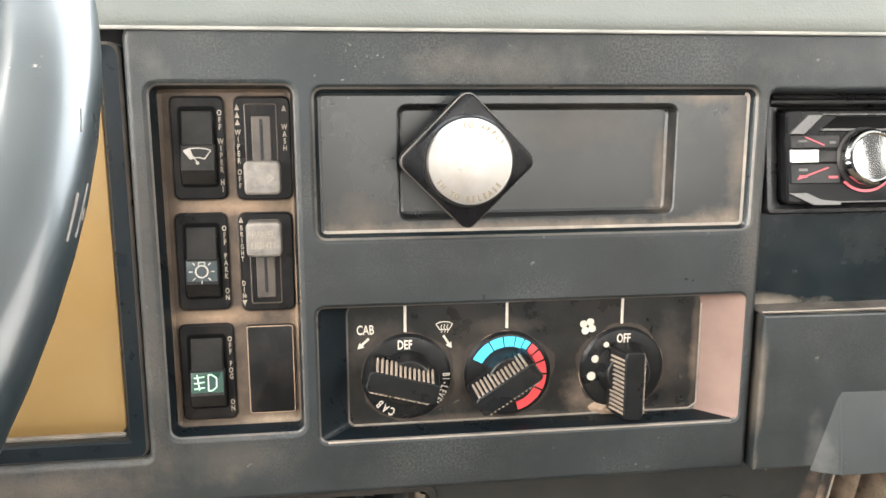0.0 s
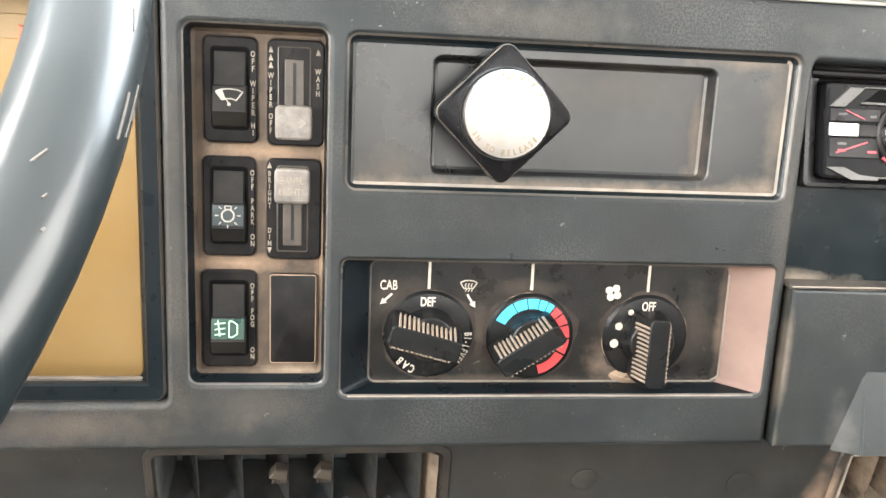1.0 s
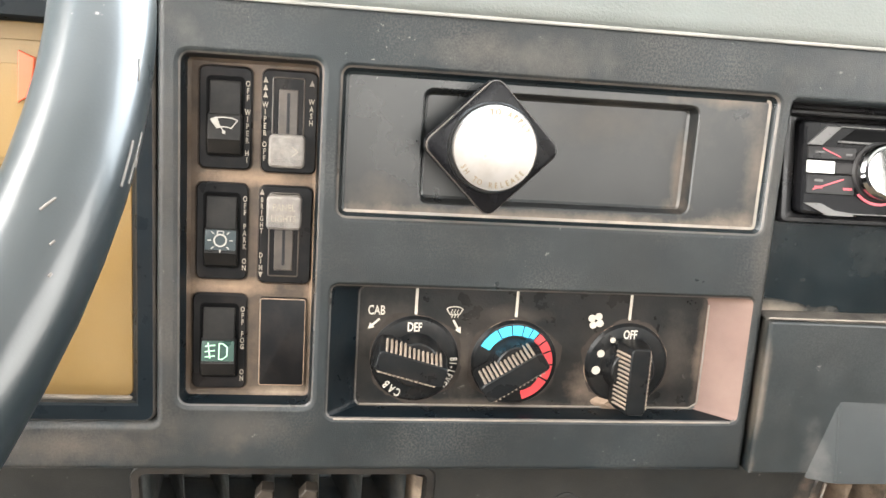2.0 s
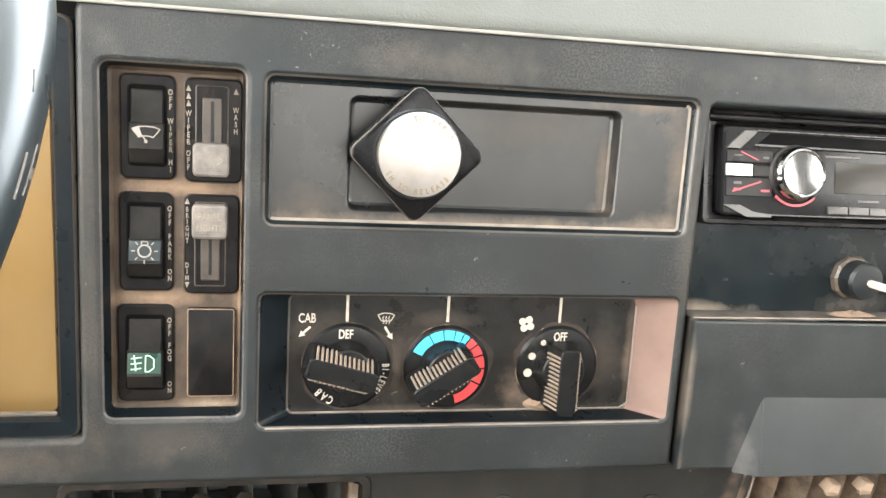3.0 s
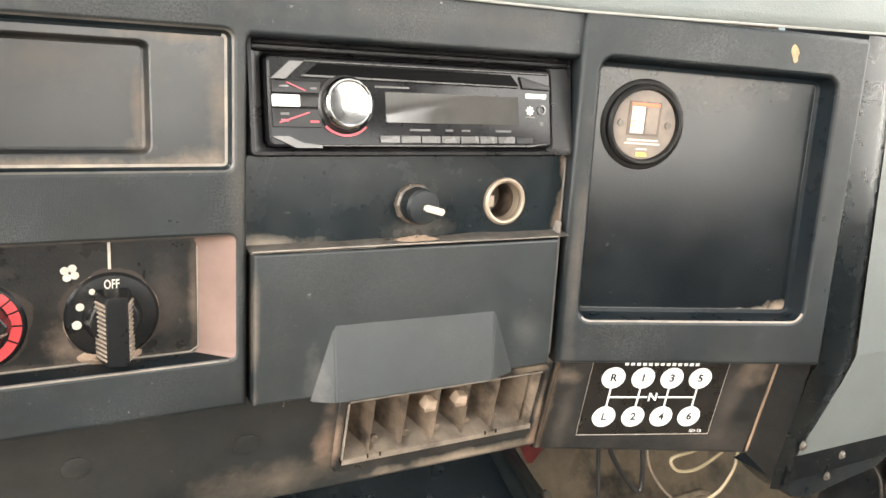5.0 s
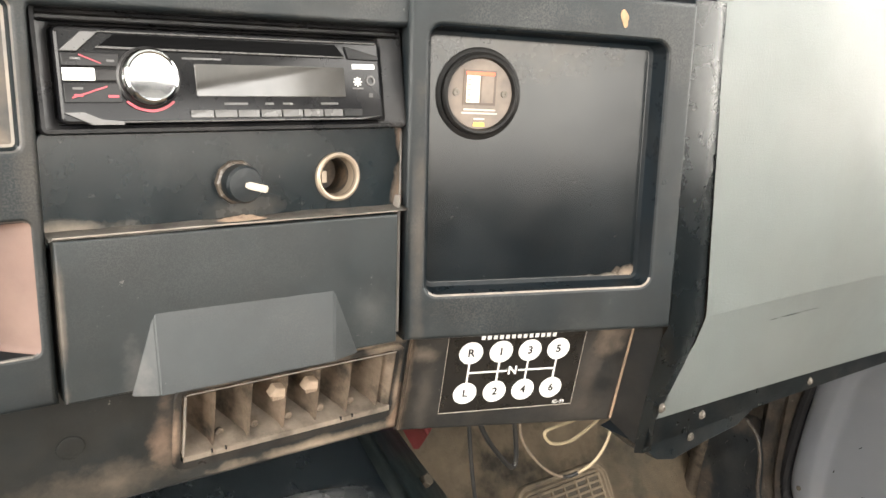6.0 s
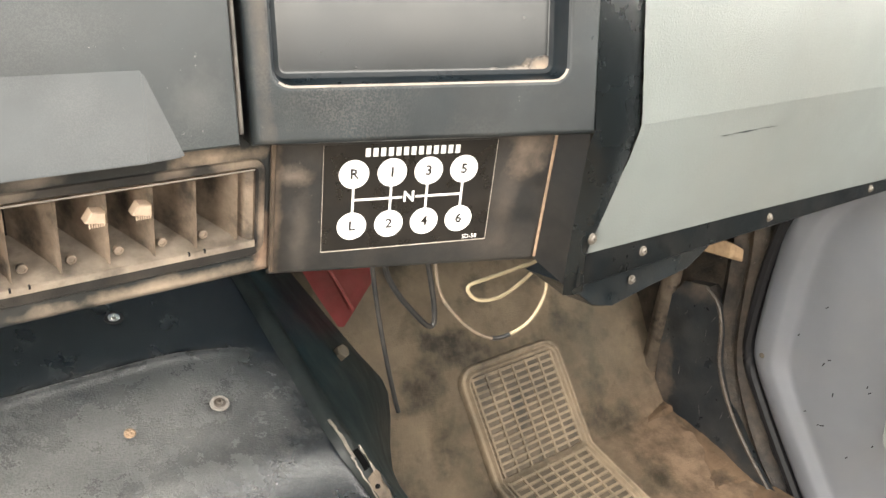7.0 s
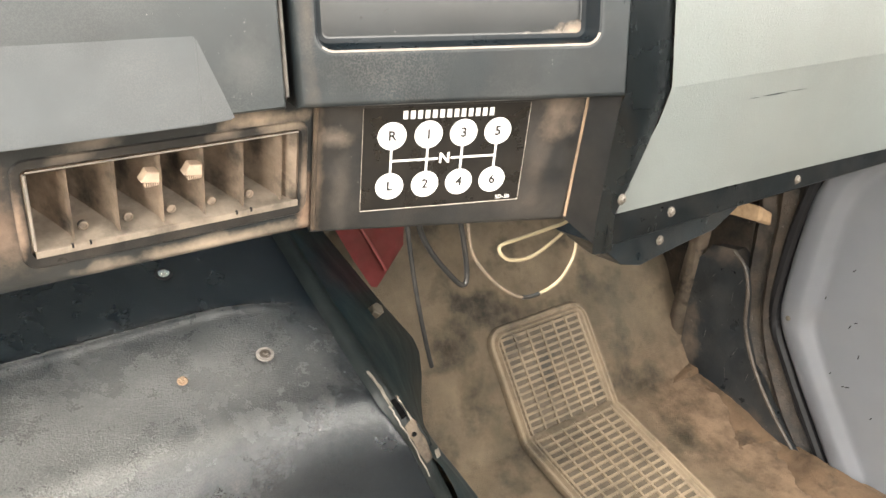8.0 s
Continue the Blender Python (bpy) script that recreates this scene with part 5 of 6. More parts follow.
    line = [(0.0, -0.0008), (0.03, -0.0024), (0.19, -0.0050), (0.215, -0.0054), (0.245, -0.0050), (0.53, -0.0034), (0.55, -0.0026), (0.96, -0.0008), (1.0, 0.0006)]
    rows_ = []
    for k, w in line:
        g_ = 0.0004 if k < 0.54 else -0.0002
        a_, b_ = x0 - g_, x1 + g_
        rows_.append([face_a(x, z0 + k * h, SW + w + e) for x, e in ((a_, 0.0055), (a_ + 0.0001, 0.0006), (a_ + 0.0006, 0), (b_ - 0.0006, 0), (b_ - 0.0001, 0.0006), (b_, 0.0055))])
    v = [[bm.verts.new(p) for p in r] for r in rows_]
    for i in range(len(v) - 1):
        for j in range(5):
            bm.faces.new((v[i][j], v[i][j + 1], v[i + 1][j + 1], v[i + 1][j]))
    for r in (v[0], v[-1]):
        bm.faces.new(r)
    return bm


def rocker_switch(label, x0, z0, x1, z1):
    """The switch, the middle of its symbol and the tilted face on which the symbol lies."""
    sw = empty("rocker_switch", label, "switch", group="rocker switches in the dust-filled recess")
    bezel(x0, z0, x1, z1, sw)
    w, h = x1 - x0, z1 - z0
    rx0, rx1, rz0, rz1 = x0 + 0.20 * w, x0 + 0.80 * w, z0 + 0.145 * h, z0 + 0.875 * h
    bm = bmesh.new()
    o = rr(rx0 - 0.0010, rz0 - 0.0006, rx1 + 0.0010, rz1 + 0.0010, 0.0020)
    loft(bm, [ring(bm, face_a, offset(o, 0.0003), SW - 0.0003), ring(bm, face_a, offset(o, -0.0001), SW - 0.0004), ring(bm, face_a, offset(o, -0.0006), SW - 0.0003)])
    part("well", bm, "slot_dark", sw, "black well round the rocker")
    part("rocker", rocker(bmesh.new(), rx0, rz0, rx1, rz1), "rocker", sw, angle=25)
    cz, tilt = rz0 + 0.3875 * (rz1 - rz0), 0.0016 / (0.285 * (rz1 - rz0))
    return sw, (rx0, rx1, rz1 - rz0), (rx0 + rx1) / 2, cz, lambda u, v, w_=0: face_a(u, v, SW - 0.0043 + tilt * (v - cz) + w_)


sw, cap, cu, cv, cap_face = rocker_switch("black rocker switch with a white wiper symbol", -0.0663, 0.8595, -0.0418, 0.9072)
for t_, v_ in (("OFF", 0.8962), ("WIPER", 0.8800), ("HI", 0.8660)):
    stacked(t_, -0.0440, v_, 0.0036, sw)
part("symbol", flat(plane_matrix(cap_face, cu, cv + 0.0004, 0.0), strokes([(-0.0060, 0.0024), (-0.0035, 0.0033), (0.0, 0.0036), (0.0035, 0.0033), (0.0060, 0.0024), (0.0032, -0.0014), (0.0012, -0.0008), (-0.0012, -0.0008), (-0.0032, -0.0014)], 0.0005, True)
     + strokes([(-0.0042, 0.0030), (0.0, -0.0030)], 0.0005) + [circle(0, -0.0032, 0.0008, 10), [(-0.0058, 0.0023), (-0.0034, -0.0013), (-0.0016, -0.0009), (-0.0030, 0.0031)]], 0.0004), "print_dim", sw, "white wiper symbol")


def symbol_lens(material, label):
    return part("symbol_lens", slab(cap_face, rr(cap[0] + 0.0002, cv - 0.138 * cap[2], cap[1] - 0.0002, cv + 0.138 * cap[2], 0.0006), 0.0012, -0.0003, 0.0003), material, sw, label)


sw, cap, cu, cv, cap_face = rocker_switch("black rocker switch with a lamp symbol", -0.0672, 0.8065, -0.0428, 0.8536)
for t_, v_ in (("OFF", 0.8428), ("PARK", 0.8280), ("ON", 0.8144)):
    stacked(t_, -0.0444, v_, 0.0036, sw)
symbol_lens("grey_lens", "dark teal symbol lens")
rays = [bar(0.0042 * math.cos(radians(k)), 0.0042 * math.sin(radians(k)), 0.0058 * math.cos(radians(k)), 0.0058 * math.sin(radians(k)), 0.0005) for k in (0, 45, 135, 180, 225, 270, 315)]
part("symbol", flat(plane_matrix(cap_face, cu, cv, -0.0003), strokes(circle(0, 0, 0.0028, 16), 0.0007, True) + strokes([(-0.0014, 0.0028), (-0.0014, 0.0044), (0.0014, 0.0044), (0.0014, 0.0028)], 0.0005) + rays, 0.0004), "print_dim", sw, "white lamp symbol")

sw, cap, cu, cv, cap_face = rocker_switch("black rocker switch with a green fog lamp symbol", -0.0686, 0.7515, -0.0424, 0.8000)
for t_, v_ in (("OFF", 0.7890), ("FOG", 0.7766), ("ON", 0.7588)):
    stacked(t_, -0.0446, v_, 0.0036, sw)
symbol_lens("green_lens", "dark green symbol lens")
part("symbol", flat(plane_matrix(cap_face, cu, cv, -0.0003), strokes([(0.0006, 0.0038), (0.0022, 0.0038), (0.0044, 0.0022), (0.0044, -0.0022), (0.0022, -0.0038), (0.0006, -0.0038)], 0.00045, True)
     + [bar(-0.0060, 0.0024 - 0.0026 * i, -0.0012, 0.0030 - 0.0026 * i, 0.00045) for i in range(3)] + [bar(-0.0046, 0.0040, -0.0036, -0.0034, 0.0005)], 0.0004), "green_print", sw, "pale green fog lamp symbol")


def slider_switch(label, x0, z0, x1, z1, k0, k1, slit0, slit1):
    sw_ = empty("slider_switch", label, "switch", group="slider switches in the dust-filled recess")
    bezel(x0, z0, x1, z1, sw_)
    w, h = x1 - x0, z1 - z0
    tx0, tx1 = x0 + 0.19 * w, x0 + 0.76 * w
    bm = recess(lambda u, v, w_=0: face_a(u, v, SW - 0.0004 + w_), rr(tx0, z0 + 0.08 * h, tx1, z0 + 0.93 * h, 0.0012), [(0.0004, -0.0002), (0.0012, 0.0016)], [0, 0], 0)
    part("track", bm, "track", sw_, "brown slider track")
    xm = (tx0 + tx1) / 2
    part("rail", slab(face_a, rr(xm - 0.0044, slit0 - 0.0022, xm + 0.0044, slit1 + 0.0015, 0.0006), SW + 0.0014, SW - 0.0006, 0.0004), "slider_dark", sw_, "dusty slotted rail")
    part("slit", slab(face_a, rr(xm - 0.0007, slit0 + 0.0005, xm + 0.0007, slit1, 0.0004), SW, SW - 0.0009, 0.0001), "seal", sw_, "black slit")
    o = rr(tx0 - 0.0008, k0, tx1 + 0.0008, k1, 0.0022)
    bm = bmesh.new()
    loft(bm, [ring(bm, face_a, o, SW), ring(bm, face_a, o, SW - 0.0045), ring(bm, face_a, offset(o, -0.0004), SW - 0.0056), ring(bm, face_a, offset(o, -0.0012), SW - 0.0060)])
    knob_ = part("slider_knob", bm, "slider", sw_, "worn grey slider knob")
    for i in range(3):
        zz = k0 + 0.0013 + 0.0011 * i
        part("ridge", slab(face_a, rr(tx0 + 0.0006, zz, tx1 - 0.0006, zz + 0.0005, 0.0002), SW - 0.005, SW - 0.0063, 0.0001), "slider", knob_)
    return sw_, knob_, xm


def triangles(parent, spots, up=True):
    outs = []
    for u, v in spots:
        s = 1 if up else -1
        outs.append([(u - 0.0011, v - 0.0013 * s), (u + 0.0011, v - 0.0013 * s), (u, v + 0.0015 * s)][::s])
    return part("arrow_print", flat(plane_matrix(face_a, 0, 0, SW - 0.0003), outs), "print_worn", parent)


sw, kb, xm = slider_switch("wiper and washer slider switch with a worn grey knob", -0.0380, 0.8590, -0.0118, 0.9070, 0.8622, 0.8775, 0.8775, 0.8965)
stacked("WIPER", -0.0361, 0.8840, 0.0036, sw)
stacked("OFF", -0.0361, 0.8690, 0.0036, sw)
stacked("WASH", -0.0150, 0.8880, 0.0036, sw)
triangles(sw, ((-0.0361, 0.9020), (-0.0361, 0.8985), (-0.0361, 0.8952), (-0.0150, 0.9015)))
part("symbol", flat(plane_matrix(face_a, xm + 0.0035, 0.8700, SW - 0.0060), strokes([(-0.001, 0.0022), (0.0018, 0.0), (-0.001, -0.0022)], 0.0004)), "print_worn", kb)
sw, kb, xm = slider_switch("panel light dimmer slider switch with a worn grey knob", -0.0382, 0.8054, -0.0126, 0.8534, 0.8330, 0.8492, 0.8145, 0.8330)
stacked("BRIGHT", -0.0366, 0.8386, 0.0033, sw)
stacked("DIM", -0.0366, 0.8163, 0.0034, sw)
triangles(sw, ((-0.0366, 0.8500),))
triangles(sw, ((-0.0366, 0.8100),), False)
words("lettering", "PANEL\nLIGHTS", plane_matrix(face_a, xm, 0.8409, SW - 0.0061), 0.0046, "print_worn", kb, line=1.15, squeeze=0.78, bold=0.00006)
blank = empty("blank_switch_plate", "black blank switch plate outlined with tan dust", "switch plate")
bm = bmesh.new()
o = rr(-0.0368, 0.7535, -0.0142, 0.7985, 0.0016)
loft(bm, [ring(bm, face_a, o, 0.0116), ring(bm, face_a, offset(o, -0.0003), 0.0096), ring(bm, face_a, offset(o, -0.0008), 0.0094)], [0, 1], cap_mat=0)
part("plate", bm, ["switch", "dusty"], blank)

# ---------------------------------------------------------------- heater controls
heater = empty("heater_control", "black heater control panel with three printed rotary knobs", "heater control")
HW = 0.0158
for u in (0.0405, 0.0925, 0.1535):
    part("index_line", slab(face_a, [(u - 0.0007, 0.7905), (u + 0.0007, 0.7905), (u + 0.0007, 0.8042), (u - 0.0007, 0.8042)], HW + 0.0003, HW - 0.0003, 0.0001), "print", heater, "pale index line")
words("lettering", "CAB", plane_matrix(face_a, 0.0205, 0.7920, HW - 0.0003), 0.0068, "print", heater, squeeze=0.66, bold=0.00008)


def arrow(x0, y0, x1, y1):
    d = Vector((x1 - x0, y1 - y0)).normalized()
    q = Vector((-d.y, d.x))
    tip, base = Vector((x1, y1)), Vector((x1, y1)) - d * 0.0030
    return [bar(x0, y0, base.x, base.y, 0.0011), [tuple(base - q * 0.0017), tuple(tip), tuple(base + q * 0.0017)]]


for ar in (arrow(0.0222, 0.7878, 0.0165, 0.7825), arrow(0.0598, 0.7880, 0.0640, 0.7812)):
    part("arrow_print", flat(plane_matrix(face_a, 0, 0, HW - 0.0003), ar), "print", heater)
mi = plane_matrix(face_a, 0.0603, 0.7922, HW - 0.0003)
part("symbol", flat(mi, strokes([(-0.0042, 0.0018), (-0.0024, 0.0027), (0.0, 0.0030), (0.0024, 0.0027), (0.0042, 0.0018), (0.0024, -0.0012), (-0.0024, -0.0012)], 0.0005, True)
     + sum((strokes([(x, -0.0028), (x + 0.0005, -0.0014), (x - 0.0003, 0.0), (x + 0.0003, 0.0015)], 0.0004) for x in (-0.0015, 0.0, 0.0015)), []), 0.0002), "print", heater, "pale windscreen symbol")
mi = plane_matrix(face_a, 0.1352, 0.7898, HW - 0.0003)
part("symbol", flat(mi, [[(0.0026 * math.cos(radians(k)) + 0.0020 * math.cos(radians(j)), 0.0026 * math.sin(radians(k)) + 0.0020 * math.sin(radians(j))) for j in range(0, 360, 30)] for k in (60, 150, 240, 330)], 0.0002), "print", heater, "pale fan symbol")


def rotary(u, v, turn, label):
    m = plane_matrix(face_a, u, v, HW)
    kn = part("rotary_knob", turned(m, [(0.0228, -0.0004), (0.0226, 0.0006), (0.0219, 0.0012), (0.0212, 0.0020), (0.0205, 0.0022), (0.0142, 0.0022), (0.0136, 0.0030), (0.0124, 0.0078), (0.0116, 0.0112), (0.0108, 0.0118)], 64), "knob", heater, label)
    g = m @ Matrix.Rotation(radians(turn), 4, "Z")
    bm = bmesh.new()
    # pointer bar: rounded ends, sides drawn in towards the top
    lo = [(x, y) for x, y in rr(-0.0214, -0.0086, 0.0146, 0.0086, 0.0030, 4)]
    up = [(x * 0.985, y * 0.60) for x, y in lo]
    loops = [[bm.verts.new(g @ Vector((x, y, z))) for x, y in pts] for pts, z in ((lo, 0.0030), (lo, 0.0092), (up, 0.0195), (offset(up, -0.0006), 0.0201))]
    loft(bm, loops)
    gr = part("grip", bm, "knob", kn)
    bm = bmesh.new()
    for s in (-1, 1):
        for i in range(13):
            x = -0.0176 + 0.00232 * i
            a = Vector((x, s * 0.00850, 0.0096))
            b = Vector((x, s * 0.00515, 0.0194))
            vs = []
            for p in (a, b):
                for dx, dy in ((-0.0007, 0), (0.0007, 0), (0.0003, s * 0.0008), (-0.0003, s * 0.0008)):
                    vs.append(bm.verts.new(g @ (p + Vector((dx, dy, 0)))))
            for q in ((0, 1, 5, 4), (1, 2, 6, 5), (2, 3, 7, 6), (3, 0, 4, 7), (4, 5, 6, 7), (3, 2, 1, 0)):
                bm.faces.new([vs[k] for k in q])
    part("ribs", bm, "rib", kn, "dust-lined ribs along the grip", smooth=False)
    return kn, m @ Matrix.Translation((0, 0, 0.0022))


def dust_ring(u, v, r, spread, seed, material="heater_dust", w=0.0003):
    """Dust left round a knob, its outer edge uneven."""
    bm = bmesh.new()
    ins, outs = [], []
    for i in range(72):
        a = 2 * math.pi * i / 72
        d = Vector((math.cos(a), math.sin(a), 0))
        q = r + spread * max(0.12, 0.55 + 1.1 * noise.noise(d * 1.6 + Vector((seed, 0, 0))) + 0.35 * noise.noise(d * 9 + Vector((0, seed, 0))))
        ins.append(bm.verts.new(face_a(u + (r - 0.002) * d.x, v + (r - 0.002) * d.y, HW - w)))
        outs.append(bm.verts.new(face_a(u + q * d.x, v + q * d.y, HW - 0.0001)))
    for i in range(72):
        j = (i + 1) % 72
        bm.faces.new((ins[i], ins[j], outs[j], outs[i]))
    return part("dust_ring", bm, material, heater, "brown dust round the knob")


for u, v, s in ((0.0410, 0.7672, 1), (0.0930, 0.7664, 4), (0.1540, 0.7664, 8)):
    dust_ring(u, v, 0.0224, 0.0030, s)
    dust_ring(u, v, 0.0224, 0.0007, s + 20, "dust_heap", 0.0006)
def dust_pile(f, u, v, ru, rv, w, h, parent, label, seed=5):
    """A low heap of dust with an uneven rim."""
    bm_ = bmesh.new()
    rings_ = []
    for k in range(1, 7):
        q = k / 6
        rings_.append([bm_.verts.new(f(u + ru * q * math.cos(a) * (1 + 0.25 * noise.noise((a, 0, seed))), v + rv * q * math.sin(a) * (1 + 0.3 * noise.noise((a, 3, seed))), w - h * (1 - q ** 2) * (1 + 0.5 * noise.noise((q * 5, a * 2, seed))))) for a in [2 * math.pi * i / 28 for i in range(28)]])
    for a_, b_ in zip(rings_, rings_[1:]):
        for i in range(28):
            bm_.faces.new((a_[i], a_[(i + 1) % 28], b_[(i + 1) % 28], b_[i]))
    bm_.faces.new(rings_[0])
    return part("dust_heap", bm_, "dust_heap", parent, label)


dust_pile(face_a, 0.1520, 0.7450, 0.016, 0.0052, HW + 0.0004, 0.0036, heater, "tan dust heaped below the knob")

k1, f1 = rotary(0.0410, 0.7672, -15, "black air direction knob")
words("lettering", "DEF", f1 @ Matrix.Translation((-0.0010, 0.0170, 0)), 0.0066, "print", k1, squeeze=0.66, bold=0.00012)
for i, ch in enumerate("BI-LEVEL"):
    a = 2 - 6.4 * i
    words("lettering", ch, f1 @ Matrix.Rotation(radians(a), 4, "Z") @ Matrix.Translation((0.0198, 0, 0)) @ Matrix.Rotation(radians(-90), 4, "Z"), 0.0052, "print", k1, squeeze=0.62, bold=0.0001)
for i, ch in enumerate("CAB"):
    a = 246 - 11 * i
    words("lettering", ch, f1 @ Matrix.Rotation(radians(a), 4, "Z") @ Matrix.Translation((0.0192, 0, 0)) @ Matrix.Rotation(radians(-90), 4, "Z"), 0.0060, "print", k1, squeeze=0.66, bold=0.0001)
k2, f2 = rotary(0.0930, 0.7664, 33, "black temperature knob with blue and red scale")
for a0_, a1_ in ((154, 121), (119, 99), (97, 80), (78, 66), (64, 55)):
    part("cold_mark", flat(f2, [arc(0.0150, 0.0202, a1_, a0_)]), "blue", k2, "bright blue scale mark")
for a0_, a1_ in ((52, 40), (37, 22), (19, 0), (-3, -26), (-29, -74)):
    part("hot_mark", flat(f2, [arc(0.0154, 0.0202, a1_, a0_)]), "red", k2, "red scale mark")
k3, f3 = rotary(0.1540, 0.7664, 90, "black fan speed knob")
words("lettering", "OFF", f3 @ Matrix.Translation((0.0, 0.0166, 0)), 0.0068, "print", k3, squeeze=0.62, bold=0.00012)
for x, y, r in ((-0.0092, 0.0136, 0.0015), (-0.0150, 0.0062, 0.0020), (-0.0168, -0.0030, 0.0023)):
    part("speed_dot", flat(f3, [circle(x, y, r, 16)]), "print", k3, "pale speed dot")

# ---------------------------------------------------------------- brake valve knob
KC = (0.0660, 0.8785)
pull = empty("pull_knob", "diamond-shaped black pull knob with a brushed metal disc", "knob")


def face_k(u, v, w=0.0):
    c, s = math.cos(radians(45)), math.sin(radians(45))
    return face_a(KC[0] + u * c - v * s, KC[1] + u * s + v * c, w)


bm = bmesh.new()
o = rr(-0.0226, -0.0226, 0.0226, 0.0226, 0.0050, 6)
# paler bevel: rubbed plastic with the edge highlight put into the colour
loft(bm, [ring(bm, face_k, offset(o, -0.0030), -0.0085), ring(bm, face_k, offset(o, -0.0006), -0.0095), ring(bm, face_k, o, -0.0115), ring(bm, face_k, o, -0.0205), ring(bm, face_k, offset(o, -0.0005), -0.0217), ring(bm, face_k, offset(o, -0.0016), -0.0222)], [0, 0, 0, 1, 0], cap_first=True)
part("diamond_body", bm, ["switch_gloss", "edge"], pull, "black diamond body, rubbed edges with their highlight in the colour")
mk = plane_matrix(face_a, *KC, 0)
part("stem", turned(mk, [(0.008, -0.0135), (0.008, 0.009)], 24), "knob", pull)
part("collar", turned(mk, [(0.0205, 0.0218), (0.0204, 0.0236), (0.0198, 0.0244), (0.0188, 0.0244)], 64), "knob", pull)
part("metal_disc", turned(mk, [(0.0191, 0.0238), (0.0190, 0.0280), (0.0183, 0.0290), (0.010, 0.0295), (0.002, 0.0296)], 64), "metal", pull, "brushed bright metal disc", angle=20)
for text, mid, step, out in (("PULL TO APPLY", 66, -9.6, 1), ("PUSH TO RELEASE", 266, 9.2, -1)):
    for i, ch in enumerate(text):
        if ch == " " or (out == 1 and i < 5) or (out == -1 and i < 2):
            continue
        a = mid + (i - (len(text) - 1) / 2 - (2.5 if out == 1 else 1)) * step
        words("lettering", ch, mk @ Matrix.Rotation(radians(a), 4, "Z") @ Matrix.Translation((0.0160, 0, 0.02925)) @ Matrix.Rotation(radians(-90 * out), 4, "Z"), 0.0036, "print_gold", pull, squeeze=0.8, thick=0.0002)

# ---------------------------------------------------------------- radio, its panel and the drawer below
radio_panel = empty("radio_panel", "black plastic panel below the radio, dusty along its lower edge", "dash panel")
part("plate", filled(face_a, rr(0.2195, 0.792, 0.4275, 0.8485, 0.004), [circle(0.3815, 0.8195, 0.0122, 40)], 0.008, ((0.0006, 0.0006), (0.0008, 0.006))), "fascia_smooth", radio_panel)
part("ledge", shell([[Vector((x, y, z + 0.0012 * noise.noise((x * 40, y * 40, 0)))) for x in [0.2195 + 0.207 * i / 30 for i in range(31)]] for y, z in ((0.4690, 0.8005), (0.4655, 0.7995), (0.4590, 0.7985), (0.4572, 0.7975))], 0.002), "ledge_dust", radio_panel, "ledge covered in grey dust")
part("back_wall", slab(face_a, [(0.214, 0.70), (0.431, 0.70), (0.431, 0.915), (0.214, 0.915)], 0.05, 0.034, 0.001), "seal", radio_panel)
part("ledge_line", tube([(0.221, 0.4578, 0.7988), (0.30, 0.4578, 0.7985), (0.418, 0.4578, 0.7972)], 0.0005, 6), "pale_edge", radio_panel, "pale dust line")
part("side_seam", slab(face_a, [(0.4203, 0.7165), (0.4228, 0.7165), (0.4228, 0.806), (0.4206, 0.799)], 0.012, 0.0015, 0.0008), "ledge_dust", radio_panel, "dust-packed joint beside the drawer")
part("dust_corner", tube(smooth_line([face_a(0.4262, 0.846, 0.0075), face_a(0.4262, 0.825, 0.0075), face_a(0.4258, 0.806, 0.0075), face_a(0.4235, 0.8015, 0.0070)], 4), 0.0008, 6), "ledge_dust", radio_panel)

radio = empty("car_radio", "glossy black car radio with a chrome knob and dark display", "car radio")
o, inn = rr(0.2200, 0.8480, 0.4270, 0.9105, 0.004), rr(0.2282, 0.8525, 0.4105, 0.9005, 0.003)
bm = bmesh.new()
loft(bm, [ring(bm, face_r, o, 0.020), ring(bm, face_r, o, 0.004), ring(bm, face_r, offset(o, -0.0012), 0.0012), ring(bm, face_r, offset(o, -0.003), 0.0008), ring(bm, face_r, offset(inn, 0.0015), 0.003), ring(bm, face_r, inn, 0.0045), ring(bm, face_r, inn, 0.016)], cap_last=True)
part("trim_frame", bm, "radio_frame", radio, "matt black radio surround", angle=25)
part("top_ledge", shell([[face_r(x, z, w) for x in (0.2235, 0.29, 0.36, 0.4235)] for z, w in ((0.9080, 0.0014), (0.9070, -0.0010), (0.9055, -0.0014), (0.9045, 0.0004), (0.9030, 0.0006), (0.9020, -0.0004), (0.9012, 0.0020))], 0.0008), "radio_frame", radio, "stepped ledge over the radio", angle=25)
face_o = rr(0.2297, 0.8532, 0.4090, 0.8997, 0.0035)
bm = bmesh.new()
loft(bm, [ring(bm, face_r, face_o, 0.014), ring(bm, face_r, face_o, 0.0010), ring(bm, face_r, offset(face_o, -0.0006), -0.0004), ring(bm, face_r, offset(face_o, -0.0018), -0.0010)])
front = part("front", bm, "radio_black", radio, "glossy black removable front", angle=25)
RW = -0.0010


def on_radio(name, outline, proud, material, label="", bevel=0.0003):
    return part(name, slab(face_r, outline, RW + 0.0004, RW - proud, bevel), material, front, label)


part("disc_slot", slab(face_r, [(0.2490, 0.8902), (0.3850, 0.8894), (0.3790, 0.8960), (0.2575, 0.8966)], RW + 0.0004, RW - 0.0004, 0.0001), "slot_dark", front, "long dark disc slot")
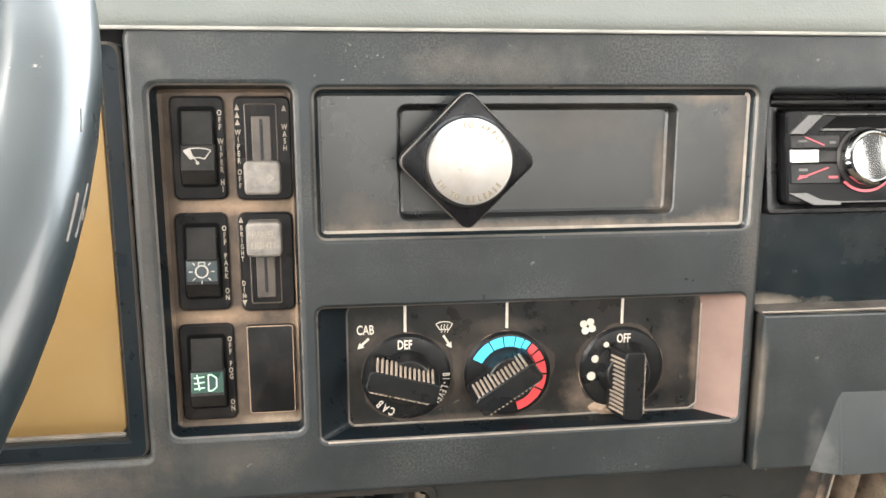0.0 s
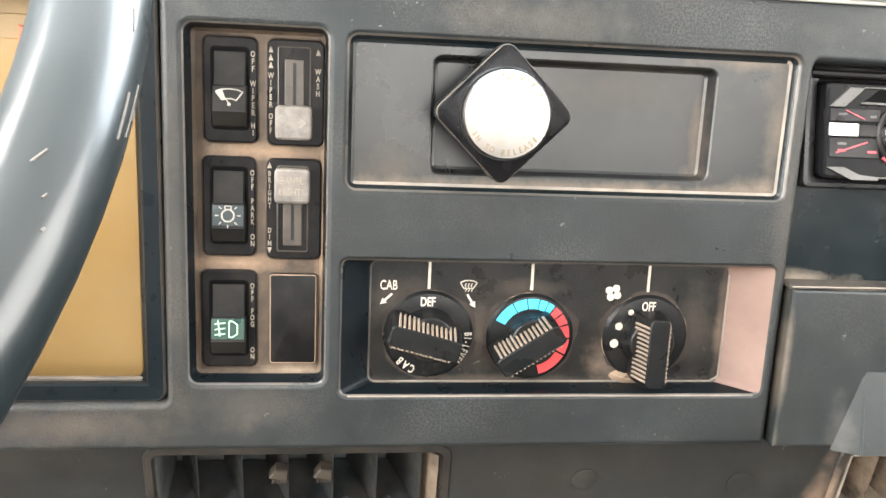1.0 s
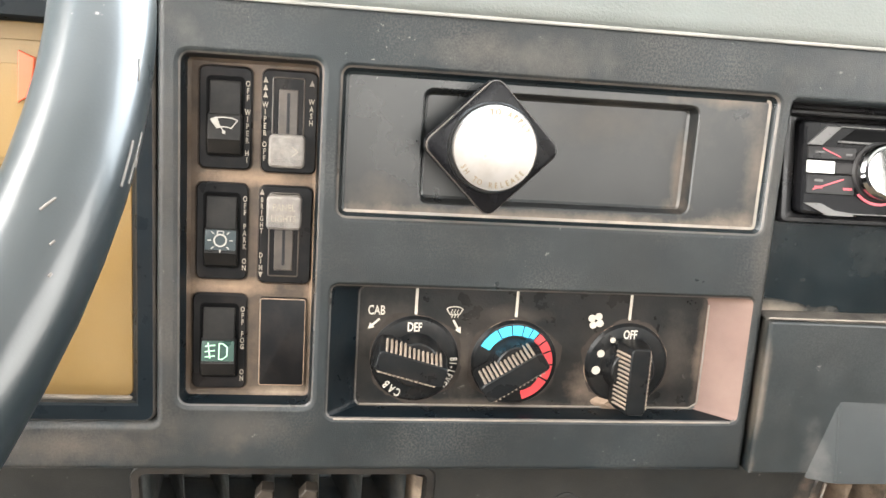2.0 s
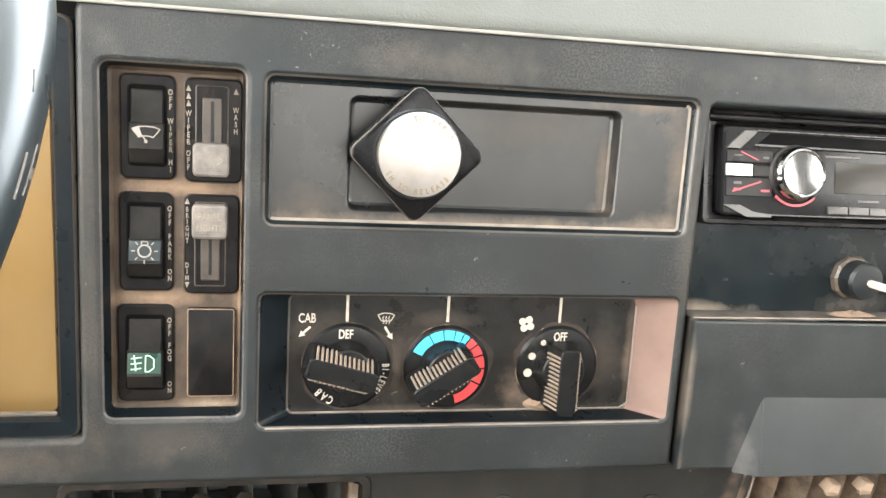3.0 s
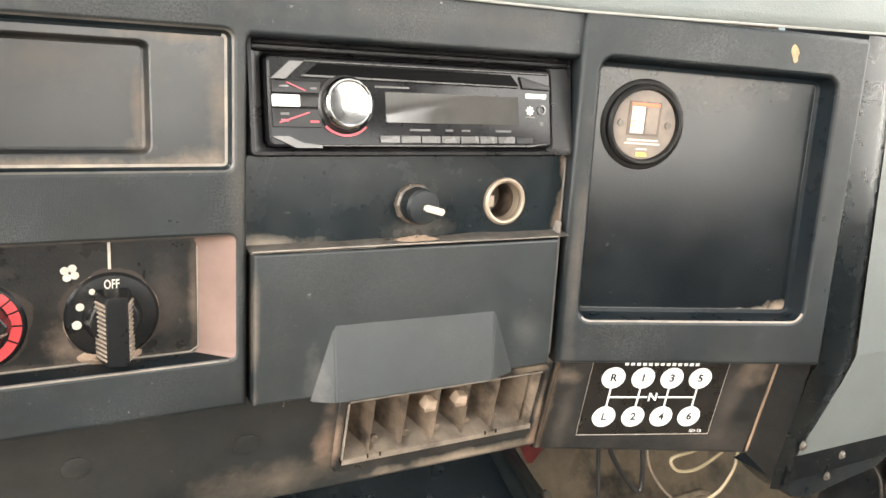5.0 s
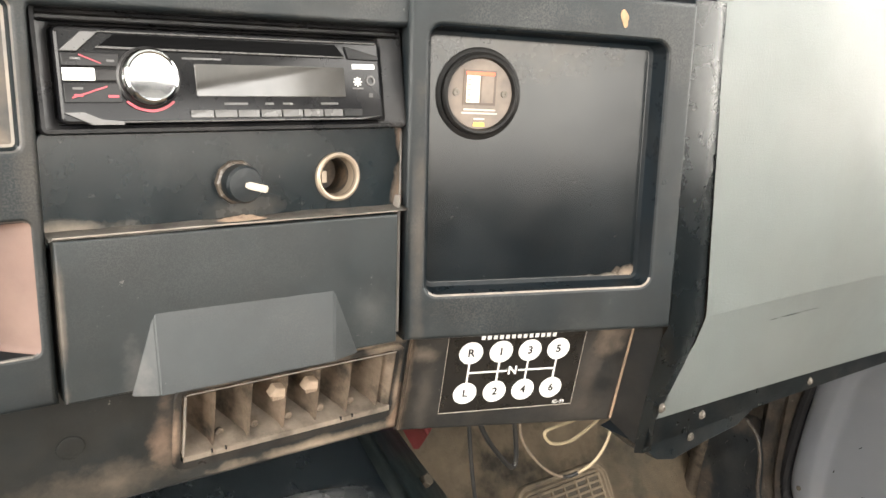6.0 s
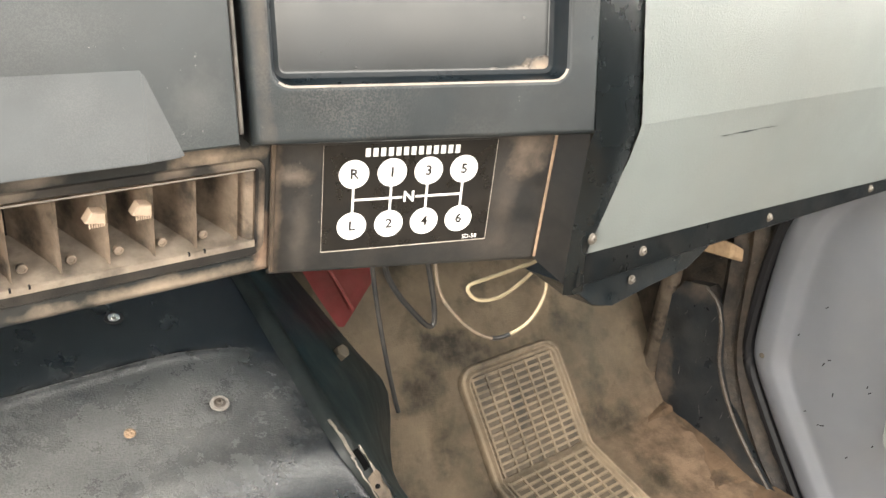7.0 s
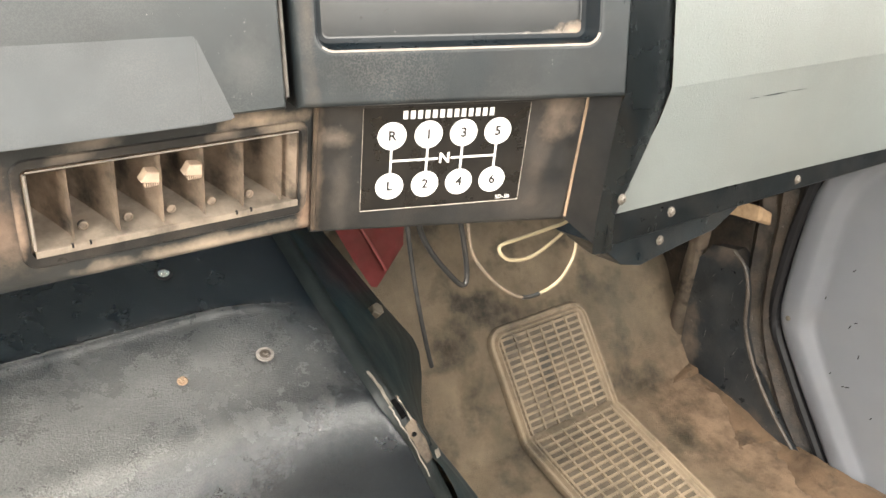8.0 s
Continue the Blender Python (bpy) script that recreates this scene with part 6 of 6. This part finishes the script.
on_radio("slot_lip", [(0.2480, 0.8896), (0.3840, 0.8888), (0.3845, 0.8896), (0.2490, 0.8908)], 0.0012, "silver", "silver lip under the slot")
on_radio("silver_wedge", [(0.2315, 0.8880), (0.2395, 0.8880), (0.2500, 0.8975), (0.2420, 0.8975)], 0.0012, "silver", "silver corner wedge")
on_radio("silver_wedge", [(0.3870, 0.8885), (0.4070, 0.8880), (0.4070, 0.8905), (0.3850, 0.8955)], 0.0010, "radio_frame")
on_radio("top_line", [(0.2500, 0.8972), (0.4060, 0.8972), (0.4060, 0.8980), (0.2500, 0.8980)], 0.0008, "silver")
on_radio("mode_button", rr(0.2322, 0.8742, 0.2468, 0.8802, 0.0005), 0.0016, "print_white", "white mode button")
on_radio("button", rr(0.2474, 0.8742, 0.2580, 0.8796, 0.0005), 0.0012, "radio_frame")
on_radio("button", rr(0.2322, 0.8812, 0.2585, 0.8872, 0.0006), 0.0010, "radio_frame")
on_radio("button", rr(0.2322, 0.8638, 0.2585, 0.8732, 0.0006), 0.0010, "radio_frame")
part("red_line", slab(face_r, bar(0.2355, 0.8660, 0.2520, 0.8715, 0.0007), RW, RW - 0.0014, 0.0001), "pink", front)
part("red_line", slab(face_r, bar(0.2400, 0.8865, 0.2500, 0.8825, 0.0006), RW, RW - 0.0014, 0.0001), "pink", front)
for x, z, w_, m_ in ((0.2385, 0.8846, 0.0050, "silver"), (0.2545, 0.8838, 0.0034, "silver"), (0.2385, 0.8705, 0.0046, "silver"), (0.2385, 0.8672, 0.0042, "pink"), (0.2545, 0.8668, 0.0050, "pink")):
    part("tiny_print", slab(face_r, rr(x - w_ / 2, z - 0.0006, x + w_ / 2, z + 0.0006, 0.0002), RW, RW - 0.0014, 0.0001), m_, front)
on_radio("lower_wedge", [(0.2315, 0.8590), (0.2400, 0.8590), (0.2480, 0.8555), (0.2580, 0.8545), (0.2580, 0.8535), (0.2440, 0.8535)], 0.0012, "silver", "silver lower trim")
on_radio("lower_line", [(0.2560, 0.8540), (0.3930, 0.8540), (0.4060, 0.8560), (0.3930, 0.8550), (0.2560, 0.8548)], 0.0010, "silver")
on_radio("display", rr(0.2960, 0.8668, 0.3840, 0.8835, 0.0008), 0.0004, "display", "dark grey display window")
for i in range(8):
    x = 0.2920 + 0.0128 * i
    on_radio("preset_button", rr(x, 0.8560, x + 0.0120, 0.8600, 0.0005), 0.0012, "silver" if i < 7 else "radio_frame", "small grey preset button")
for x, w_ in ((0.3170, 0.0130), (0.3360, 0.0050), (0.3470, 0.0060), (0.3730, 0.0110)):
    part("tiny_print", slab(face_r, rr(x - w_ / 2, 0.8625, x + w_ / 2, 0.8637, 0.0002), RW, RW - 0.0003, 0.0001), "silver", front)
part("tiny_print", slab(face_r, rr(0.2900, 0.8855, 0.3110, 0.8865, 0.0002), RW, RW - 0.0003, 0.0001), "silver", front)
part("maker_bar", slab(face_r, rr(0.3895, 0.8828, 0.4045, 0.8856, 0.0003), RW, RW - 0.0004, 0.0001), "print_white", front, "plain white maker's bar")
part("symbol", flat(plane_matrix(face_r, 0.3925, 0.8755, RW), [bar(0.0028 * math.cos(radians(a)), 0.0028 * math.sin(radians(a)), -0.0028 * math.cos(radians(a)), -0.0028 * math.sin(radians(a)), 0.0006) for a in (0, 45, 90, 135)]), "print_white", front)
part("tiny_print", slab(face_r, rr(0.3890, 0.8712, 0.3962, 0.8722, 0.0002), RW, RW - 0.0003, 0.0001), "silver", front)
part("tiny_print", slab(face_r, rr(0.3995, 0.8666, 0.4022, 0.8690, 0.0002), RW, RW - 0.0003, 0.0001), "silver", front)
part("socket", turned(plane_matrix(face_r, 0.4010, 0.8762, RW), [(0.0031, 0.0), (0.0030, 0.0007), (0.0021, 0.0008), (0.0019, -0.0003)], 24), "silver", front, "round jack socket")
mr = plane_matrix(face_r, 0.2722, 0.8757, RW)
rk = part("volume_knob", turned(mr, [(0.0158, 0.0), (0.0157, 0.0012), (0.0145, 0.0020), (0.0142, 0.0030)], 56), "radio_frame", front)
part("chrome_ring", turned(mr, [(0.0142, 0.0020), (0.0141, 0.0058), (0.0130, 0.0076), (0.0120, 0.0082), (0.0112, 0.0076), (0.0060, 0.0070), (0.001, 0.0068)], 56), "chrome", rk, "chrome knob with a dished face", angle=22)
part("red_arc", flat(mr @ Matrix.Translation((0, 0, 0.0004)), [arc(0.0152, 0.0170, 225, 315, 14)], 0.0006), "pink", front, "dull red arc below the knob")

socket = empty("lighter_socket", "open cigarette lighter socket with a dusty metal ring", "lighter socket")
ml = plane_matrix(face_a, 0.3815, 0.8195, 0.008)
bm = turned(ml, [(0.0148, -0.0005), (0.0146, 0.0020), (0.0132, 0.0030), (0.0120, 0.0024), (0.0112, 0.0), (0.0110, -0.006)], 48, cap=False)
part("ring", bm, "ring_metal", socket)
part("well", turned(ml, [(0.0113, 0.001), (0.0110, -0.012), (0.0106, -0.022), (0.004, -0.0225)], 40), "dark_hole", socket, "dark socket well")
bm = bmesh.new()
box(bm, ml, -0.0094, -0.0034, -0.012, -0.0062, 0.0034, -0.0015)
part("contact", bm, "ring_metal", socket, "bright spring contact")

tog = empty("toggle_control", "dark threaded control with a pale flat lever", "control knob")
mt = plane_matrix(face_a, 0.3185, 0.8200, 0.008)
part("nut", turned(mt, [(0.0125, 0.0), (0.0123, 0.0030), (0.0110, 0.0042)], 10), "old_metal", tog, "dusty faceted nut", smooth=False)
part("barrel", turned(mt, [(0.0105, 0.003), (0.0104, 0.0125), (0.0092, 0.0145), (0.004, 0.0150)], 32), "bracket", tog)
dust_pile(lambda u, v, w=0: Vector((u, v, 0.7992 - w)), 0.3195, 0.4640, 0.015, 0.0046, 0.0, 0.0022, radio_panel, "tan dust fallen below the control", 11)
bm = bmesh.new()
box(bm, mt @ Matrix.Translation((0.002, -0.0005, 0.0150)) @ Matrix.Rotation(radians(-14), 4, "Z") @ Matrix.Rotation(radians(-28), 4, "Y"), -0.003, -0.0020, -0.001, 0.0098, 0.0020, 0.0013)
bmesh.ops.bevel(bm, geom=bm.edges[:], offset=0.0007, segments=2, affect="EDGES")
part("lever", bm, "slider_pale", tog, "pale flat lever")

drawer = empty("ash_drawer", "black plastic drawer with a moulded pull lip", "drawer")
part("drawer_front", slab(lambda u, v, w=0: face_a(u, v, w - 0.004), [(0.2212, 0.7135), (0.4178, 0.7120), (0.4178, 0.7955), (0.2212, 0.7975)], 0.02, 0.0, 0.0012), "fascia_dusty", drawer)
bm = bmesh.new()
wedge = {"tl": (0.2665, 0.7545, -0.0040), "tr": (0.3730, 0.7525, -0.0040), "bl": (0.2660, 0.7112, -0.0118), "br": (0.3690, 0.7106, -0.0118), "fl": (0.2530, 0.7110, -0.0040), "fr": (0.3890, 0.7100, -0.0040), "kl": (0.2660, 0.7112, -0.002), "kr": (0.3690, 0.7106, -0.002)}
vw = {k: bm.verts.new(face_a(*p)) for k, p in wedge.items()}
for q in (("tl", "tr", "br", "bl"), ("tl", "bl", "fl"), ("tr", "fr", "br"), ("bl", "br", "kr", "kl"), ("bl", "kl", "fl"), ("br", "fr", "kr")):
    bm.faces.new([vw[k] for k in q])
bmesh.ops.bevel(bm, geom=[e for e in bm.edges if len(e.link_faces) == 2], offset=0.0008, segments=2, affect="EDGES")
part("pull_lip", bm, "fascia_dusty", drawer, "sloping moulded pull lip", angle=20)


# ---------------------------------------------------------------- air vents
def air_vent(vent_mat, tab_mat):
    v_ = empty("air_vent", "black air vent with dusty upright vanes and thumb tabs", "air vent", group="air vents in the lower dash")
    o_ = vent_open
    bm_ = bmesh.new()
    inn_ = rr(0.2915, 0.6455, 0.4400, 0.6905, 0.002)
    loft(bm_, [ring(bm_, face_v, offset(o_, 0.0036), 0.0), ring(bm_, face_v, offset(o_, 0.0028), -0.0014), ring(bm_, face_v, rr(0.2895, 0.6428, 0.4420, 0.6926, 0.004), -0.0016), ring(bm_, face_v, offset(inn_, 0.0010), 0.0010), ring(bm_, face_v, inn_, 0.0040), ring(bm_, face_v, inn_, 0.0460)], [3, 3, 3, 1, 1], cap_mat=2)
    part("vent_frame", bm_, ["fascia_smooth", vent_mat, "seal" if vent_mat == "vent" else vent_mat, "vent_rim"], v_, "rounded dusty frame", angle=30)
    part("sill", shell([[face_v(x, z, w) for x in (0.2915, 0.34, 0.39, 0.4400)] for z, w in ((0.6430, -0.0022), (0.6466, -0.0020), (0.6472, -0.0008))], 0.0012), "sill", v_, "dust-covered sill")
    part("vent_floor", shell([[face_v(x, z, w) for x in (0.2917, 0.34, 0.39, 0.4398)] for z, w in ((0.6462, 0.0002), (0.6490, 0.0060), (0.6545, 0.020), (0.6640, 0.043))], 0.0012), "sill" if vent_mat == "vent" else vent_mat, v_, "dust-covered floor of the vent", angle=50)
    if vent_mat == "vent":
        part("top_edge", tube([face_v(x, 0.6908, -0.0012) for x in (0.2925, 0.34, 0.39, 0.4395)], 0.0006, 6), "pale_edge", v_, "rubbed upper edge")
        part("side_edge", tube([face_v(0.2918, z, -0.0008) for z in (0.6475, 0.66, 0.675, 0.6900)], 0.0009, 6), "pale_edge", v_, "dusty side edge")
    for i, x in enumerate((0.3115, 0.3352, 0.3592, 0.3830, 0.4065, 0.4305)):
        rows_ = [[face_v(x + lean, z, w) for w, lean in ((0.0015, 0.0), (0.010, -0.0010), (0.025, -0.0075), (0.044, -0.0165))] for z in (0.6480, 0.660, 0.675, 0.6895)]
        part("vane", shell(rows_, 0.0012), vent_mat, v_)
        if i in (2, 3):
            bm_ = bmesh.new()
            mv = plane_matrix(face_v, x - 0.0050, 0.6765, 0.006)
            lo_ = [(-0.0058, -0.0016), (0.0046, -0.0034), (0.0046, 0.0030), (-0.0020, 0.0040)]
            loft(bm_, [[bm_.verts.new(mv @ Vector((p, q, h))) for p, q in lo_] for h in (-0.004, 0.0026)] + [[bm_.verts.new(mv @ Vector((p * 0.85, q * 0.85, 0.0036))) for p, q in lo_]])
            tab_ = part("thumb_tab", bm_, tab_mat, v_, "dusty thumb tab", smooth=False)
            for k in range(7):
                bm_ = bmesh.new()
                box(bm_, mv, -0.0040 + 0.0012 * k, -0.0046, 0.0008, -0.0034 + 0.0012 * k, -0.0022, 0.0036)
                part("tooth", bm_, tab_mat, tab_, smooth=False)
        part("pivot", turned(plane_matrix(face_v, x + 0.0065, 0.6535, 0.009), [(0.0027, -0.002), (0.0026, 0.0003), (0.0019, 0.0005), (0.0016, -0.0004)], 14), vent_mat, v_)
    part("end_cheek", shell([[face_v(x, z, w) for x, w in ((0.4395, 0.0), (0.4350, 0.004), (0.4310, 0.012), (0.4290, 0.030))] for z in (0.6470, 0.6895)], 0.001), "vent", v_, "slanted dusty end piece")
    for x in (0.314, 0.405):
        for side in (-0.0045, 0.0045):
            bm_ = bmesh.new()
            box(bm_, plane_matrix(face_v, x + side, 0.6464, -0.0021), -0.0005, -0.0010, -0.001, 0.0005, 0.0012, 0.0006)
            part("clip_notch", bm_, "seal", v_, "small black notch in the sill", smooth=False)
    return v_


air_vent("vent", "tab")
air_vent("vent_dark", "slider_dark").matrix_world = Matrix.Translation((VENT_SHIFT, -0.237 * VENT_RISE, VENT_RISE))

# ---------------------------------------------------------------- filter gauge in the bin
meter = empty("filter_gauge", "round air filter gauge with a red-topped window", "gauge")
BW = 0.0185
mg = plane_matrix(face_b, 0.4752, 0.8702, BW)
part("gauge_ring", turned(mg, [(0.0295, 0.001), (0.0295, 0.0046), (0.0285, 0.0052), (0.0266, 0.0054), (0.0264, 0.0085), (0.0248, 0.0100), (0.0232, 0.0098), (0.0226, 0.0080), (0.0222, 0.0065)], 64, cap=False), "rocker", meter, "dark bevelled ring", angle=25)
part("dial", turned(mg, [(0.0226, 0.0064), (0.0222, 0.0068), (0.002, 0.0069)], 48), "meter_face", meter, "dusty brown dial face")
wf = mg @ Matrix.Translation((0, 0, 0.0069))
part("window_frame", flat(wf, [[(-0.0120, -0.0070), (0.0105, -0.0070), (0.0105, 0.0150), (-0.0120, 0.0150)]], 0.0008), "meter_frame", meter)
part("window", flat(wf, [[(-0.0100, -0.0055), (-0.0010, -0.0055), (-0.0010, 0.0115), (-0.0100, 0.0115)]], 0.0012), "meter_window", meter, "pale gauge window")
part("window", flat(wf, [[(0.0005, -0.0055), (0.0088, -0.0055), (0.0088, 0.0115), (0.0005, 0.0115)]], 0.0011), "meter_face", meter)
part("red_band", flat(wf, [[(-0.0105, 0.0118), (0.0092, 0.0118), (0.0092, 0.0140), (-0.0105, 0.0140)]], 0.0013), "warning", meter, "red band above the window")
for i in range(5):
    part("scale_tick", flat(wf, [bar(-0.0096, -0.004 + 0.0032 * i, -0.0070, -0.004 + 0.0032 * i, 0.0008)], 0.0015), "amber", meter)
for s in (-1, 1):
    part("dial_screw", turned(wf @ Matrix.Translation((s * 0.0168, 0.0005, 0)), [(0.0024, 0), (0.0022, 0.0010), (0.0008, 0.0010), (0.0006, 0.0004)], 16), "screw", meter)
for y, w_ in ((-0.0100, 0.0220), (-0.0122, 0.0250), (-0.0158, 0.0075)):
    part("tiny_print", flat(wf, [bar(-w_ / 2, y, w_ / 2, y, 0.0011)], 0.0004), "print", meter)
part("amber_mark", flat(wf, [[(-0.004, -0.0205), (0.004, -0.0205), (0.0035, -0.0180), (-0.0035, -0.0180)]], 0.0006), "amber", meter, "amber mark")
part("chip_mark", flat(plane_matrix(face_b, 0.568, 0.9235, 0.0, 12), [[(0.0026 * math.cos(a / 8 * math.pi) * (1 + 0.25 * math.cos(a)), 0.0060 * math.sin(a / 8 * math.pi)) for a in range(16)]], 0.0003), "foam", fascia, "tan chip in the plastic")

# ---------------------------------------------------------------- shift pattern label
card = empty("shift_label", "black shift pattern label with white numbered circles", "label")
lm = plane_matrix(face_l, 0.5345, 0.663, -0.0002, -2.2)
part("sheet", flat(lm, [[(-0.0560, -0.0350), (0.0562, -0.0350), (0.0562, 0.0365), (-0.0560, 0.0365)]], 0.0003), "label_black", card)
lt = lm @ Matrix.Translation((0, 0, 0.0003))
part("edge_line", flat(lt, [bar(-0.0555, -0.0347, 0.0557, -0.0347, 0.0005), bar(0.0557, -0.0347, 0.0557, 0.0360, 0.00025), bar(-0.0557, -0.0347, -0.0557, 0.0360, 0.0002)], 0.0002), "print", card, "white edge line")
for i in range(13):
    part("title_bar", flat(lt, [bar(-0.0288 + 0.0048 * i, 0.0283, -0.0288 + 0.0048 * i, 0.0337, 0.0030)], 0.0002), "print_white", card, "plain white title bar")
words("lettering", "SD-58", lt @ Matrix.Translation((0.0440, -0.0318, 0)), 0.0042, "print_white", card)
xs, yt, yb = (-0.0368, -0.0128, 0.0108, 0.0345), 0.0173, -0.0178
for line_ in [bar(xs[0] - 0.0007, 0, -0.0052, 0, 0.0014), bar(0.0036, 0, xs[3] + 0.0007, 0, 0.0014)] + [bar(x, yb, x, yt, 0.0014) for x in xs]:
    part("gate_line", flat(lt, [line_], 0.0002), "print_white", card, "white gate line")
words("lettering", "N", lt @ Matrix.Translation((-0.0008, 0, 0.0002)), 0.0098, "print_white", card, bold=0.00025)
for i, (t_, b_) in enumerate(zip("R135", "L246")):
    for ch, y in ((t_, yt), (b_, yb)):
        disc = part("number_disc", flat(lt, [circle(xs[i], y, 0.0093, 32)], 0.0004), "print_white", card, "white disc")
        words("lettering", ch, lt @ Matrix.Translation((xs[i], y, 0.0005)), 0.0090, "label_black", disc, bold=0.00022)
